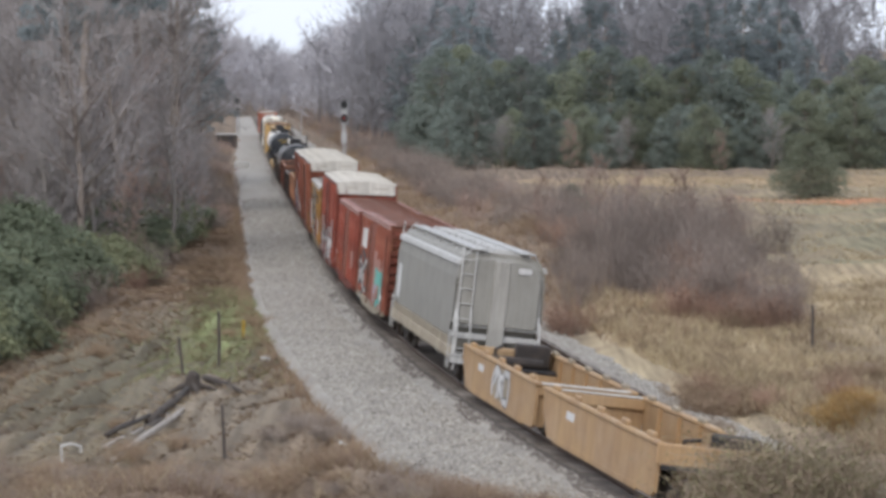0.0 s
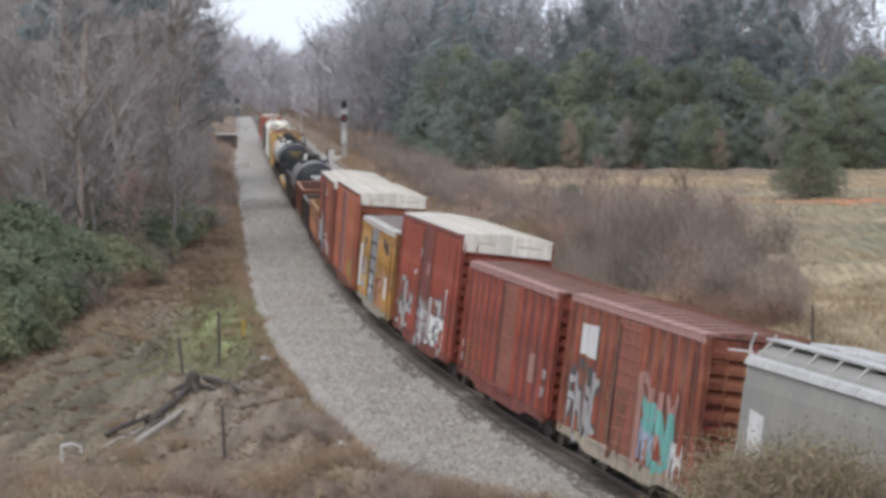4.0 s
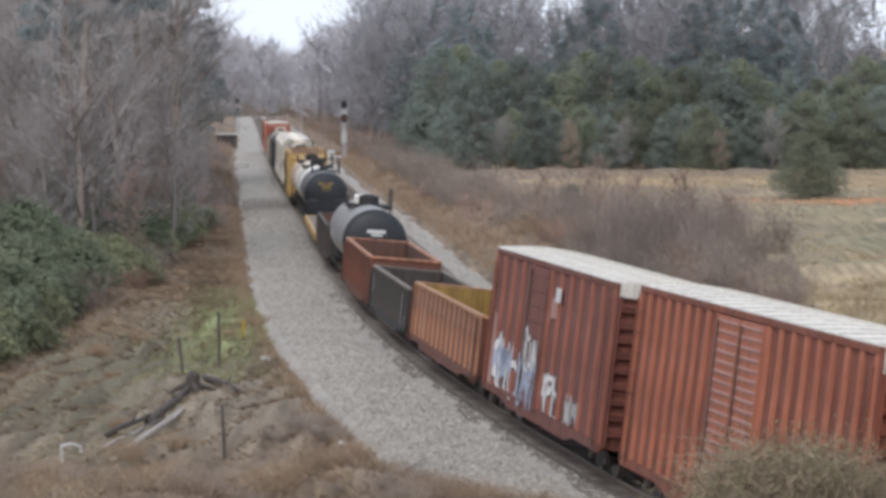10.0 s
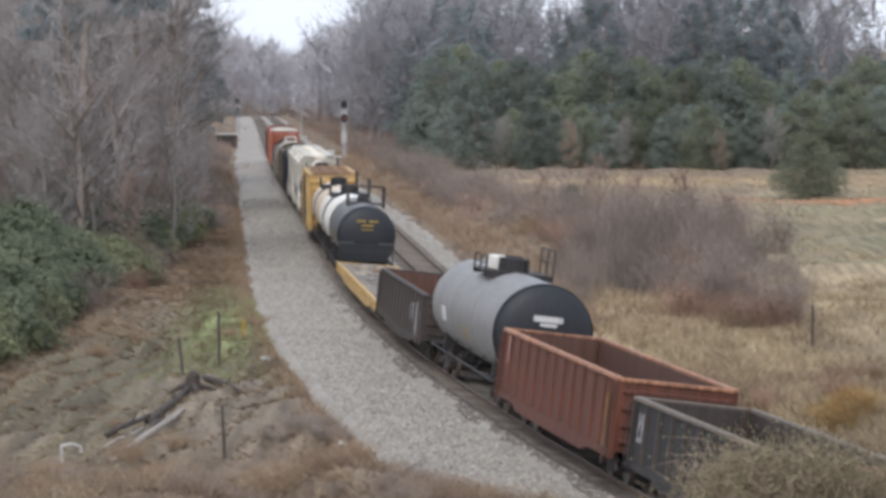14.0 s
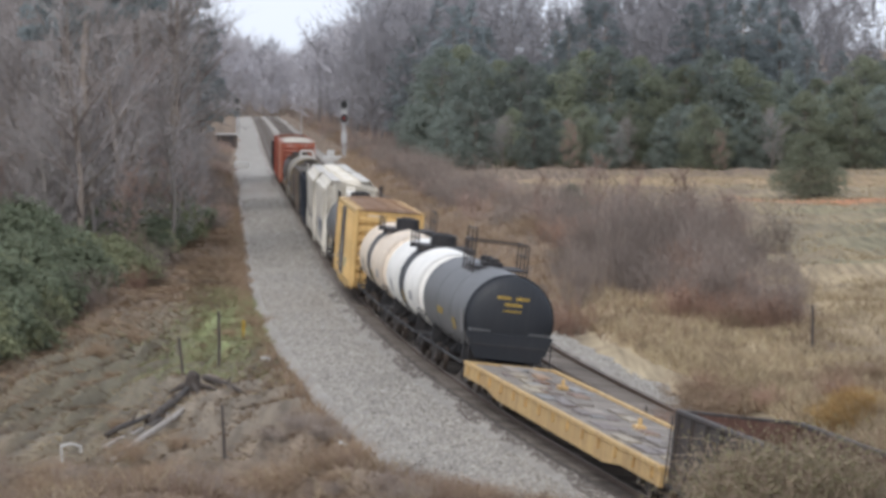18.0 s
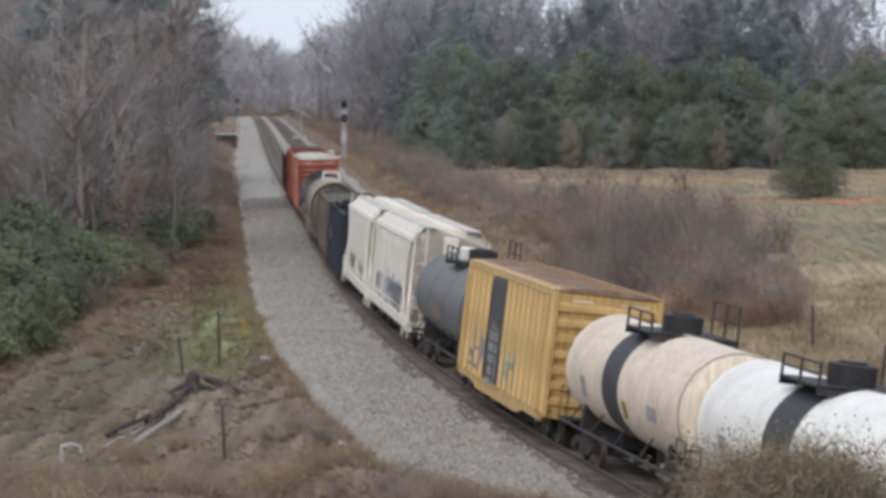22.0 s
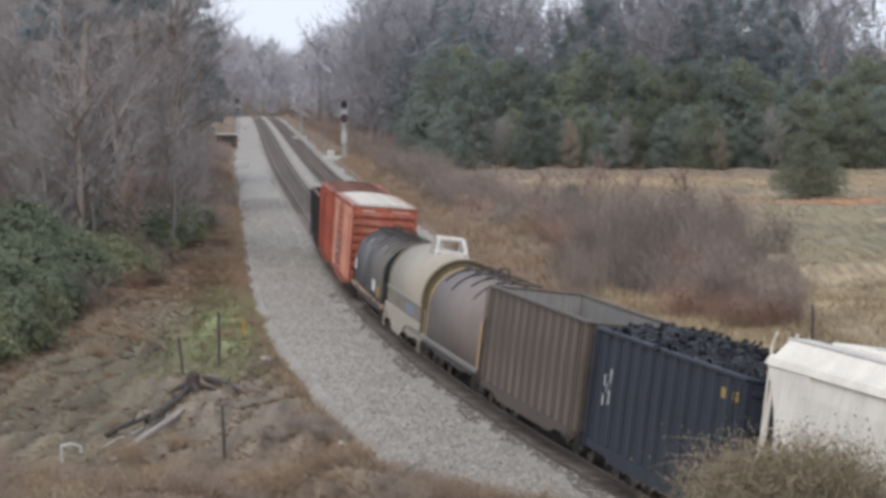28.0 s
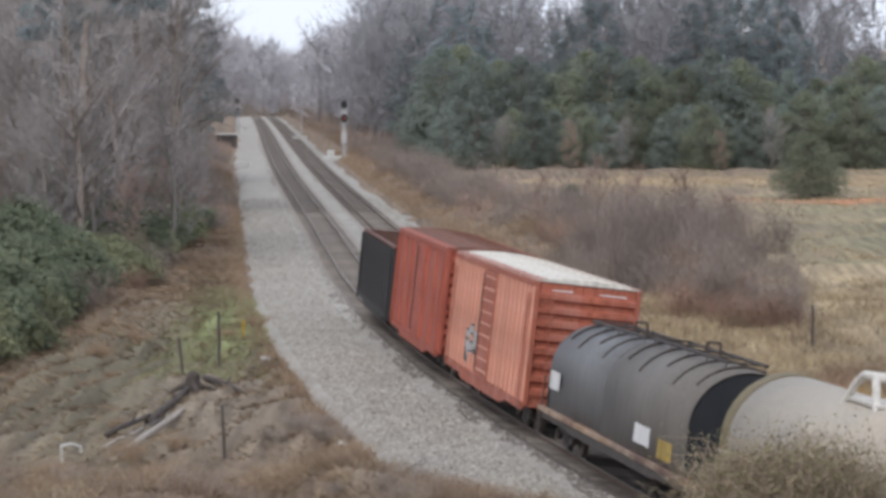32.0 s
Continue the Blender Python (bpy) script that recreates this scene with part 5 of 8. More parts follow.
def sprayed(quads, x, z, y0, posts, door):
    """One letter laid on the sheets, and on the posts and door that stand proud of them."""
    b = Shape()
    for i, q in enumerate(quads):
        flat, yq = [(p + x, r + z) for p, r in q], y0 - 0.0004 * i
        for x0, x1, yy in [(-99, 99, yq)] + [(c - 0.055, c + 0.055, yq - 0.085) for c in posts] + ([(door[0], door[1], yq - 0.118)] if door else []):
            c = clip_band(flat, x0, x1)
            if len(c) >= 3:
                m = len(c)
                b.add([(p, yy, r) for p, r in c] + [(p, yy + 0.003, r) for p, r in c], [tuple(range(m))] + [(j, m + j, m + (j + 1) % m, (j + 1) % m) for j in range(m)])
        for c0 in posts:
            # the paint runs down the slanted flanks of each post
            for e in (-1, 1):
                c = clip_band(flat, *sorted((c0 + e * 0.055, c0 + e * 0.096)))
                if len(c) >= 3:
                    b.add([(p + e * 0.003, yq - 0.002 - 0.085 * (1 - (abs(p - c0) - 0.055) / 0.041), r) for p, r in c], [tuple(range(len(c)))])
    return b


def sprays(ob, rows, y, posts=(), door=None):
    """rows: x, z, width, height, letters, material, seed. A row of one letter is a plain painted patch."""
    for row, (x, z, w, h, n, mat, seed) in enumerate(rows):
        yr = y - 0.006 * row
        if n == 1:
            g = np.random.RandomState(seed)
            j = g.uniform(-0.06, 0.06, 8)
            part("paint_patch", sprayed([[(-w / 2 + j[0] * w, -h / 2 + j[1] * h), (-w / 2 + j[2] * w, h / 2 + j[3] * h), (w / 2 + j[4] * w, h / 2 + j[5] * h), (w / 2 + j[6] * w, -h / 2 + j[7] * h)]], x, z, yr, posts, door), mat, ob, "plain painted patch")
            continue
        if n >= 3 and mat in (grey_spray, white_mark, cyan_spray):
            for quads in letters_of(seed, w, h, n, 1.55):
                tagged(part("graffiti_outline", sprayed(quads, x, z, yr + 0.003, posts, door), dark_panel, ob, "dark sprayed outline"), "dark sprayed outline", kind="stuff")
        for quads in letters_of(seed, w, h, n):
            tagged(part("graffiti", sprayed(quads, x, z, yr, posts, door), mat, ob), "sprayed graffiti letter", kind="stuff")


def bars(ob, rows, y, mat=None):
    """Rows of lettering as plain bars: x, z, width, height."""
    for x, z, w, h in rows:
        part("lettering", Shape().box(x - w / 2, x + w / 2, y - 0.004, y, z - h / 2, z + h / 2), mat or white_mark, ob)


def ladder(ob, x, y, z0, z1, width, mat, n=7):
    s = Shape()
    for k in (-width / 2, width / 2):
        s.tube([(x + k, y, z0), (x + k, y, z1)], 0.022, 5)
    for i in range(n):
        z = z0 + (z1 - z0) * (i + 0.5) / n
        s.tube([(x - width / 2, y, z), (x + width / 2, y, z)], 0.016, 4)
    part("ladder", s, mat, ob)


def end_ladder(ob, x, y0, y1, z0, z1, mat, n=7):
    s = Shape()
    for k in (y0, y1):
        s.tube([(x, k, z0), (x, k, z1)], 0.022, 5)
    for i in range(n):
        z = z0 + (z1 - z0) * (i + 0.5) / n
        s.tube([(x, y0, z), (x, y1, z)], 0.016, 4)
    part("ladder", s, mat, ob)


def boxcar(name, label, u0, u1, eave, mat, roof_mat, door_mat, door, posts=5, cap=None, edge=None, ribs=9, panels=0, spray=(), letters=(), double=False, sill_mat=None, end_mat=None, hump=0.16, post_mat=None, rib_mat=None):
    ob, h = start_car(name, label, u0, u1, "boxcar")
    part("body", Shape().box(-h, h, -W, W, 0.80, eave - 0.02, 0.02), mat, ob)
    for y in (-1, 1):
        part("side_sill", Shape().side_prism([(-h, 0.95), (h, 0.95), (h, 0.72), (h * 0.62, 0.72), (h * 0.5, 0.55), (-h * 0.5, 0.55), (-h * 0.62, 0.72), (-h, 0.72)], y * (W + 0.03) - 0.03, y * (W + 0.03) + 0.03), sill_mat or mat, ob)
        part("top_chord", Shape().box(-h, h, y * (W + 0.02) - 0.05, y * (W + 0.02) + 0.05, eave - 0.16, eave, 0.012), edge or mat, ob)
    r = Shape().prism([(-W - 0.07, eave), (-W - 0.07, eave + 0.03), (-0.7, eave + hump * 0.8), (0, eave + hump), (0.7, eave + hump * 0.8), (W + 0.07, eave + 0.03), (W + 0.07, eave)], -h - 0.05, h + 0.05)
    part("roof", r, roof_mat, ob)
    seam = Shape().prism([(-W - 0.05, eave + 0.03), (-0.7, eave + hump * 0.8), (0, eave + hump), (0.7, eave + hump * 0.8), (W + 0.05, eave + 0.03),
                          (W + 0.05, eave + 0.06), (0.7, eave + hump * 0.8 + 0.03), (0, eave + hump + 0.03), (-0.7, eave + hump * 0.8 + 0.03), (-W - 0.05, eave + 0.06)], -0.04, 0.04).mesh("roof_seam", roof_mat)
    k = int(2 * h / 1.15)
    for i in range(k + 1):
        part("roof_seam", seam, None, ob, at=pose(-h + 0.1 + (2 * h - 0.2) * i / k, 0, 0))
    if edge:
        for y in (-1, 1):
            k = (0.8 * hump - 0.03) / (W + 0.07 - 0.7)
            part("roof_edge", Shape().prism([(y * (W + 0.085), eave + 0.02), (y * (W + 0.085), eave + 0.042), (y * (W - 0.28), eave + 0.03 + k * 0.35 + 0.012), (y * (W - 0.28), eave + 0.03 + k * 0.35 - 0.01)][::y], -h - 0.06, h + 0.06), edge, ob, "worn paint along the eave")
    d0, d1 = door[0] * h, door[1] * h
    dz0, dz1 = 0.98, eave - 0.2
    for y in (-1, 1):
        cuts = [(d0, (d0 + d1) / 2 - 0.03), ((d0 + d1) / 2 + 0.03, d1)] if double else [(d0, d1)]
        for a, b in cuts:
            dr = part("door", Shape().box(a, b, y * (W + 0.06) - 0.06, y * (W + 0.06) + 0.06, dz0, dz1, 0.015), door_mat, ob)
            n = panels or (18 if double else 9)
            s = Shape().box(a + 0.08, b - 0.08, -0.02, 0.02, -0.035 if not panels else -0.05, 0.035 if not panels else 0.05, 0.008).mesh("door_rib", (rib_mat or door_mat) if not panels else iron_black)
            for i in range(n - 1 if panels else n):
                part("door_rib", s, None, dr, at=pose(0, y * (W + 0.13), dz0 + (dz1 - dz0) * (i + (1.0 if panels else 0.5)) / n))
            part("lock_bar", Shape().tube([(a + 0.25, y * (W + 0.17), dz0 + 0.1), (a + 0.25, y * (W + 0.17), dz1 - 0.1)], 0.02, 5), steel_black, dr)
        part("door_track", Shape().box(d0 - (d1 - d0), d1 + 0.1, y * (W + 0.06) - 0.06, y * (W + 0.06) + 0.06, 0.88, 0.97, 0.01), sill_mat or mat, ob)
    post = Shape().prism([(-0.095, 0.0), (-0.055, 0.085), (0.055, 0.085), (0.095, 0.0)], 0.96, eave - 0.16)
    post.v = [(a[1], -a[2], a[0]) for a in post.v]
    post = post.mesh("side_post", post_mat or mat)
    stood = []
    for y in (-1, 1):
        for a, b in ((-h + 0.08, d0 - 0.12), (d1 + 0.12, h - 0.08)):
            n = max(2, int(round(posts * (b - a) / h)))
            for i in range(n + 1):
                stood.append((y, a + (b - a) * i / n))
                part("side_post", post, None, ob, at=pose(a + (b - a) * i / n, y * W, 0, 0, 0, 0 if y < 0 else 180))
    rib = Shape().prism([(-0.15, 0.0), (-0.07, 0.12), (0.07, 0.12), (0.15, 0.0)], -W + 0.1, W - 0.1)
    rib.v = [(a[2], a[0], a[1]) for a in rib.v]
    rib = rib.mesh("end_rib", end_mat or mat)
    top = eave - (cap[1] if cap else 0.12)
    for e in (0, 180):
        for i in range(ribs):
            part("end_rib", rib, None, ob, at=pose(0, 0, 0, 0, 0, e) @ pose(h, 0, 1.05 + (top - 1.15) * (i + 0.5) / ribs))
        for y in (-1, 1):
            part("corner_post", Shape().box(-0.07, 0.125, -0.06, 0.06, 0.85, eave, 0.012), mat, ob, at=pose(0, 0, 0, 0, 0, e) @ pose(h, y * (W - 0.04), 0))
        if cap:
            part("end_panel", Shape().prism([(-W + 0.02, top), (W - 0.02, top), (W - 0.02, eave), (0, eave + hump), (-W + 0.02, eave)], 0, 0.13), cap[0], ob, "white-painted clearance panel", at=pose(0, 0, 0, 0, 0, e) @ pose(h, 0, 0))
        for y0, w in ((0.75, 0.8), (-0.75, 0.6)):
            part("lettering", Shape().box(h + 0.131, h + 0.136, y0 - w / 2, y0 + w / 2, eave - 0.24, eave - 0.20), sill_cream if cap else white_mark, ob, at=pose(0, 0, 0, 0, 0, e))
        end_ladder(ob, (h + 0.17) * (1 if e == 0 else -1), (-W + 0.08) * (1 if e == 0 else 1), (-W + 0.5), 0.9, eave - 0.3, mat)
    for x in (-h + 0.32, h - 0.32):
        ladder(ob, x, -W - 0.1, 0.8, eave - 0.4, 0.45, mat, 8)
    part("underframe", Shape().box(-h + 0.2, h - 0.2, -0.35, 0.35, 0.62, 0.86).box(-1.5, 0.4, 0.5, 1.1, 0.45, 0.8).box(-h * 0.55, h * 0.55, -1.3, 1.3, 0.76, 0.82), steel_black, ob)
    sprays(ob, spray, -W - 0.006, [x for y, x in stood if y < 0], (d0, d1))
    bars(ob, letters, -W - 0.088)
    return ob


def gondola(name, label, u0, u1, top, mat, inside, posts=11, rim=None, load=None, slope=False, spray=(), category="gondola car", letters=(), bottom=0.62, post_mat=None):
    """An open car with posts outside, a hollow inside and a rolled rim."""
    ob, h = start_car(name, label, u0, u1, category)
    th, floor = 0.05, 1.15 if not slope else 1.25
    for y in (-1, 1):
        part("side_wall", Shape().box(-h, h, y * (W - 0.06) - th, y * (W - 0.06) + th, bottom + 0.25, top - 0.08), mat, ob)
        part("liner", Shape().box(-h + 0.1, h - 0.1, y * (W - 0.13) - 0.012, y * (W - 0.13) + 0.012, floor, top - 0.1), inside, ob)
        part("rim", Shape().box(-h - 0.02, h + 0.02, y * (W - 0.04) - 0.10, y * (W - 0.04) + 0.10, top - 0.12, top, 0.03), rim or mat, ob)
        part("side_sill", Shape().side_prism([(-h, bottom + 0.32), (h, bottom + 0.32), (h, bottom + 0.12), (h * 0.66, bottom + 0.1), (h * 0.55, bottom - 0.06), (-h * 0.55, bottom - 0.06), (-h * 0.66, bottom + 0.1), (-h, bottom + 0.12)], y * W - 0.05, y * W + 0.05), mat, ob)
    for e in (-1, 1):
        part("end_wall", Shape().box(e * (h - 0.03) - th, e * (h - 0.03) + th, -W + 0.1, W - 0.1, bottom + 0.3, top - 0.05), mat, ob)
        part("liner", Shape().box(e * (h - 0.13) - 0.012, e * (h - 0.13) + 0.012, -W + 0.16, W - 0.16, floor, top - 0.08), inside, ob)
        part("rim", Shape().box(e * h - 0.08, e * h + 0.08, -W + 0.06, W - 0.06, top - 0.12, top - 0.004, 0.03), rim or mat, ob)
        for z in np.linspace(bottom + 0.55, top - 0.35, 4):
            part("end_rib", Shape().box(e * (h + 0.04) - 0.05, e * (h + 0.04) + 0.05, -W + 0.12, W - 0.12, z - 0.06, z + 0.06, 0.02), mat, ob)
    part("floor", Shape().box(-h + 0.15, h - 0.15, -W + 0.15, W - 0.15, floor - 0.06, floor), inside, ob)
    if slope:
        for e in (-1, 1):
            part("slope_sheet", Shape().side_prism([(e * (h - 0.15), top - 0.7), (e * (h - 0.15), top - 0.78), (e * (h - 3.2), floor), (e * (h - 3.2), floor + 0.06)][::e], -W + 0.15, W - 0.15), inside, ob)
        for i in range(4):
            x = -h * 0.55 + h * 1.1 * i / 3
            part("hopper_bay", Shape().add([(x - 1.2, -1.2, 1.2), (x + 1.2, -1.2, 1.2), (x + 1.2, 1.2, 1.2), (x - 1.2, 1.2, 1.2), (x - 0.35, -1.1, 0.4), (x + 0.35, -1.1, 0.4), (x + 0.35, 1.1, 0.4), (x - 0.35, 1.1, 0.4)],
                 [(3, 2, 1, 0), (4, 5, 6, 7), (0, 1, 5, 4), (1, 2, 6, 5), (2, 3, 7, 6), (3, 0, 4, 7)]), mat, ob)
    post = Shape().prism([(-0.10, 0.0), (-0.055, 0.10), (0.055, 0.10), (0.10, 0.0)], bottom + 0.3, top - 0.1)
    post.v = [(a[1], -a[2], a[0]) for a in post.v]
    post = post.mesh("side_post", post_mat or mat)
    for y in (-1, 1):
        for i in range(posts + 1):
            part("side_post", post, None, ob, at=pose(-h + 0.15 + (2 * h - 0.3) * i / posts, y * (W - 0.03), 0, 0, 0, 0 if y < 0 else 180))
    part("underframe", Shape().box(-h + 0.2, h - 0.2, -0.35, 0.35, 0.6, 1.0).box(-1.4, 0.2, 0.5, 1.1, 0.45, 0.85), steel_black, ob)
    for x in (-h + 0.28, h - 0.28):
        ladder(ob, x, -W - 0.12, bottom + 0.05, top - 0.15, 0.42, mat, 5)
    if load:
        g = np.random.RandomState(5)
        nx, ny = 60, 14
        X, Y = np.meshgrid(np.linspace(-h + 0.2, h - 0.2, nx), np.linspace(-W + 0.18, W - 0.18, ny), indexing="ij")
        Z = top - 0.12 + 0.42 * np.cos(Y / W * 1.45) * (0.75 + 0.25 * np.cos(X * 1.6)) * ease(h, h - 1.6, np.abs(X)) + g.normal(size=X.shape) * 0.07
        i = (np.arange(nx - 1)[:, None] * ny + np.arange(ny - 1)).ravel()
        v, f = np.stack([X.ravel(), Y.ravel(), Z.ravel()], 1), np.stack([i, i + ny, i + ny + 1, i + 1], 1)
        tagged(part("coal_load", array_mesh("coal_load", v, f, coal), None, ob, "heaped black coal"), kind="stuff")
        lumps = Twigs(9)
        k = g.randint(0, len(v), 2600)
        lumps.leaves(v[k] + g.normal(size=(2600, 3)) * np.array((0.14, 0.12, 0.03)), g.uniform(0.06, 0.2, 2600))
        tagged(part("coal_heap", lumps.mesh("coal_lumps", coal), None, ob), kind="stuff")
    sprays(ob, spray, -W - 0.012)
    bars(ob, letters, -W - 0.105)
    return ob


def arc_profile(pts_left):
    """A left half outline of (y, z), bottom to top, mirrored to a closed one."""
    return pts_left + [(-y, z) for y, z in reversed(pts_left)]


def covered_hopper(name, label, u0, u1, top, mat, sill_mat, frame_mat, spray=(), letters=(), spot=None, bays=3):
    ob, h = start_car(name, label, u0, u1, "hopper car")
    side = arc_profile([(-1.40, 1.25), (-1.50, 1.7), (-W, 2.4), (-W, top - 0.95), (-1.47, top - 0.5), (-1.30, top - 0.2), (-1.0, top - 0.05), (-0.4, top)])
    n = len(side)
    rings = []

    def waist(z):
        """How far the side sheet is cut back from the car's end at height z."""
        return 0.9 * min(1.0, max(0.0, (2.15 - z) / 0.5)) if spot else 0.95 * max(0.0, math.sin(math.pi * min(1.0, max(0.0, (top - 0.6 - z) / (top - 1.75))))) ** 0.8

    if spot:
        for e, k in ((-1, 0.0), (-1, 0.35), (1, 0.35), (1, 0.0)):
            rings.append([(e * (h - 0.6 - k - waist(z)), y, z) for y, z in side])
    else:
        # the ends slope in under the roof, behind side sheets with a hollow edge
        for e, k in ((-1, 0), (-1, 1), (1, 1), (1, 0)):
            rings.append([(e * (h - 3.3 if k else h - 0.75 - 2.0 * min(1.0, max(0.0, (top - 0.65 - z) / (top - 2.3)))), y * (1.0 if k else 0.965), z) for y, z in side])
        edge = [(h - 0.6 - waist(z), z) for z in np.linspace(1.3, top - 0.5, 14)]
        for e in (-1, 1):
            for y in (-1, 1):
                poly = [(e * (h - 3.4), 1.3)] + [(e * x, z) for x, z in edge] + [(e * (h - 3.4), top - 0.5)]
                part("side_wing", Shape().side_prism(poly[::-e * y], y * 1.505 - 0.02, y * 1.505 + 0.02), mat, ob, "side sheet with a hollow-cut edge")
    part("body", Shape().loft(rings), mat, ob, smooth=False)
    for y in (-1, 1):
        part("eave_rail", Shape().prism([(y * 1.44, top - 0.52), (y * 1.56, top - 0.50), (y * 1.50, top - 0.34), (y * 1.38, top - 0.30)][::y], -h + 0.5, h - 0.5), mat if frame_mat is None else frame_mat, ob)
        part("side_sill", Shape().box(-h + 0.25, h - 0.25, y * (W - 0.02) - 0.05, y * (W - 0.02) + 0.05, 0.95, 1.32, 0.02), sill_mat, ob)
        part("lower_slope", Shape().prism([(y * 1.42, 1.30), (y * 1.50, 1.30), (y * 1.555, 1.62), (y * 1.50, 1.62)][::y], -h + 0.8, h - 0.8), sill_mat, ob)
        part("running_board", Shape().box(-h + 0.4, h - 0.4, y * 0.82 - 0.27, y * 0.82 + 0.27, top + 0.05, top + 0.10), roof_white if frame_mat is hopper_white else walk_grey, ob)
    hatch = Shape().prism([(-0.34, top), (-0.30, top + 0.13), (0.30, top + 0.13), (0.34, top)], -0.55, 0.55).mesh("roof_hatch", frame_mat)
    for i in range(int(2 * h / 1.7)):
        part("roof_hatch", hatch, None, ob, at=pose(-h + 1.6 + i * (2 * h - 3.2) / (int(2 * h / 1.7) - 1), 0, 0))
    bracket = Shape().box(-0.03, 0.03, -1.12, 1.12, top + 0.0, top + 0.05).tube([(0, -1.36, top - 0.32), (0, -1.1, top + 0.03)], 0.025, 4).tube([(0, 1.36, top - 0.32), (0, 1.1, top + 0.03)], 0.025, 4).mesh("roof_bracket", frame_mat)
    for y in (-1, 1) if not spot else ():
        part("roof_gutter", Shape().prism([(y * 1.36, top - 0.30), (y * 1.40, top - 0.30), (y * 1.1, top + 0.045), (y * 1.06, top + 0.045)][::y], -h + 0.6, h - 0.6), walk_dark if spot else frame_mat, ob)
    for i in range(12):
        part("roof_bracket", bracket, None, ob, at=pose(-h + 0.8 + i * (2 * h - 1.6) / 11, 0, 0))
    for e in (0, 180):
        at = pose(0, 0, 0, 0, 0, e)
        part("end_sheet", Shape().side_prism([(h - 0.78 - (0 if spot else 1.6), 2.0), (h - 0.70 - (0 if spot else 1.6), 2.0), (h - 2.9, 1.0), (h - 3.0, 1.0)], -1.35, 1.35), mat, ob, at=at)
        part("centre_post", Shape().box(h - 0.72, h - 0.45, -0.28, 0.28, 1.0, top - 0.25, 0.03), hopper_post_grey if spot else frame_mat, ob, at=at)
        part("platform", Shape().box(h - 1.6, h, -W, W, 0.98, 1.10).box(h - 0.15, h, -W, W, 0.82, 1.12), frame_mat, ob, at=at)
        part("end_beam", Shape().box(h - 0.74, h - 0.58, -1.45, 1.45, 1.62, 1.82, 0.02).box(h - 0.74, h - 0.6, -1.42, 1.42, 2.02, 2.12, 0.02), frame_mat, ob, at=at)
        for y in (-1, 1):
            part("corner_brace", Shape().tube([(h - 0.08, y * 1.46, 1.0), (h - 0.3, y * 1.46, 2.0), (h - 0.66, y * 1.42, 2.6), (h - 0.7, y * 1.38, top - 0.45)], 0.05, 6), frame_mat, ob, at=at)
            part("end_crosspiece", Shape().tube([(h - 0.06, y * 1.46, 1.75), (h - 0.7, y * 1.46, 1.75)], 0.04, 5), frame_mat, ob, at=at)
        y0 = -1.40 if e == 0 else 0.95
        s = Shape()
        for k in (y0, y0 + 0.46):
            s.tube([(h - 0.10, k, 0.55), (h - 0.10, k, 1.9), (h - 0.45, k, 2.7), (h - 0.40, k, top - 0.1), (h - 0.62, k, top + 0.18)], 0.032, 5)
        for i in range(8):
            z = 0.8 + i * (top - 1.1) / 7
            x = h - 0.10 if z < 1.9 else h - 0.10 - 0.35 * min(1, (z - 1.9) / 0.8)
            s.tube([(x, y0, z), (x, y0 + 0.46, z)], 0.02, 5)
        part("ladder", s, frame_mat, ob, at=at)
    for i in range(bays):
        x = (-0.5 + (i + 0.5) / bays) * (2 * h - 4.2)
        part("hopper_bay", Shape().add([(x - 1.7, -1.3, 1.3), (x + 1.7, -1.3, 1.3), (x + 1.7, 1.3, 1.3), (x - 1.7, 1.3, 1.3), (x - 0.4, -0.7, 0.4), (x + 0.4, -0.7, 0.4), (x + 0.4, 0.7, 0.4), (x - 0.4, 0.7, 0.4)],
             [(3, 2, 1, 0), (4, 5, 6, 7), (0, 1, 5, 4), (1, 2, 6, 5), (2, 3, 7, 6), (3, 0, 4, 7)]), mat, ob)
    part("underframe", Shape().box(-h + 0.1, h - 0.1, -0.33, 0.33, 0.62, 0.98), steel_black, ob)
    for x in (-h + 0.5, h - 0.5):
        ladder(ob, x, -W - 0.03, 0.6, 1.9, 0.4, frame_mat, 4)
    if spot:
        part("placard", Shape().box(h - 0.445, h - 0.44, 0.55, 1.0, top - 0.62, top - 0.42), white_mark, ob, "white placard")
        part("end_head", Shape().loft([[(h - 0.76, y, max(z, 2.12)) for y, z in side], [(h - 0.5, y * 0.86, max(2.14, 2.2 + (z - 2.2) * 0.9)) for y, z in side]]), mat, ob)
    sprays(ob, spray, -W - 0.006)
    bars(ob, letters, -W - 0.008)
    return ob


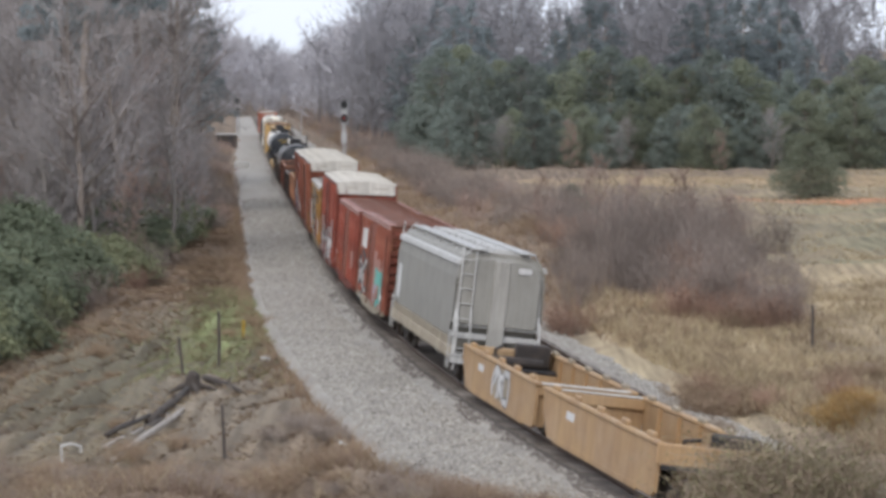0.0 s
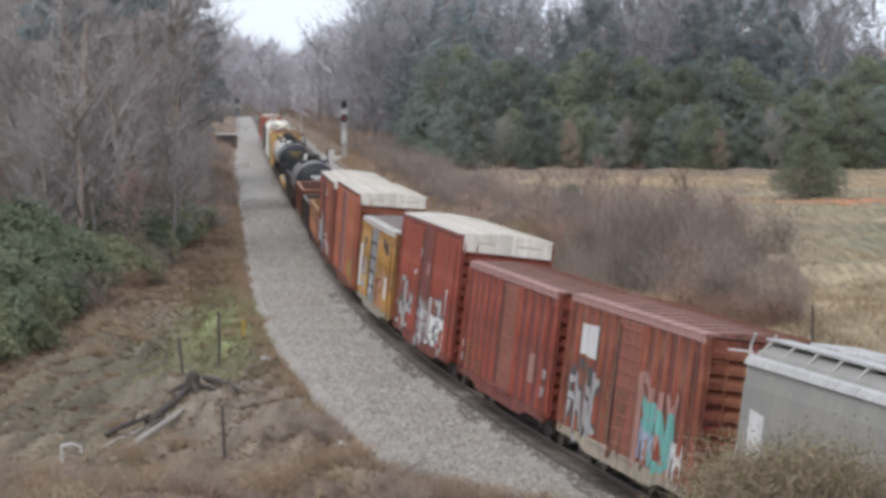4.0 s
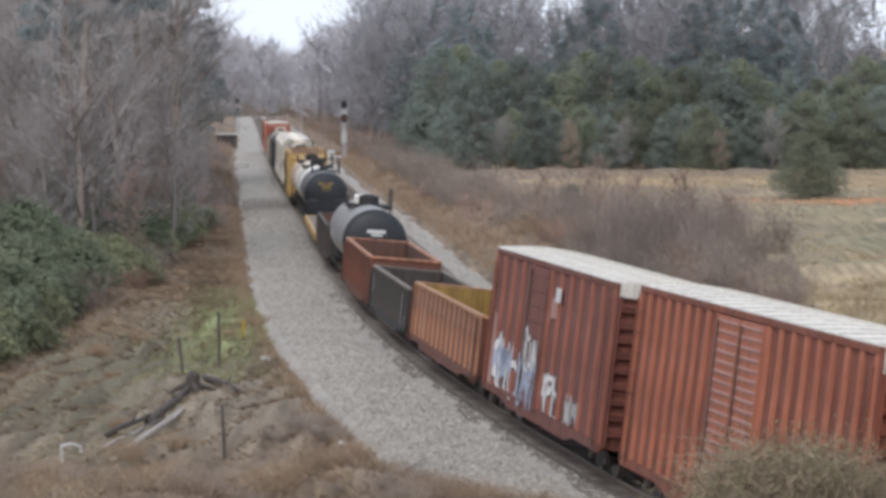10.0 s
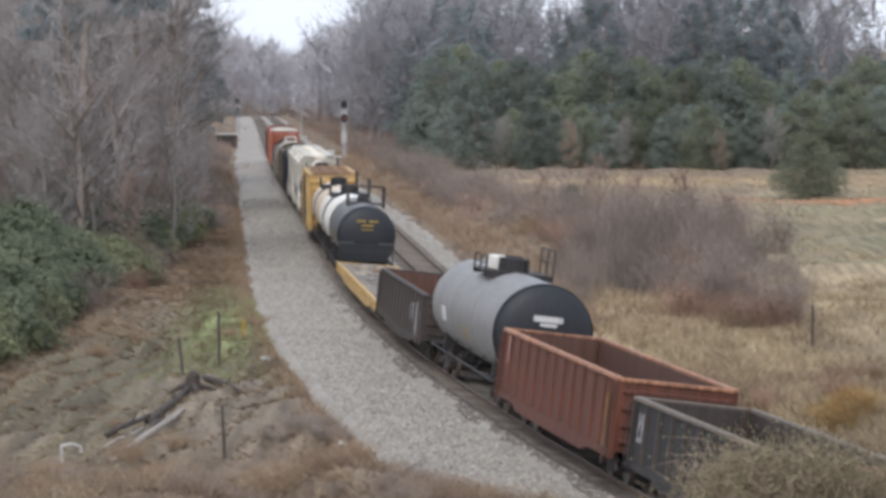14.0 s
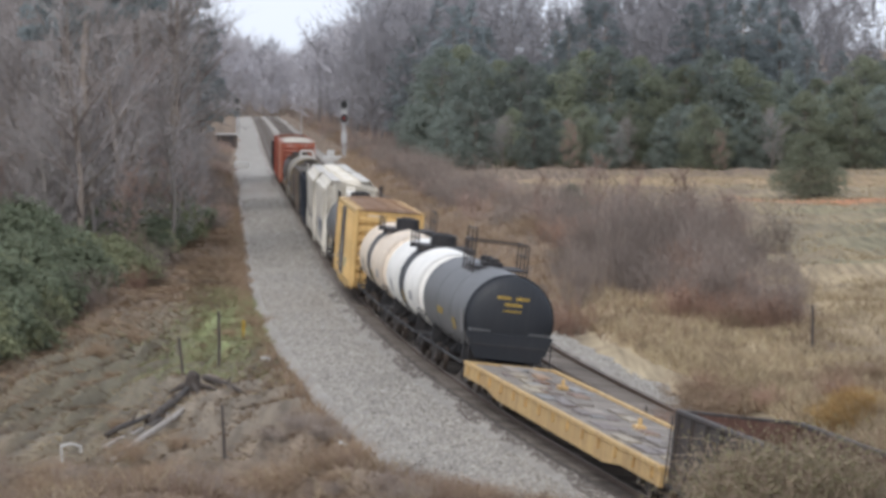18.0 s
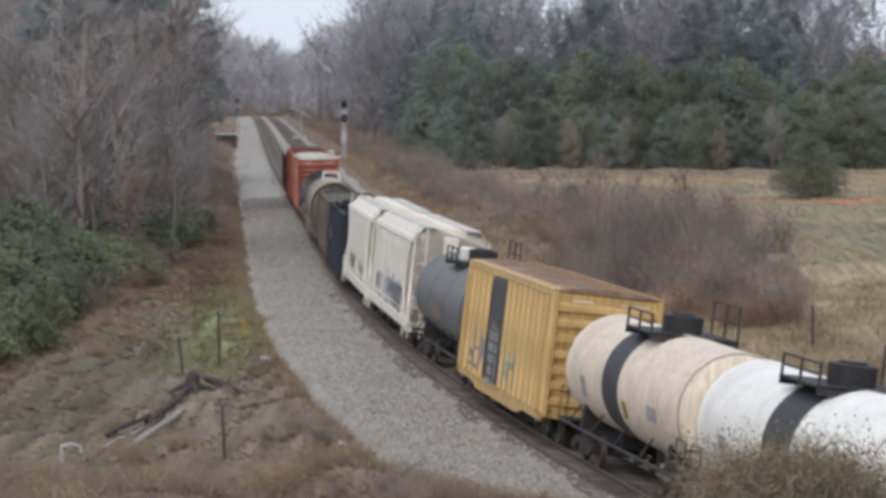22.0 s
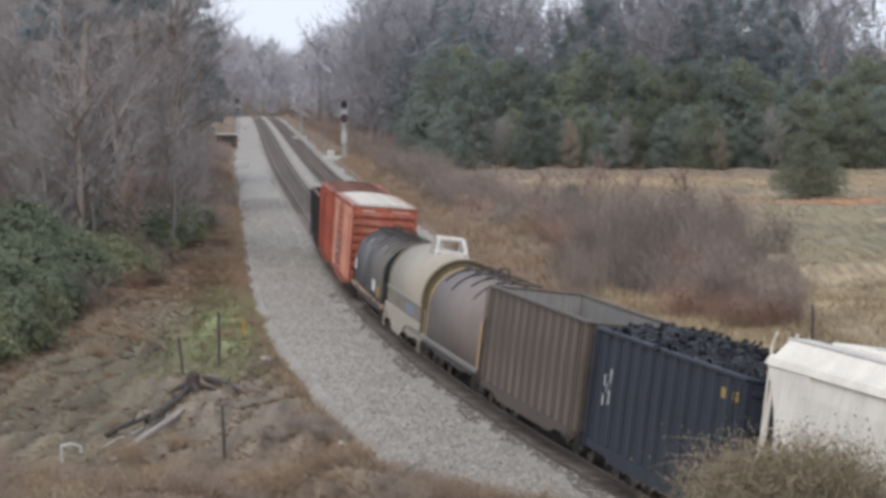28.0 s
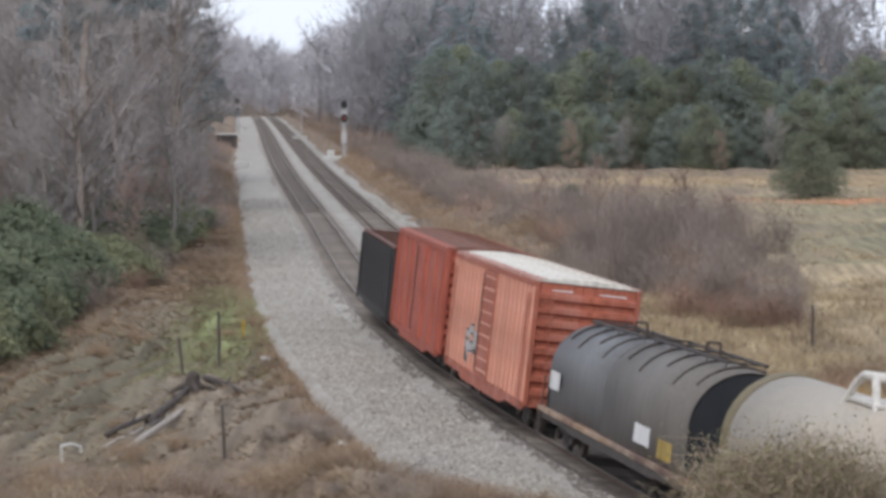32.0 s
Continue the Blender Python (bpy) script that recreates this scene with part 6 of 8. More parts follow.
def tank_car(name, label, u0, u1, r, cz, bands, head, dome="plain", marks="", head_rear=None):
    """bands: (x from, x to, material) in shares of the half length, front at +1."""
    ob, h = start_car(name, label, u0, u1, "tank car")
    n, hl = 40, h - 0.35
    ring = [(math.cos(2 * math.pi * i / n), math.sin(2 * math.pi * i / n)) for i in range(n)]
    cyl = hl - 0.42
    for a, b, mat in bands:
        part("tank_shell", Shape().loft([[(x * cyl, r * c, cz + r * s) for c, s in ring] for x in np.linspace(a, b, 3)], caps=False), mat, ob, smooth=True)
    for e in (1, -1):
        rings = []
        for q in (0, 0.35, 0.65, 0.88, 0.985, 1.0):
            k = math.sqrt(max(0.0, 1 - q * q)) if q < 1 else 0.0
            rings.append([(e * (cyl + 0.42 * q), max(k, 0.02) * r * c, cz + max(k, 0.02) * r * s) for c, s in (ring if e > 0 else ring[::-1])])
        part("tank_head", Shape().loft(rings), head if e > 0 else (head_rear or head), ob, smooth=True)
        for w in ((cyl - 0.03, 0.015),):
            part("weld_band", Shape().loft([[(e * (w[0] + d), (r + k) * c, cz + (r + k) * s) for c, s in ring] for d, k in ((-0.06, 0), (-0.04, w[1]), (0.04, w[1]), (0.06, 0))], caps=False), head if e > 0 else bands[0][2], ob, smooth=True)
    for x in (-0.33, 0.33):
        part("weld_band", Shape().loft([[(x * cyl + d, (r + k) * c, cz + (r + k) * s) for c, s in ring] for d, k in ((-0.05, 0), (-0.035, 0.012), (0.035, 0.012), (0.05, 0))], caps=False), [m for a, b, m in bands if min(a, b) <= x <= max(a, b)][0], ob, smooth=True)
    fm = iron_black
    for e in (-1, 1):
        part("stub_sill", Shape().box(min(e * (h - 0.05), e * (h - 3.4)), max(e * (h - 0.05), e * (h - 3.4)), -0.35, 0.35, 0.62, 1.08, 0.03), fm, ob)
        part("saddle", Shape().prism([(-1.25, 0.95), (1.25, 0.95), (1.15, cz - 0.55), (0.75, cz - r * 0.86), (0, cz - r * 0.98), (-0.75, cz - r * 0.86), (-1.15, cz - 0.55)], e * (h - 2.2) - 0.12, e * (h - 2.2) + 0.12), fm, ob)
        part("end_platform", Shape().box(min(e * h, e * (h - 0.9)), max(e * h, e * (h - 0.9)), -1.42, 1.42, 1.0, 1.06), fm, ob)
        hs = Shape()
        for y in (-1.38, 1.38):
            hs.tube([(e * (h - 0.9), y, 1.05), (e * (h - 0.9), y, 1.9), (e * (h - 0.04), y, 1.9), (e * (h - 0.04), y, 1.05)], 0.022, 5)
        hs.tube([(e * (h - 0.04), -1.38, 1.72), (e * (h - 0.04), 1.38, 1.72)], 0.022, 5)
        part("handrail", hs, fm, ob)
        for y in (-1.3, 1.3):
            s = Shape()
            for k in (-0.2, 0.2):
                s.tube([(e * (h - 0.5) + k, y * 1.08, 0.45), (e * (h - 0.5) + k, y * 1.08, 1.05)], 0.018, 4)
            s.tube([(e * (h - 0.5) - 0.2, y * 1.08, 0.5), (e * (h - 0.5) + 0.2, y * 1.08, 0.5)], 0.018, 4)
            part("stirrup", s, fm, ob)
    for y in (-1, 1):
        part("side_rail", Shape().tube([(-h + 0.6, y * 1.43, 1.0), (h - 0.6, y * 1.43, 1.0)], 0.045, 6), fm, ob)
        for x in np.linspace(-h + 1.4, h - 1.4, 5):
            part("rail_bracket", Shape().tube([(x, y * 1.43, 1.0), (x, y * 1.05, cz - r * 0.62)], 0.025, 4), fm, ob)
    part("belly_valve", Shape().tube([(0, 0, cz - r - 0.35), (0, 0, cz - r + 0.1)], 0.25, 12).box(-0.9, 0.6, 0.5, 1.0, 0.5, 0.9), steel_black, ob)
    top = cz + r
    if dome == "low":
        part("dome_platform", Shape().box(-1.2, 1.2, -0.7, 1.15, top - 0.08, top - 0.02).box(-0.35, 0.35, -0.3, 0.4, top - 0.02, top + 0.14, 0.03), iron_black, ob)
        part("dome_housing", Shape().tube([(0, 0.05, top + 0.1), (0, 0.05, top + 0.26)], 0.26, 14), iron_black, ob)
        for y in (-0.78, 1.12):
            s = Shape()
            for x in (-1.15, -0.4, 0.4, 1.15):
                s.tube([(x, y, top - 0.25), (x, y, top + 0.85)], 0.032, 5)
            for z in (0.45, 0.85):
                s.tube([(-1.15, y, top + z), (1.15, y, top + z)], 0.03, 5)
            part("handrail", s, iron_dark, ob)
        for x in (-1.15, 1.15):
            part("end_rail", Shape().tube([(x, -0.78, top + 0.85), (x, 1.12, top + 0.85)], 0.03, 5), iron_dark, ob)
        part("valve_stand", Shape().box(-0.85, -0.55, -0.25, 0.15, top - 0.02, top + 0.32, 0.04), iron_black, ob)
    elif dome in ("plain", "white"):
        part("dome_platform", Shape().box(-1.3, 1.3, -1.15, 1.15, top - 0.06, top - 0.01).box(-1.3, -1.22, -1.15, 1.15, top - 0.2, top).box(1.22, 1.3, -1.15, 1.15, top - 0.2, top), iron_black, ob)
        part("dome_housing", Shape().tube([(0, 0, top - 0.1), (0, 0, top + 0.42), (0, 0, top + 0.45)], [0.52, 0.52, 0.44], 18), iron_black, ob, smooth=False)
        if dome == "white":
            part("valve_cover", Shape().box(-1.1, -0.62, -0.7, -0.15, top - 0.05, top + 0.45, 0.05), tank_white, ob, "white-painted valve cover")
        part("dome_lid", Shape().tube([(0, 0, top + 0.45), (0, 0, top + 0.5)], 0.3, 14), iron_black, ob)
        for y in (-1, 1):
            s = Shape()
            rise = 0.85 if y > 0 else 0.45
            for x in (-1.25, 0.0, 1.25):
                s.tube([(x, y * 1.12, top - 0.1), (x, y * 1.12, top + rise)], 0.035, 5)
            for z in (0.5 * rise, rise):
                s.tube([(-1.25, y * 1.12, top + z), (1.25, y * 1.12, top + z)], 0.03, 5)
            part("handrail", s, iron_dark, ob)
        s = Shape()
        for x in (-1.5, -1.12):
            s.tube([(x, 1.12, top - 0.05), (x, r + 0.06, cz + 0.4), (x, r + 0.08, cz - 0.2), (x, 1.45, 1.0)], 0.022, 5)
        part("ladder", s, iron_dark, ob)

    def on_shell(x, z, w, hh, mat, name, label=""):
        y = -math.sqrt(max(0.01, r * r - (z - cz) ** 2)) - 0.012
        a = math.atan2(z - cz, -y)
        part(name, Shape().box(-w / 2, w / 2, -0.006, 0.004, -hh / 2, hh / 2), mat, ob, label, at=pose(x, y, z) @ Matrix.Rotation(-a, 4, "X"))

    if marks == "front_yellow":
        for y0, z0, w, hh in ((-0.52, 0.69, 0.46, 0.10), (0.1, 0.69, 0.46, 0.10), (-0.28, 0.48, 0.6, 0.09), (-0.3, 0.29, 0.62, 0.05)):
            k, s = 3, Shape()
            for i in range(k):
                y1, y2 = y0 + w * i / k, y0 + w * (i + 1.0) / k
                xs = cyl + 0.42 * math.sqrt(1 - ((y1 + y2) ** 2 / 4 + (z0 + hh / 2) ** 2) / r ** 2)
                s.box(xs - 0.05, xs + 0.02, y1, y2, cz + z0, cz + z0 + hh)
            part("lettering", s, yellow_mark, ob)
        part("placard", Shape().add([(hl - 0.02, 0.3, cz - 1.05), (hl - 0.02, 0.45, cz - 0.88), (hl - 0.02, 0.6, cz - 1.05), (hl - 0.02, 0.6, cz - 1.22), (hl - 0.02, 0.3, cz - 1.22), (hl - 0.10, 0.3, cz - 1.05), (hl - 0.10, 0.45, cz - 0.88), (hl - 0.10, 0.6, cz - 1.05), (hl - 0.10, 0.6, cz - 1.22), (hl - 0.10, 0.3, cz - 1.22)],
             [(4, 3, 2, 1, 0), (5, 6, 7, 8, 9), (0, 1, 6, 5), (1, 2, 7, 6), (2, 3, 8, 7), (3, 4, 9, 8), (4, 0, 5, 9)]), white_mark, ob, "white hazard placard")
        on_shell(0.46 * hl, 2.1, 0.55, 0.4, yellow_mark, "placard", "yellow placard")
        on_shell(-0.12 * hl, 2.3, 1.3, 0.22, yellow_mark, "lettering")
        on_shell(0.82 * hl, 2.35, 0.5, 0.75, tank_light, "worn_patch", "scraped pale patch")
        part("seam", Shape().box(hl - 0.12, hl - 0.06, -r * 0.93, r * 0.93, cz - 0.42, cz - 0.37), tank_grey, ob)
        part("head_shield", Shape().prism([(-r * 0.98, cz - 0.45), (r * 0.98, cz - 0.45), (r * 0.86, cz - 0.95), (r * 0.72, cz - 1.32), (-r * 0.72, cz - 1.32), (-r * 0.86, cz - 0.95)], hl - 0.03, hl + 0.02), head, ob, "black steel head shield")
    elif marks == "front_white":
        s = Shape()
        xs = cyl + 0.42 * math.sqrt(1 - (0.5 / r) ** 2)
        part("lettering", Shape().box(xs - 0.06, xs + 0.02, -0.42, 0.5, cz + 0.42, cz + 0.60), white_mark, ob)
        s.box(xs - 0.03, xs + 0.045, -0.2, 0.32, cz + 0.28, cz + 0.38)
        part("lettering", s, white_mark, ob)
        on_shell(-0.55 * hl, 2.3, 0.9, 0.5, white_mark, "lettering")
        on_shell(0.1 * hl, 2.0, 0.35, 0.5, yellow_mark, "placard")
    elif marks == "side":
        for x, z, w, hh, m in ((-0.62, 2.15, 0.5, 0.55, grey_spray), (0.1, 2.0, 0.4, 0.45, yellow_mark), (0.55, 2.2, 0.9, 0.35, grey_spray)):
            on_shell(x * hl, z, w, hh, m, "lettering")
    elif marks == "grey":
        on_shell(0.0, 2.2, 2.4, 0.6, tank_mauve, "lettering")
    return ob


def coil_car(name, label, u0, u1, hoods, frame, board, half=1.46, top=3.65, marks=(), rails=True, skirt=None, bail=None, ledge=None):
    """A long-trough flatcar under removable arched hoods. hoods: start and end along x as shares of the half length, size, shell, end panel, rim material or None, rim width."""
    ob, h = start_car(name, label, u0, u1, "coil car")
    base = 1.12

    def arch(k, n=24):
        side = base + (top - base) * 0.45
        return [(-half * k, base)] + [(-half * k * math.cos(a), side + (base + (top - base) * k - side) * math.sin(a)) for a in np.linspace(0, math.pi, n)] + [(half * k, base)]

    for x0, x1, k, shell, panel, rim, wide in hoods:
        x0, x1 = x0 * h, x1 * h
        hood = part("hood", Shape().loft([[(x, y, z) for y, z in arch(k)] for x in (x0, x1)], caps=False), shell, ob, smooth=True)
        hood.modifiers.new("sheet", "SOLIDIFY").thickness = 0.03
        for x, e in ((x0, 1), (x1, -1)):
            part("end_panel", Shape().prism(arch(k * 0.985), min(x + 0.05 * e, x + 0.09 * e), max(x + 0.05 * e, x + 0.09 * e)), panel, hood, "flat end sheet of the hood")
        if rim:
            for x, e in ((x0, 1), (x1, -1)):
                part("end_rim", Shape().loft([[(x + e * d, y * q, base + (z - base) * q) for y, z in arch(k)] for d, q in ((-0.03, 1.0), (-0.03, 1.022), (wide, 1.022), (wide, 1.0))], caps=False), rim, hood, "painted end rim")
        for t in (0.33, 0.67):
            part("hoop", Shape().loft([[(x0 + (x1 - x0) * t + d, y * q, base + (z - base) * q) for y, z in arch(k)] for d, q in ((-0.04, 1.0), (-0.025, 1.008), (0.025, 1.008), (0.04, 1.0))], caps=False), shell, hood)
        if rails:
            mid, span = (x0 + x1) / 2, (x1 - x0) / 2
            zt = base + (top - base) * k
            for y in (-0.5, 0.45):
                part("lifting_rail", Shape().tube([(mid - span * 0.85, y, zt + 0.12), (mid + span * 0.85, y, zt + 0.16)], 0.045, 5), iron_dark, hood, "dark lifting rail")
            for i, x in enumerate(np.linspace(mid - span * 0.8, mid + span * 0.8, 5)):
                drop = (0.5, 0.75, 0.42, 0.66, 0.55)[i]
                pts = [p for p in arch(k * 1.02) if p[1] > zt - drop and p[0] < 0.6]
                if len(pts) > 1:
                    part("strap", Shape().tube([(x, y, z + 0.02) for y, z in pts], 0.032, 5), iron_dark, hood, "dark hanging strap")
                part("rail_stub", Shape().tube([(x, -0.5, zt - 0.1), (x, -0.5, zt + 0.15), (x, 0.45, zt + 0.15), (x, 0.45, zt - 0.1)], 0.03, 5), iron_dark, hood)
            part("lifting_hoop", Shape().tube([(mid + 0.4, -0.2, zt + 0.1), (mid + 0.4, -0.15, zt + 0.4), (mid + 0.4, 0.15, zt + 0.4), (mid + 0.4, 0.2, zt + 0.1)], 0.045, 6), iron_dark, hood)
    part("deck", Shape().box(-h + 0.1, h - 0.1, -1.3, 1.3, 0.92, 1.06), frame, ob)
    part("centre_sill", Shape().box(-h + 0.1, h - 0.1, -0.4, 0.4, 0.5, 0.94), steel_black, ob)
    for y in (-1, 1):
        part("running_board", Shape().box(-h + 0.15, h - 0.15, y * 1.38 - 0.20, y * 1.38 + 0.20, 0.98, 1.12, 0.015), board, ob)
        part("side_sill", Shape().side_prism([(-h + 0.1, 0.82), (-h + 0.1, 1.06), (h - 0.1, 1.06), (h - 0.1, 0.84), (h * 0.62, 0.82), (h * 0.5, 0.74), (-h * 0.5, 0.74), (-h * 0.62, 0.82)][::y], y * 1.48 - 0.05, y * 1.48 + 0.05), frame, ob)
    for e in (-1, 1):
        part("end_sill", Shape().box(e * (h - 0.12) - 0.1, e * (h - 0.12) + 0.1, -1.5, 1.5, 0.75, 1.1, 0.03), frame, ob)
        s = Shape()
        for y in (-1.45, 1.45):
            s.tube([(e * (h - 0.15), y, 1.1), (e * (h - 0.15), y, 1.95), (e * (h - 0.75), y, 1.95), (e * (h - 0.75), y, 1.1)], 0.025, 5)
        part("handrail", s, frame, ob)
        ladder(ob, e * (h - 0.4), -1.56, 0.42, 1.1, 0.42, frame, 3)
    for x, z, w, hh, mat in marks:
        part("placard", Shape().box(x * h - w / 2, x * h + w / 2, -half - 0.045, -half - 0.03, z - hh / 2, z + hh / 2), mat, ob, "plain rectangular placard")
    if ledge:
        part("flank", Shape().box(-h * 0.93, h * 0.88, -half - 0.03, -half + 0.01, 1.42, 2.02), ledge, ob, "grimy lower flank")
        part("flank_ledge", Shape().box(-h * 0.93, h * 0.88, -half - 0.07, -half + 0.01, 2.06, 2.12), hoods[0][3], ob)
    if skirt:
        for y in (-1, 1):
            part("skirt", Shape().side_prism([(-h * 0.92, 1.45), (h * 0.9, 1.45), (h * 0.9, 1.2), (h * 0.3, 1.12), (h * 0.18, 0.9), (-h * 0.05, 0.5), (-h * 0.45, 0.56), (-h * 0.62, 1.0), (-h * 0.92, 1.15)][::y], y * 1.56 - 0.025, y * 1.56 + 0.025), skirt, ob, "dirty cream side skirt")
    if bail:
        s = Shape()
        for y in (-0.46, 0.46):
            s.tube([(-0.95, y * 1.3, top - 0.15), (-0.62, y * 1.15, top + 0.3), (-0.34, y, top + 0.52), (0.34, y, top + 0.52), (0.62, y * 1.15, top + 0.3), (0.95, y * 1.3, top - 0.15)], 0.085, 8)
        for x in (-0.34, 0.34):
            s.tube([(x, -0.46, top + 0.52), (x, 0.46, top + 0.52)], 0.085, 8)
        part("lifting_bail", s, bail, ob, "white-painted lifting frame")
        part("saddle_plate", Shape().box(-1.05, 1.05, -0.6, 0.6, top - 0.06, top + 0.03, 0.02), bail, ob)
    return ob


def well_car(name, label, u0, u1, spray=(), decks=(-1, 1)):
    ob, h = start_car(name, label, u0, u1, "well car", inset=0.9)
    zt, zb = 1.56, 0.28
    for y in (-1, 1):
        part("well_side", Shape().side_prism([(-h + 0.1, 1.05), (-h + 0.1, zt + 0.02), (h - 0.1, zt + 0.02), (h - 0.1, 0.45), (h - 0.35, zb + 0.05), (-h + 1.0, zb + 0.05)], y * 1.42 - 0.05, y * 1.42 + 0.05), well_yellow, ob)
        part("top_rail", Shape().box(-h + 0.05, h - 0.05, y * 1.42 - 0.11, y * 1.42 + 0.11, zt, zt + 0.11, 0.03), well_yellow, ob)
        part("bottom_rail", Shape().box(-h + 1.8, h - 1.8, y * 1.36 - 0.12, y * 1.36 + 0.12, zb, zb + 0.14), well_yellow, ob)
        gus = Shape().prism([(-0.06, 0), (0.06, 0), (0.06, 0.11), (-0.06, 0.11)], zb + 0.1, zt)
        gus.v = [(a[1], a[2] if y < 0 else -a[2], a[0]) for a in gus.v]
        gus = gus.mesh("side_stiffener", well_yellow)
        for x in np.linspace(-h + 2.4, h - 2.4, 5):
            part("side_stiffener", gus, None, ob, at=pose(x, y * 1.37, 0))
        for x in np.linspace(-h + 1.2, h - 1.2, 5):
            part("guide_plate", Shape().box(x - 0.35, x + 0.35, y * 1.36 - 0.06, y * 1.36 + 0.06, zt + 0.10, zt + 0.24, 0.03), sill_cream if y > 0 else well_yellow, ob)
    for e in (-1, 1):
        if e not in decks:
            part("end_beam", Shape().box(e * (h - 0.3) - 0.16, e * (h - 0.3) + 0.16, -1.42, 1.42, zt - 0.28, zt + 0.06, 0.03), well_yellow, ob)
            part("beam_cap", Shape().box(e * (h - 0.3) - 0.18, e * (h - 0.3) + 0.18, -1.44, 1.44, zt + 0.062, zt + 0.09), roof_white, ob, "white-worn beam top")
            part("end_bulkhead", Shape().box(e * (h - 0.3) - 0.05, e * (h - 0.3) + 0.05, -1.36, 1.36, zb + 0.1, zt - 0.28), well_yellow, ob)
            continue
        part("end_deck", Shape().box(min(e * h, e * (h - 2.0)), max(e * h, e * (h - 2.0)), -1.36, 1.36, 1.0, 1.14, 0.02), iron_black, ob)
        part("end_bulkhead", Shape().box(e * (h - 1.95) - 0.05, e * (h - 1.95) + 0.05, -1.36, 1.36, zb + 0.1, 1.12), well_yellow, ob)
        part("end_beam", Shape().box(e * (h - 0.14) - 0.12, e * (h - 0.14) + 0.12, -1.5, 1.5, 1.1, zt + 0.08, 0.04), well_yellow, ob)
        part("brake_gear", Shape().box(e * (h - 0.9) - 0.35, e * (h - 0.9) + 0.35, 0.1, 1.2, 1.14, 1.9, 0.05), steel_black, ob)
        part("air_tank", Shape().tube([(e * (h - 1.5), -1.1, 1.32), (e * (h - 1.5), 0.9, 1.32)], 0.18, 10), steel_black, ob)
        part("brake_staff", Shape().tube([(e * (h - 1.0), -0.6, 1.14), (e * (h - 1.0), -0.6, 1.65), (e * (h - 0.6), -0.3, 1.75)], 0.06, 6), steel_black, ob)
    for x in np.linspace(-h + 2.6, h - 2.6, 5):
        part("floor_beam", Shape().box(x - 0.15, x + 0.15, -1.36, 1.36, zb, zb + 0.12), well_yellow, ob)
    sprays(ob, spray, -1.476)
    bars(ob, [(-h * 0.45, 1.2, 1.0, 0.22)], -1.475)
    return ob


def flat_car(name, label, u0, u1):
    ob, h = start_car(name, label, u0, u1, "flatcar", inset=2.6)
    for y in (-1, 1):
        part("side_sill", Shape().side_prism([(-h, 1.08), (h, 1.08), (h, 0.66), (h * 0.7, 0.66), (h * 0.55, 0.5), (-h * 0.55, 0.5), (-h * 0.7, 0.66), (-h, 0.66)], y * 1.44 - 0.05, y * 1.44 + 0.05), flat_yellow, ob)
        part("rub_rail", Shape().box(-h, h, y * 1.46 - 0.08, y * 1.46 + 0.08, 1.05, 1.17, 0.02), flat_yellow, ob)
        for x in np.linspace(-h + 0.8, h - 0.8, 14):
            part("stake_pocket", Shape().box(x - 0.09, x + 0.09, y * 1.53 - 0.04, y * 1.53 + 0.04, 0.78, 1.06), flat_yellow, ob)
    for e in (-1, 1):
        part("end_sill", Shape().box(e * (h - 0.1) - 0.1, e * (h - 0.1) + 0.1, -1.44, 1.44, 0.7, 1.16, 0.02), flat_yellow, ob)
    plank = Shape().box(-0.118, 0.118, -1.37, 1.37, -0.06, 0.0).mesh("deck_plank", deck_wood)
    g = np.random.RandomState(3)
    n = int((2 * h - 0.4) / 0.25)
    for i in range(n):
        part("deck_plank", plank, None, ob, at=pose(-h + 0.3 + i * 0.25, 0, 1.10 + g.normal() * 0.006, 0, 0, g.normal() * 0.25))
    for x, y, w, d in ((4.2, 0.2, 0.5, 0.3), (-6.5, 0.3, 0.5, 0.3)):
        part("tie_down", Shape().box(x - w / 2, x + w / 2, y - d / 2, y + d / 2, 1.10, 1.24, 0.04).tube([(x, y, 1.2), (x, y, 1.42)], 0.06, 6), flat_yellow, ob)
    for i in range(64):
        x, y = g.uniform(-h + 1, h - 1), g.uniform(-1, 0.9)
        part("dunnage", Shape().box(x - g.uniform(0.3, 1.1), x + g.uniform(0.3, 1.1), y - g.uniform(0.1, 0.3), y + g.uniform(0.1, 0.3), 1.105, 1.12 + g.uniform(0.0, 0.05)), (sill_cream, roof_grey, deck_wood, walk_dark, roof_tan, roof_grey)[i % 6], ob)
    part("underframe", Shape().box(-h + 0.2, h - 0.2, -0.4, 0.4, 0.55, 1.03).box(-2, 0.4, 0.6, 1.2, 0.45, 0.9), steel_black, ob)
    return ob


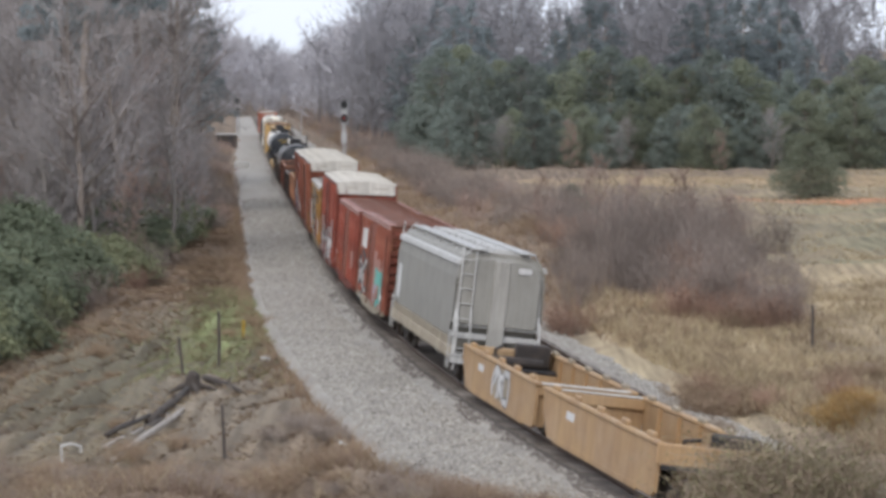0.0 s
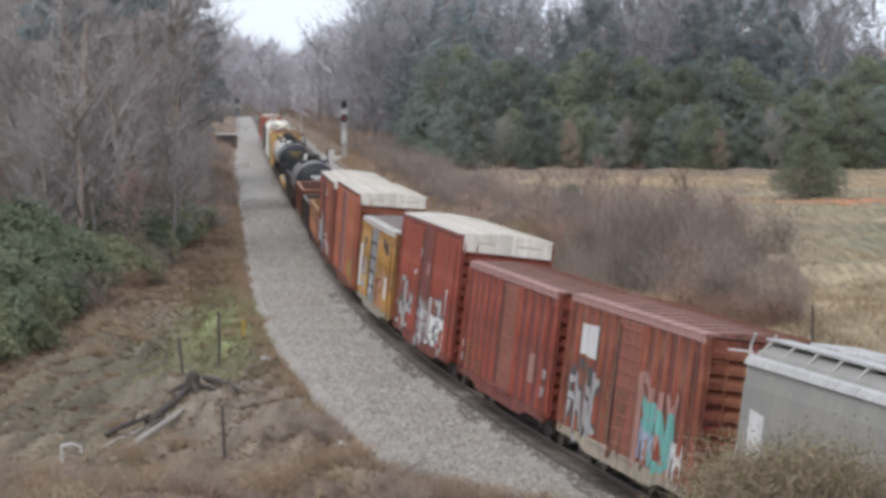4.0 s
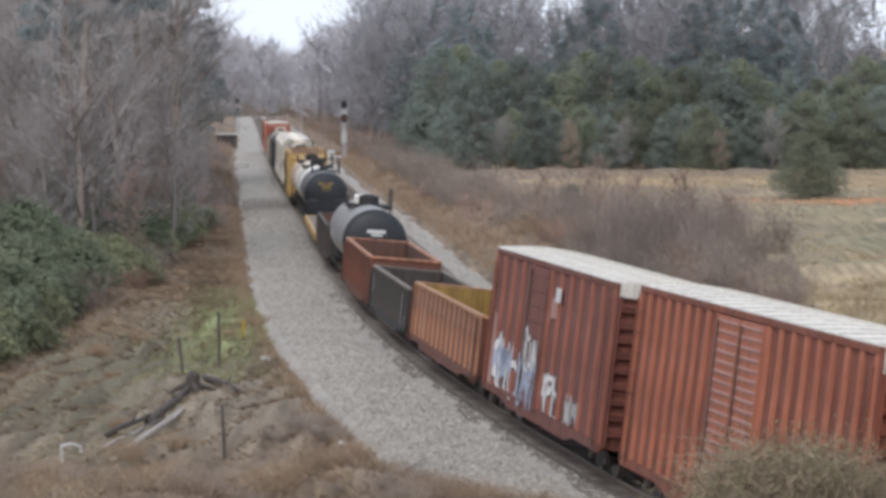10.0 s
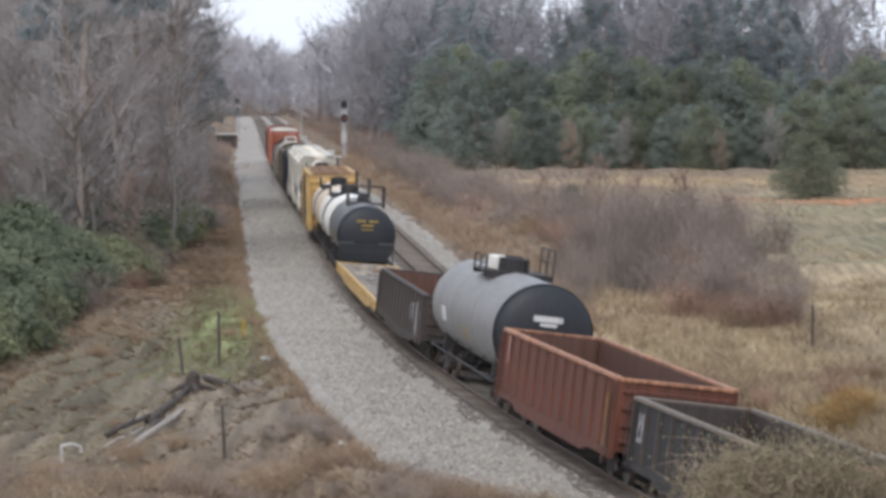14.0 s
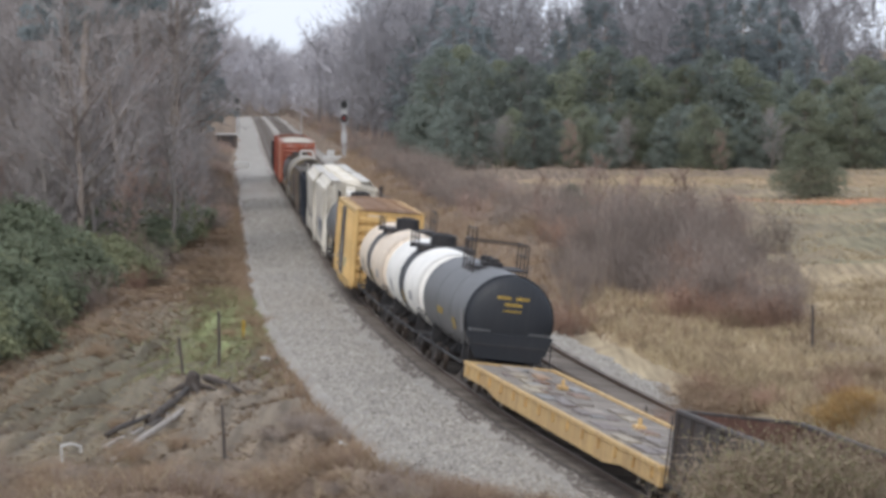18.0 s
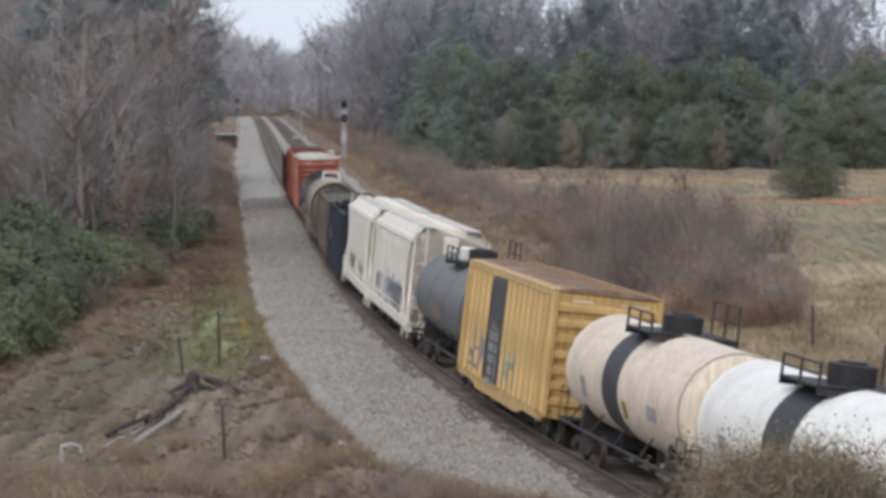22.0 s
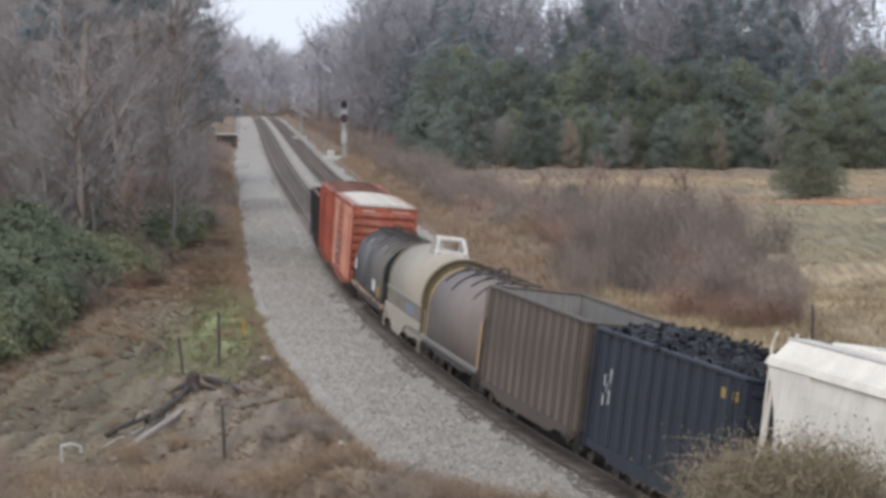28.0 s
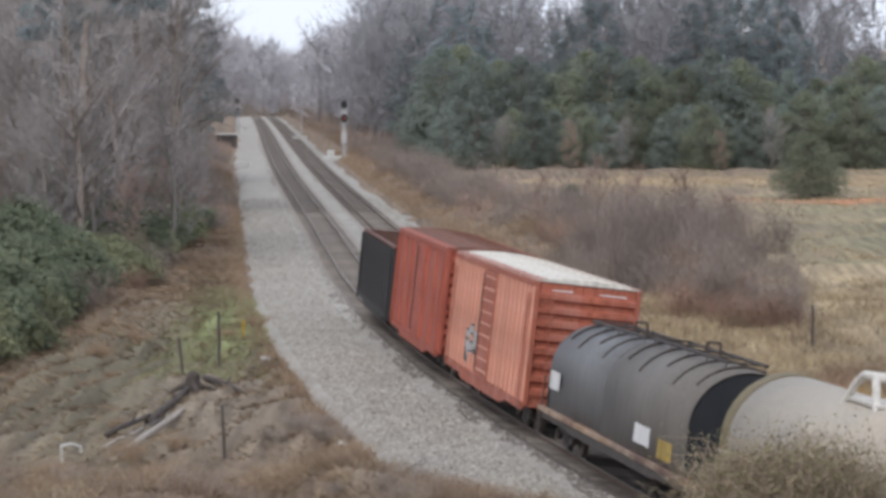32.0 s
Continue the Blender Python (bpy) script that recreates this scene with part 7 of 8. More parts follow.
def build_train():
    well_car("well_car", "ochre container well car, empty, with rusty deep side plates", -236.0, -222.6, decks=(1,))
    well_car("well_car", "ochre container well car, empty, with a white graffiti panel", -221.6, -208.5, [(0.9, 1.0, 2.4, 0.95, 1, sill_cream, 3), (0.9, 1.0, 2.8, 1.0, 3, white_mark, 8)], decks=(-1,))
    covered_hopper("covered_hopper", "grey covered hopper with rounded sides and roof walkways", -206.2, -187.8, 4.62, hopper_grey, sill_cream, walk_grey, [(-7.5, 2.55, 1.0, 1.25, 1, white_mark, 4)], spot=True)
    boxcar("boxcar", "red-brown boxcar with rusty roof and turquoise graffiti", -185.3, -171.5, 4.45, red_b, roof_rust, red_door, (-0.12, 0.22), 7, edge=pale_door, post_mat=red_b_post,
           spray=[(-4.6, 1.8, 3.2, 2.0, 4, dark_panel, 26), (-4.4, 1.75, 3.4, 1.7, 4, grey_spray, 22), (-1.0, 1.7, 3.0, 1.6, 3, rust_orange, 28), (3.2, 1.9, 3.8, 2.0, 3, pale_door, 24), (3.3, 1.75, 3.2, 1.55, 2, cyan_spray, 21), (2.6, 1.45, 1.6, 0.8, 2, pale_blue, 27), (5.6, 1.4, 1.2, 0.9, 2, white_mark, 30), (-4.3, 3.4, 2.0, 0.85, 1, white_mark, 23)], sill_mat=sill_cream)
    boxcar("boxcar", "faded red boxcar with a brown roof and lighter door", -169.7, -154.6, 4.35, red_a, roof_rust, red_door, (-0.05, 0.26), 6, edge=pale_door, post_mat=red_post,
           spray=[(-5.0, 1.45, 2.4, 1.0, 4, rust_orange, 31), (6.6, 2.0, 0.45, 0.3, 1, white_mark, 33), (6.6, 1.5, 0.45, 0.3, 1, white_mark, 35), (4.9, 2.0, 0.5, 0.8, 1, pale_door, 34)], letters=[(-7.0, 1.75, 0.3, 0.25), (-7.0, 1.3, 0.3, 0.25)])
    boxcar("boxcar", "tall red boxcar with white roof and silver graffiti", -152.2, -135.6, 5.15, red_a, roof_white, red_a, (-0.1, 0.24), 9, post_mat=red_post, cap=(roof_white, 0.55),
           spray=[(-5.2, 1.75, 4.8, 1.8, 5, grey_spray, 41), (2.6, 1.7, 7.4, 1.9, 7, grey_spray, 42), (3.2, 1.5, 5.6, 1.2, 6, white_mark, 44), (5.5, 3.3, 0.25, 2.2, 1, pale_door, 43), (6.3, 2.7, 0.5, 0.9, 1, white_mark, 45), (1.4, 3.5, 0.9, 0.6, 2, pale_door, 46), (0.9, 1.9, 0.5, 0.5, 1, white_mark, 47), (1.0, 1.2, 0.35, 0.9, 1, white_mark, 48), (-7.4, 1.8, 1.2, 1.8, 2, rust_orange, 49)], letters=[(-1.2, 4.0, 0.6, 0.35), (-2.6, 3.2, 0.4, 0.2)])
    boxcar("boxcar", "rusted yellow boxcar with a grey panelled door", -133.6, -118.2, 4.25, yellow_rust, roof_grey, grey_panel, (-0.22, 0.12), 10, edge=roof_white, post_mat=yellow_post, panels=5, sill_mat=sill_cream,
           spray=[(-5.2, 1.9, 2.2, 1.4, 3, grey_spray, 51), (3.4, 1.6, 3.6, 1.2, 5, pale_door, 52), (5.6, 1.9, 0.8, 0.9, 1, white_mark, 53), (-1.0, 1.7, 2.2, 1.1, 2, white_mark, 54), (2.4, 1.6, 3.0, 1.1, 7, rust_orange, 55), (-6.7, 2.2, 0.4, 1.9, 1, white_mark, 56), (-5.0, 3.2, 1.6, 0.6, 3, hopper_post, 57), (4.8, 3.55, 2.2, 0.4, 2, hopper_brown, 58)])
    boxcar("boxcar", "tall brown-red boxcar with faded pink double doors and pale roof", -115.5, -97.8, 5.2, red_c, roof_white, red_c_post, (-0.2, 0.2), 10, post_mat=red_c_post, cap=(roof_white, 0.5), double=True, rib_mat=pale_door,
           spray=[(6.2, 1.5, 3.6, 1.1, 5, green_spray, 61), (8.1, 1.8, 0.5, 1.5, 1, dark_panel, 62)])
    boxcar("boxcar", "tall brown-red boxcar with white and blue graffiti", -95.4, -78.4, 5.1, red_d, roof_white, red_d, (-0.28, 0.02), 6, post_mat=red_d_post, cap=(roof_white, 0.35),
           spray=[(-5.4, 1.7, 4.0, 1.8, 4, white_mark, 71), (-5.8, 1.75, 2.8, 1.0, 3, pale_blue, 72), (-5.6, 1.9, 1.4, 0.6, 2, blue_spray, 76), (1.6, 1.5, 2.4, 1.2, 3, white_mark, 73), (-1.8, 1.55, 3.2, 1.4, 4, pale_blue, 74), (-1.2, 2.4, 2.0, 1.1, 4, white_mark, 77), (-7.6, 2.0, 0.5, 2.2, 1, pale_door, 78), (1.0, 3.9, 0.8, 0.6, 1, pale_door, 79), (4.8, 1.35, 1.8, 0.8, 2, grey_spray, 75)],
           letters=[(1.6, 4.3, 0.7, 0.4), (-1.4, 2.6, 0.9, 0.16), (-1.2, 3.0, 0.7, 0.16), (-1.6, 2.2, 0.8, 0.16)])
    gondola("gondola", "rust-orange ribbed gondola, empty, mustard inside", -76.8, -60.2, 2.85, rust_brown, mustard, 14, rim=gon_rim, post_mat=worn_pink, spray=[(-5, 1.5, 0.5, 1.0, 1, sill_cream, 81)])
    gondola("gondola", "short black ribbed gondola, empty, with pale scrawls", -58.4, -44.0, 2.5, iron_black, iron_dark, 12, rim=hopper_post, post_mat=iron_dark, spray=[(5.6, 1.5, 0.9, 1.2, 1, grey_spray, 82), (6.4, 1.1, 0.4, 0.5, 1, white_mark, 83), (-6.2, 1.8, 0.8, 0.9, 2, grey_spray, 84)])
    gondola("gondola", "rust-brown ribbed gondola with a heavy rolled rim", -42.3, -26.6, 2.8, rust_brown, rust_inside, 12, rim=worn_pink, spray=[(-6.8, 2.2, 0.4, 0.8, 1, pale_door, 85), (6.9, 1.5, 0.4, 1.5, 1, yellow_rust, 86)])
    tank_car("tank_car", "pale grey tank car with a black head and railed platform", -25.6, -10.6, 1.58, 2.58, [(-1, 1, tank_light)], head_black, "white", "front_white", head_rear=tank_light)
    gondola("gondola", "dark brown ribbed gondola, empty, rusty inside", -9.2, 6.6, 2.6, iron_dark, rust_inside, 13, rim=iron_dark, spray=[(5.6, 1.5, 0.5, 1.3, 1, grey_spray, 87), (6.6, 1.4, 0.35, 1.0, 1, white_mark, 88), (4.2, 1.7, 1.0, 0.9, 2, grey_spray, 89)])
    flat_car("flatcar", "long yellow flatcar with a grey plank deck and scattered dunnage", 7.4, 34.7)
    tank_car("tank_car", "dark grey tank car with black head and yellow lettering", 35.2, 47.3, 1.5, 2.55, [(-1, 1, tank_grey)], head_black, "low", "front_yellow", head_rear=tank_grey)
    tank_car("tank_car", "white tank car with a dark band under its platform", 47.6, 60.4, 1.5, 2.55, [(-1, -0.16, tank_white), (-0.16, 0.18, tank_band), (0.18, 1, tank_white)], tank_white, "plain", "side")
    tank_car("tank_car", "buff tank car with a dark band under its platform", 60.7, 74.2, 1.5, 2.55, [(-1, -0.3, tank_buff), (-0.3, 0.0, tank_band), (0.0, 1, tank_buff)], tank_buff, "plain", "side")
    boxcar("boxcar", "yellow boxcar with a dark grey door and rusty roof", 75.7, 90.3, 4.4, yellow, roof_tan, dark_panel, (-0.3, 0.02), 8, edge=yellow_bright, post_mat=yellow_bright, ribs=7,
           spray=[(-4.2, 1.75, 2.6, 1.3, 5, tank_light, 91), (-1.05, 1.8, 1.6, 1.9, 2, grey_spray, 92), (1.6, 1.65, 2.4, 1.2, 5, pale_teal, 94), (-1.2, 2.6, 1.0, 0.7, 2, tank_light, 95)])
    tank_car("tank_car", "grey tank car with a white valve housing", 91.2, 104.4, 1.5, 2.55, [(-1, 1, tank_grey)], tank_grey, "white", "grey", head_rear=tank_grey)
    covered_hopper("covered_hopper", "white covered hopper with blue-grey graffiti along the bottom", 105.4, 121.4, 4.75, hopper_white, hopper_white, hopper_white,
                   [(2.0, 1.9, 7.0, 1.2, 9, blue_spray, 101), (-3.8, 1.9, 2.2, 1.0, 3, tank_light, 102), (4.2, 1.85, 3.2, 1.0, 4, tank_light, 103)], [(1.5, 1.12, 8.0, 0.2)])
    covered_hopper("covered_hopper", "white covered hopper with faint grey scrawls", 121.8, 138.0, 4.75, hopper_white, hopper_white, hopper_white, [(-2.5, 1.9, 3.4, 0.9, 4, tank_light, 104), (3.5, 1.8, 2.4, 0.7, 3, tank_light, 105)])
    gondola("open_hopper", "faded navy open hopper heaped with coal", 138.5, 152.5, 3.85, navy, rust_inside, 12, post_mat=navy_post, load=True, slope=True, category="hopper car", letters=[(-4.6, 2.75, 0.12, 0.35), (-4.6, 2.2, 0.12, 0.35), (-5.2, 2.6, 0.10, 0.3), (-5.2, 2.1, 0.10, 0.3), (-4.9, 2.45, 0.08, 0.25)], spray=[(5.4, 3.35, 0.6, 0.22, 1, yellow_mark, 111), (6.3, 3.35, 0.6, 0.22, 1, yellow_mark, 112)])
    gondola("open_hopper", "grey-brown ribbed open hopper, empty and dusty inside", 153.6, 168.4, 3.9, hopper_brown, hopper_inside, 12, post_mat=hopper_post, slope=True, category="hopper car", rim=hopper_brown)
    coil_car("coil_car", "mauve-grey coil car hood with orange end rims and dark straps", 169.2, 182.4, [(-0.93, 0.95, 1.0, tank_mauve, hopper_inside, rim_orange, 0.14)], iron_dark, hopper_inside, 1.47, 3.72)
    coil_car("coil_car", "dirty cream coil car hood with a white lifting frame and skirts", 182.7, 195.8, [(-0.92, 0.9, 1.0, tank_cream, olive, olive, 0.5)], tank_cream, cream_waist, 1.5, 3.9, [(0.34, 1.75, 2.4, 0.3, blue_spray), (-0.3, 1.72, 1.2, 0.3, tank_mauve)], False, tank_cream, roof_white, cream_waist)
    coil_car("coil_car", "charcoal coil car with two overlapping hoods and white and yellow placards", 196.4, 214.0, [(-0.93, -0.1, 0.965, tank_grey, head_black, None, 0.1), (-0.16, 0.80, 1.0, tank_dark, head_black, None, 0.1)], iron_dark, roof_tan, 1.45, 3.66,
             [(-0.82, 1.95, 1.2, 0.5, white_mark), (0.34, 1.62, 1.5, 0.46, white_mark), (0.60, 1.5, 1.3, 0.46, yellow_mark)])
    boxcar("boxcar", "salmon-red boxcar with a white roof and ribbed ends", 216.2, 230.9, 4.5, salmon, roof_white, salmon, (-0.14, 0.18), 10, rib_mat=salmon_post, post_mat=salmon_post, edge=salmon, ribs=8, spray=[(-2.6, 1.6, 2.6, 1.4, 3, grey_spray, 121)], end_mat=salmon)
    boxcar("boxcar", "orange-red boxcar with a rusty orange roof", 233.1, 247.7, 4.5, orange_red, roof_rust, orange_red, (-0.05, 0.25), 3, edge=orange_red)
    ob = gondola("open_hopper", "black open hopper with a rusty rim, last car of the train", 248.7, 263.5, 3.75, iron_black, rust_inside, 11, slope=True, category="hopper car", rim=rust_brown)
    part("end_hoop", Shape().tube([(-7.2, 0.9, 3.7), (-7.2, 0.95, 4.2), (-7.2, 1.15, 4.4), (-7.2, 1.35, 4.2), (-7.2, 1.4, 3.7)], 0.05, 6), roof_grey, ob)


build_train()
# ---- things beside the line ----
post_wood = material("old_post_wood", (0.075, 0.062, 0.055), (0.14, 0.12, 0.105), rough=0.9, scale=3, fine=20, stretch=(1, 1, 0.2))
log_wood = material("bleached_log", (0.36, 0.32, 0.28), (0.2, 0.17, 0.145), rough=0.9, scale=2, fine=18, stretch=(1, 1, 1))
stump_wood = material("rotten_stump", (0.055, 0.045, 0.04), (0.11, 0.09, 0.075), rough=0.95, scale=4, fine=20)
litter_white = material("dull_white_litter", (0.50, 0.48, 0.45), (0.36, 0.34, 0.31), rough=0.7, scale=5)
marker_yellow = material("faded_yellow_marker", (0.42, 0.27, 0.04), (0.3, 0.19, 0.04), rough=0.7, scale=4)
signal_black = material("signal_black", (0.02, 0.02, 0.021), rough=0.6)
signal_silver = material("signal_aluminium", (0.50, 0.50, 0.50), (0.38, 0.37, 0.36), rough=0.5, metal=0.2, scale=3)
hut_paint = material("pale_hut_paint", (0.50, 0.49, 0.47), (0.4, 0.385, 0.365), rough=0.6, scale=2)
red_lens = bpy.data.materials.new("lit_red_lens")
red_lens.use_nodes = True
_p = red_lens.node_tree.nodes["Principled BSDF"]
_p.inputs["Base Color"].default_value = (0.4, 0.02, 0.015, 1)
_p.inputs["Emission Color"].default_value, _p.inputs["Emission Strength"].default_value = (1.0, 0.12, 0.08, 1), 0.22


def gz(x, y):
    return float(ground_z(x, y))


def spot(px, y):
    x = side(px, y)
    return x, y, gz(x, y)


def fence_post(px, y, h, lean=0.0, r=0.06):
    x, y, z = spot(px, y)
    ob = tagged(new("fence_post"), "weathered dark wooden fence post standing in dead grass", "post", "old fence posts")
    ob.matrix_basis = pose(x, y, z, lean * 0.4, lean, 20)
    part("shaft", Shape().tube([(0, 0, -0.3), (0.01, 0, h * 0.5), (0, 0.01, h - 0.04), (0, 0.01, h)], [r * 1.1, r, r * 0.95, r * 0.6], 8), post_wood, ob)
    part("wire_staple", Shape().box(-0.02, 0.02, -r - 0.02, -r + 0.01, h * 0.72, h * 0.76).box(-0.02, 0.02, -r - 0.02, -r + 0.01, h * 0.42, h * 0.46), rail_steel, ob)


def log_thing(px0, y0, px1, y1, r, mat, label):
    x0, _, z0 = spot(px0, y0)
    x1, _, z1 = spot(px1, y1)
    a, b = Vector((x0, y0, z0 + r * 0.7)), Vector((x1, y1, z1 + r * 0.7))
    ob = tagged(new("log"), label, "log", "old logs")
    ob.matrix_basis = Matrix.Translation(a)
    d = b - a
    part("stem", Shape().tube([d * 0, d * 0.3 + Vector((0, 0, 0.05)), d * 0.65 + Vector((0.05, 0, 0.02)), d], [r, r * 0.95, r * 0.85, r * 0.7], 9), mat, ob, smooth=True)
    part("branch_stub", Shape().tube([d * 0.55, d * 0.55 + Vector((0.15, 0.1, 0.3))], [r * 0.4, r * 0.25], 6), mat, ob)


def signal_mast(x, y, h, lit):
    z = gz(x, y)
    ob = tagged(new("signal_mast"), "silver railway signal mast with two black target heads", "railway signal", "signals by the line")
    ob.matrix_basis = pose(x, y, z)
    part("mast", Shape().tube([(0, 0, -0.3), (0, 0, h)], 0.16, 10), signal_silver, ob)
    part("base_plate", Shape().box(-0.45, 0.45, -0.35, 0.35, 0, 0.25, 0.02), signal_silver, ob)
    part("mast_case", Shape().box(-0.36, 0.36, -0.25, 0.25, 1.9, 3.5, 0.03), signal_silver, ob)
    part("ladder_rail", Shape().tube([(-0.30, 0.3, 0), (-0.30, 0.3, h - 0.6)], 0.045, 5), signal_silver, ob)
    part("ladder_rail", Shape().tube([(0.30, 0.3, 0), (0.30, 0.3, h - 0.6)], 0.045, 5), signal_silver, ob)
    rung = Shape().tube([(-0.3, 0.3, 0), (0.3, 0.3, 0)], 0.03, 5).mesh("rung", signal_silver)
    for i in range(int((h - 0.9) / 0.32)):
        part("rung", rung, None, ob, at=pose(0, 0, 0.3 + 0.32 * i))
    for zp in (h - 3.0, h - 1.15):
        pf = part("platform", Shape().box(-0.6, 0.6, -0.15, 0.75, zp, zp + 0.07), signal_silver, ob)
        part("guard_rail", Shape().tube([(-0.58, -0.1, zp + 0.05), (-0.58, -0.1, zp + 0.95), (-0.58, 0.7, zp + 0.95), (0.58, 0.7, zp + 0.95), (0.58, -0.1, zp + 0.95), (0.58, -0.1, zp + 0.05)], 0.04, 5), signal_silver, pf)
    part("relay_case", Shape().box(-0.46, 0.46, -0.1, 0.3, h - 1.75, h - 1.2, 0.03), signal_silver, ob)
    for zc, on in ((h - 0.4, lit[0]), (h - 2.25, lit[1])):
        n = 16
        ring = [(0.46 * math.cos(6.283 * i / n), zc + 0.56 * math.sin(6.283 * i / n)) for i in range(n)]
        hd = part("signal_head", Shape().side_prism(ring, -0.30, -0.18), signal_black, ob)
        for i, dz in enumerate((0.34, 0.0, -0.34)):
            part("hood", Shape().tube([(0, -0.30, zc + dz), (0, -0.58, zc + dz + 0.02)], 0.15, 10), signal_black, hd)
            part("lens", Shape().tube([(0, -0.31, zc + dz), (0, -0.60, zc + dz)], 0.11, 10), red_lens if (on and i == 1) else signal_black, hd)


def build_things():
    fence_post(386, 110, 2.1)
    fence_post(395, 83.3, 1.65, -2.0, 0.05)
    fence_post(322, 104, 1.35, -6.0, 0.055)
    fence_post(1325, 124, 1.1, 2.0)
    fence_post(1440, 116, 1.75)
    fence_post(1146, 92, 1.0, 0.0, 0.05)
    log_thing(198, 81.0, 347, 96.8, 0.12, log_wood, "long bleached fallen log in dead grass")
    log_thing(182, 82.6, 250, 87.5, 0.07, log_wood, "thin bleached branch in dead grass")
    log_thing(302, 81.4, 330, 83.6, 0.07, stump_wood, "dark rotting branch in dead grass")
    log_thing(232, 88.5, 318, 95.0, 0.11, stump_wood, "dark rotting branch in dead grass")
    log_thing(185, 86, 262, 93, 0.09, stump_wood, "dark rotting branch in dead grass")
    log_thing(360, 101, 430, 99, 0.12, stump_wood, "dark rotting log beside a stump")
    log_thing(262, 92, 330, 99, 0.14, stump_wood, "dark rotting log beside a stump")
    x, y, z = spot(338, 99.5)
    st = tagged(new("tree_stump"), "jagged rotten black tree stump in dead grass", "stump")
    st.matrix_basis = pose(x, y, z)
    part("trunk", Shape().tube([(0, 0, -0.2), (0, 0, 0.1), (0.04, 0, 0.45), (-0.02, 0, 0.62)], [0.42, 0.3, 0.24, 0.08], 9), stump_wood, st)
    for a in range(5):
        c, s = math.cos(a * 1.25), math.sin(a * 1.25)
        part("root", Shape().tube([(0.2 * c, 0.2 * s, 0.12), (0.55 * c, 0.55 * s, 0.03), (0.9 * c, 0.9 * s, -0.1)], [0.12, 0.08, 0.03], 6), stump_wood, st)
    x, y, z = spot(430, 123)
    mk = tagged(new("marker_post"), "short faded yellow marker post by the ballast", "marker post")
    mk.matrix_basis = pose(x, y, z)
    part("shaft", Shape().tube([(0, 0, -0.2), (0, 0, 0.75)], 0.07, 8), marker_yellow, mk)
    part("cap", Shape().tube([(0, 0, 0.75), (0, 0, 0.82)], [0.085, 0.05], 8), marker_yellow, mk)
    # litter and stones
    x, y, z = spot(605, 85)
    d, zt = off_line(np.array([x]), np.array([y]))
    lit = tagged(new("litter"), "crumpled white scrap lying beside the ballast", "litter")
    lit.matrix_basis = pose(x, y, z + 0.02, 10, 15, 30)
    part("scrap", Shape().box(-0.13, 0.13, -0.1, 0.1, 0, 0.10, 0.03), litter_white, lit)
    x, y, z = spot(122, 81.5)
    ch = tagged(new("broken_chair"), "broken white plastic frame lying in the weeds", "litter")
    ch.matrix_basis = pose(x, y, z, 0, 0, 15)
    part("leg", Shape().tube([(-0.25, 0, -0.05), (-0.27, 0, 0.5)], 0.045, 7), litter_white, ch)
    part("leg", Shape().tube([(0.27, 0.05, 0.3), (0.28, 0.05, 0.46)], 0.045, 7), litter_white, ch)
    part("rail", Shape().tube([(-0.28, 0, 0.5), (0, 0.02, 0.56), (0.3, 0.05, 0.46)], 0.045, 7), litter_white, ch)
    g = np.random.RandomState(4)
    for px, y, r in ((238, 82, 0.22), (468, 112, 0.2), (478, 118, 0.14), (312, 106, 0.13), (345, 117, 0.12), (205, 80, 0.1), (590, 96, 0.1)):
        x, y, z = spot(px, y)
        s = Shape()
        n = 9
        s.loft([[(r * k * math.cos(6.283 * i / n) * g.uniform(0.8, 1.15), r * k * math.sin(6.283 * i / n) * g.uniform(0.8, 1.15), zz * r) for i in range(n)] for k, zz in ((0.8, -0.3), (1.0, 0.1), (0.75, 0.5), (0.2, 0.7))])
        ob = tagged(new("rock", s.mesh("rock", hut_paint if r > 0.15 else stone)), "pale loose rock lying in dead grass", "rock", "loose rocks")
        ob.matrix_basis = pose(x, y, z)
    # signals and their cabinet
    signal_mast(side(609, 398), 398, 7.6, (False, True))
    yl = 560.0
    signal_mast(side(421, yl), yl, 7.4, (False, True))
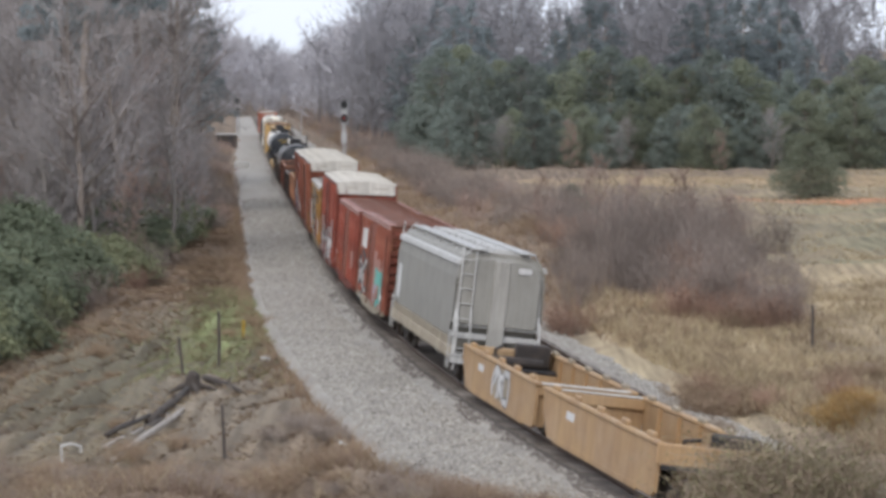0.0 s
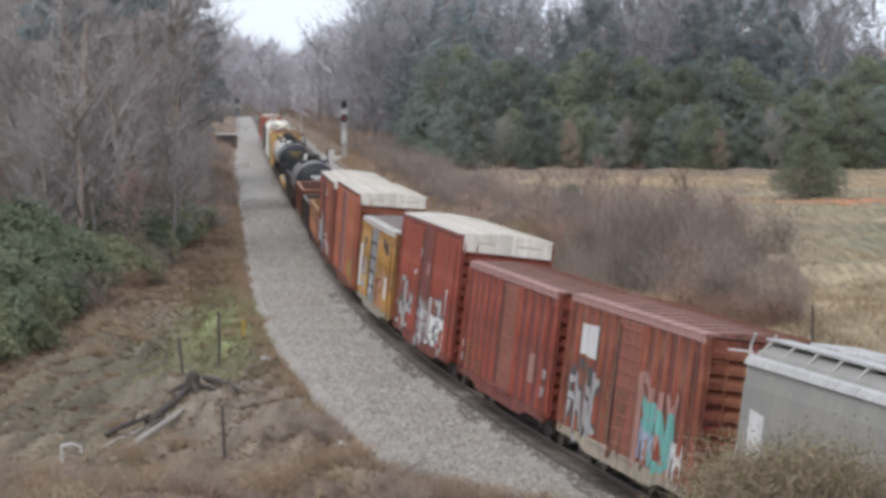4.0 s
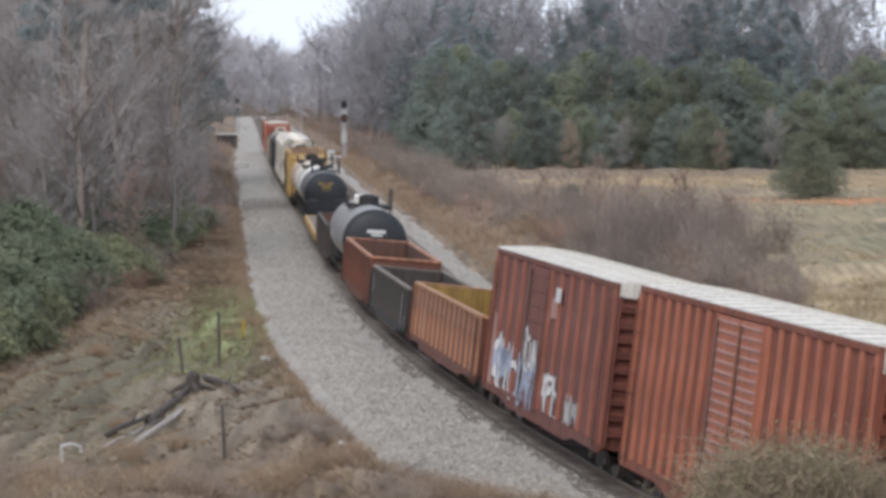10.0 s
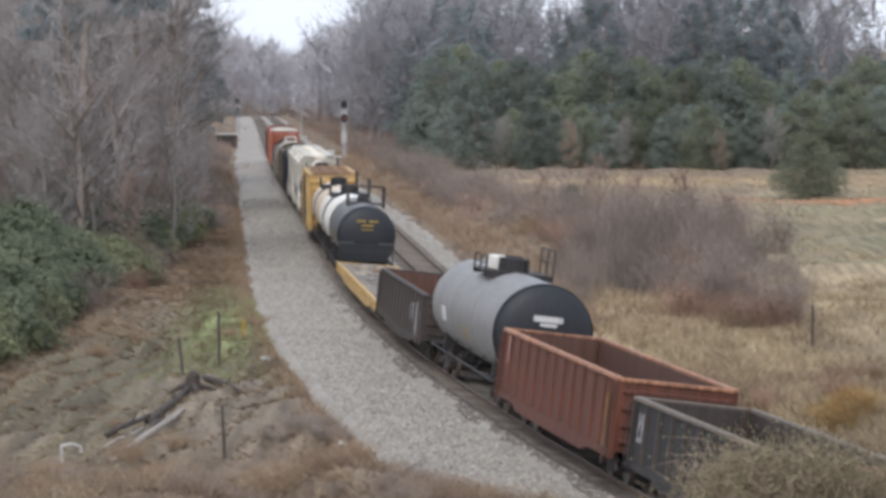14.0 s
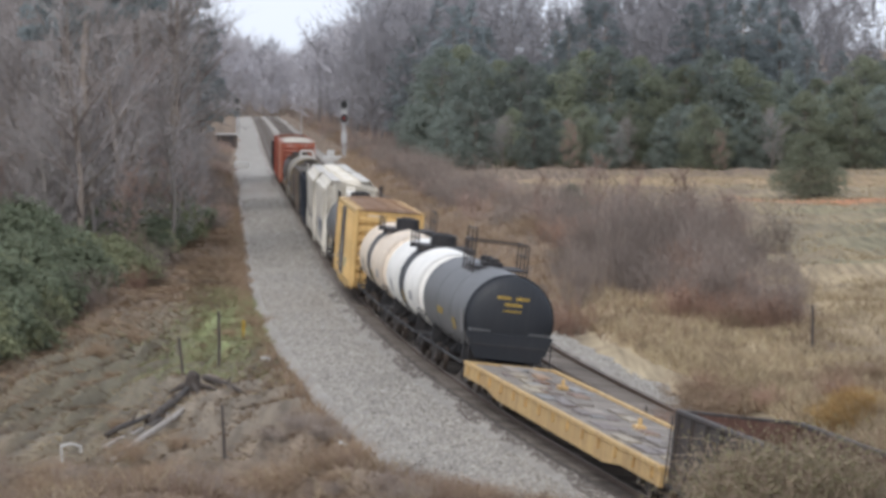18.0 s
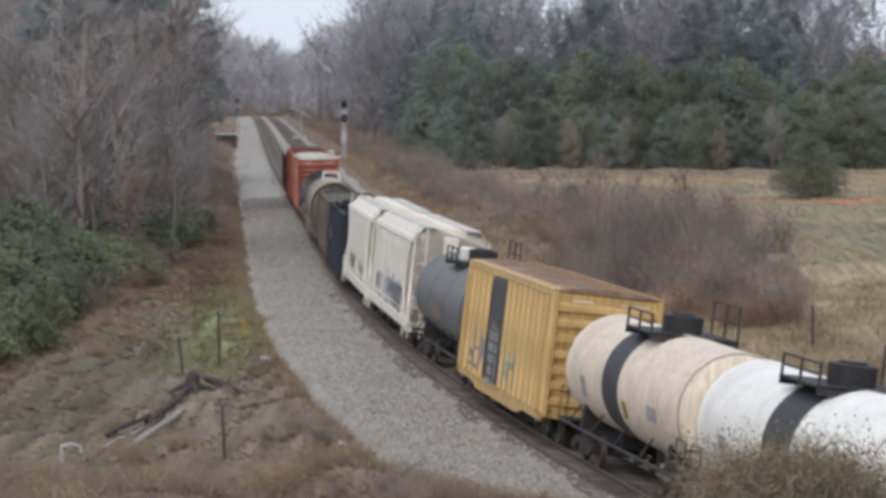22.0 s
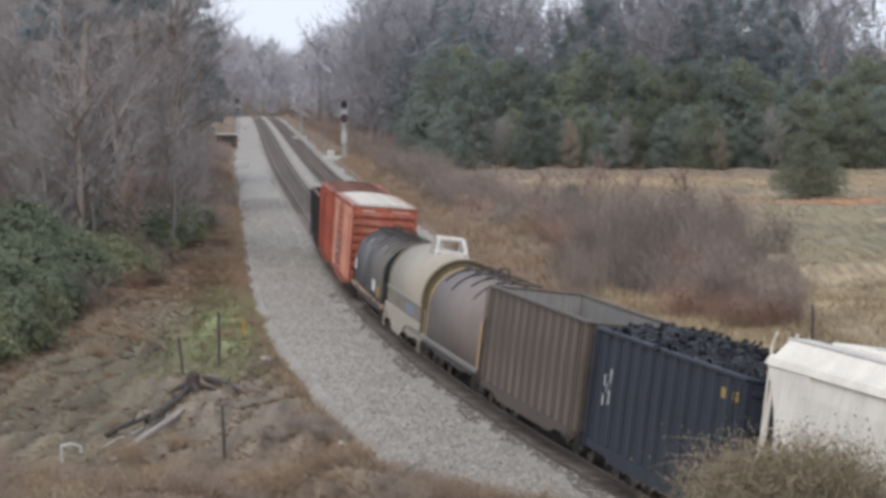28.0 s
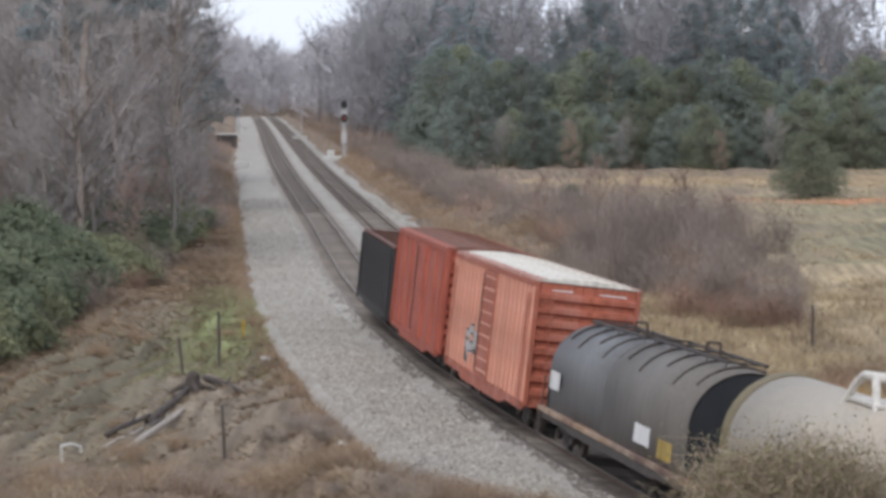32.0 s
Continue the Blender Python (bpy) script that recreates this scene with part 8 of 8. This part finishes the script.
    x, y, z = spot(608, 392)
    hut = tagged(new("equipment_pad"), "pale concrete pad and low cabinet beneath the signal", "cabinet")
    hut.matrix_basis = pose(x - 0.2, y, z)
    part("pad", Shape().box(-2.4, 2.2, -1.5, 1.5, -0.5, 0.32, 0.05), hut_paint, hut)
    part("cabinet", Shape().box(-2.0, -1.0, -0.5, 0.5, 0.32, 1.1, 0.04), hut_paint, hut)
    x, y, z = spot(401, 470)
    sh = tagged(new("equipment_hut"), "low dark railway equipment hut with a pale flat roof", "hut")
    sh.matrix_basis = pose(x, y, z, 0, 0, 6)
    part("wall", Shape().box(-1.6, 1.6, -1.2, 1.2, -0.3, 1.75, 0.03), iron_dark, sh)
    part("roof", Shape().box(-1.75, 1.85, -1.35, 1.35, 1.75, 1.95, 0.03), hut_paint, sh)
    part("door", Shape().box(0.3, 1.1, -1.24, -1.19, 0.05, 1.65, 0.01), iron_black, sh)
    x, y, z = spot(533, 522)
    pl = tagged(new("line_pole"), "slim pale pole beside the far track", "pole")
    pl.matrix_basis = pose(x, y, z)
    part("shaft", Shape().tube([(0, 0, -0.3), (0, 0, 4.8)], [0.12, 0.09], 8), signal_silver, pl)
    part("cap", Shape().tube([(0, 0, 4.8), (0, 0, 4.9)], [0.11, 0.05], 8), signal_silver, pl)
    for px, y, w in ((427, 352, 1.7), (531, 520, 2.4)):
        x, y, z = spot(px, y)
        bx = tagged(new("trackside_cabinet"), "low pale cabinet beside the gravel strip", "cabinet", "trackside cabinets")
        bx.matrix_basis = pose(x, y, max(z, float(np.interp(y, LY, LZ)) - 0.4))
        part("body", Shape().box(-w / 2, w / 2, -0.5, 0.5, -0.2, 0.7, 0.05), hut_paint, bx)
        part("lid", Shape().box(-w / 2 - 0.05, w / 2 + 0.05, -0.55, 0.55, 0.7, 0.78, 0.02), hut_paint, bx)


build_things()


def motions():
    for ob, u, half in rolling:
        walk(ob, [(t, car_pose(u, half, t)) for t in np.arange(0, CLIP + 0.01, 0.5)])


motions()
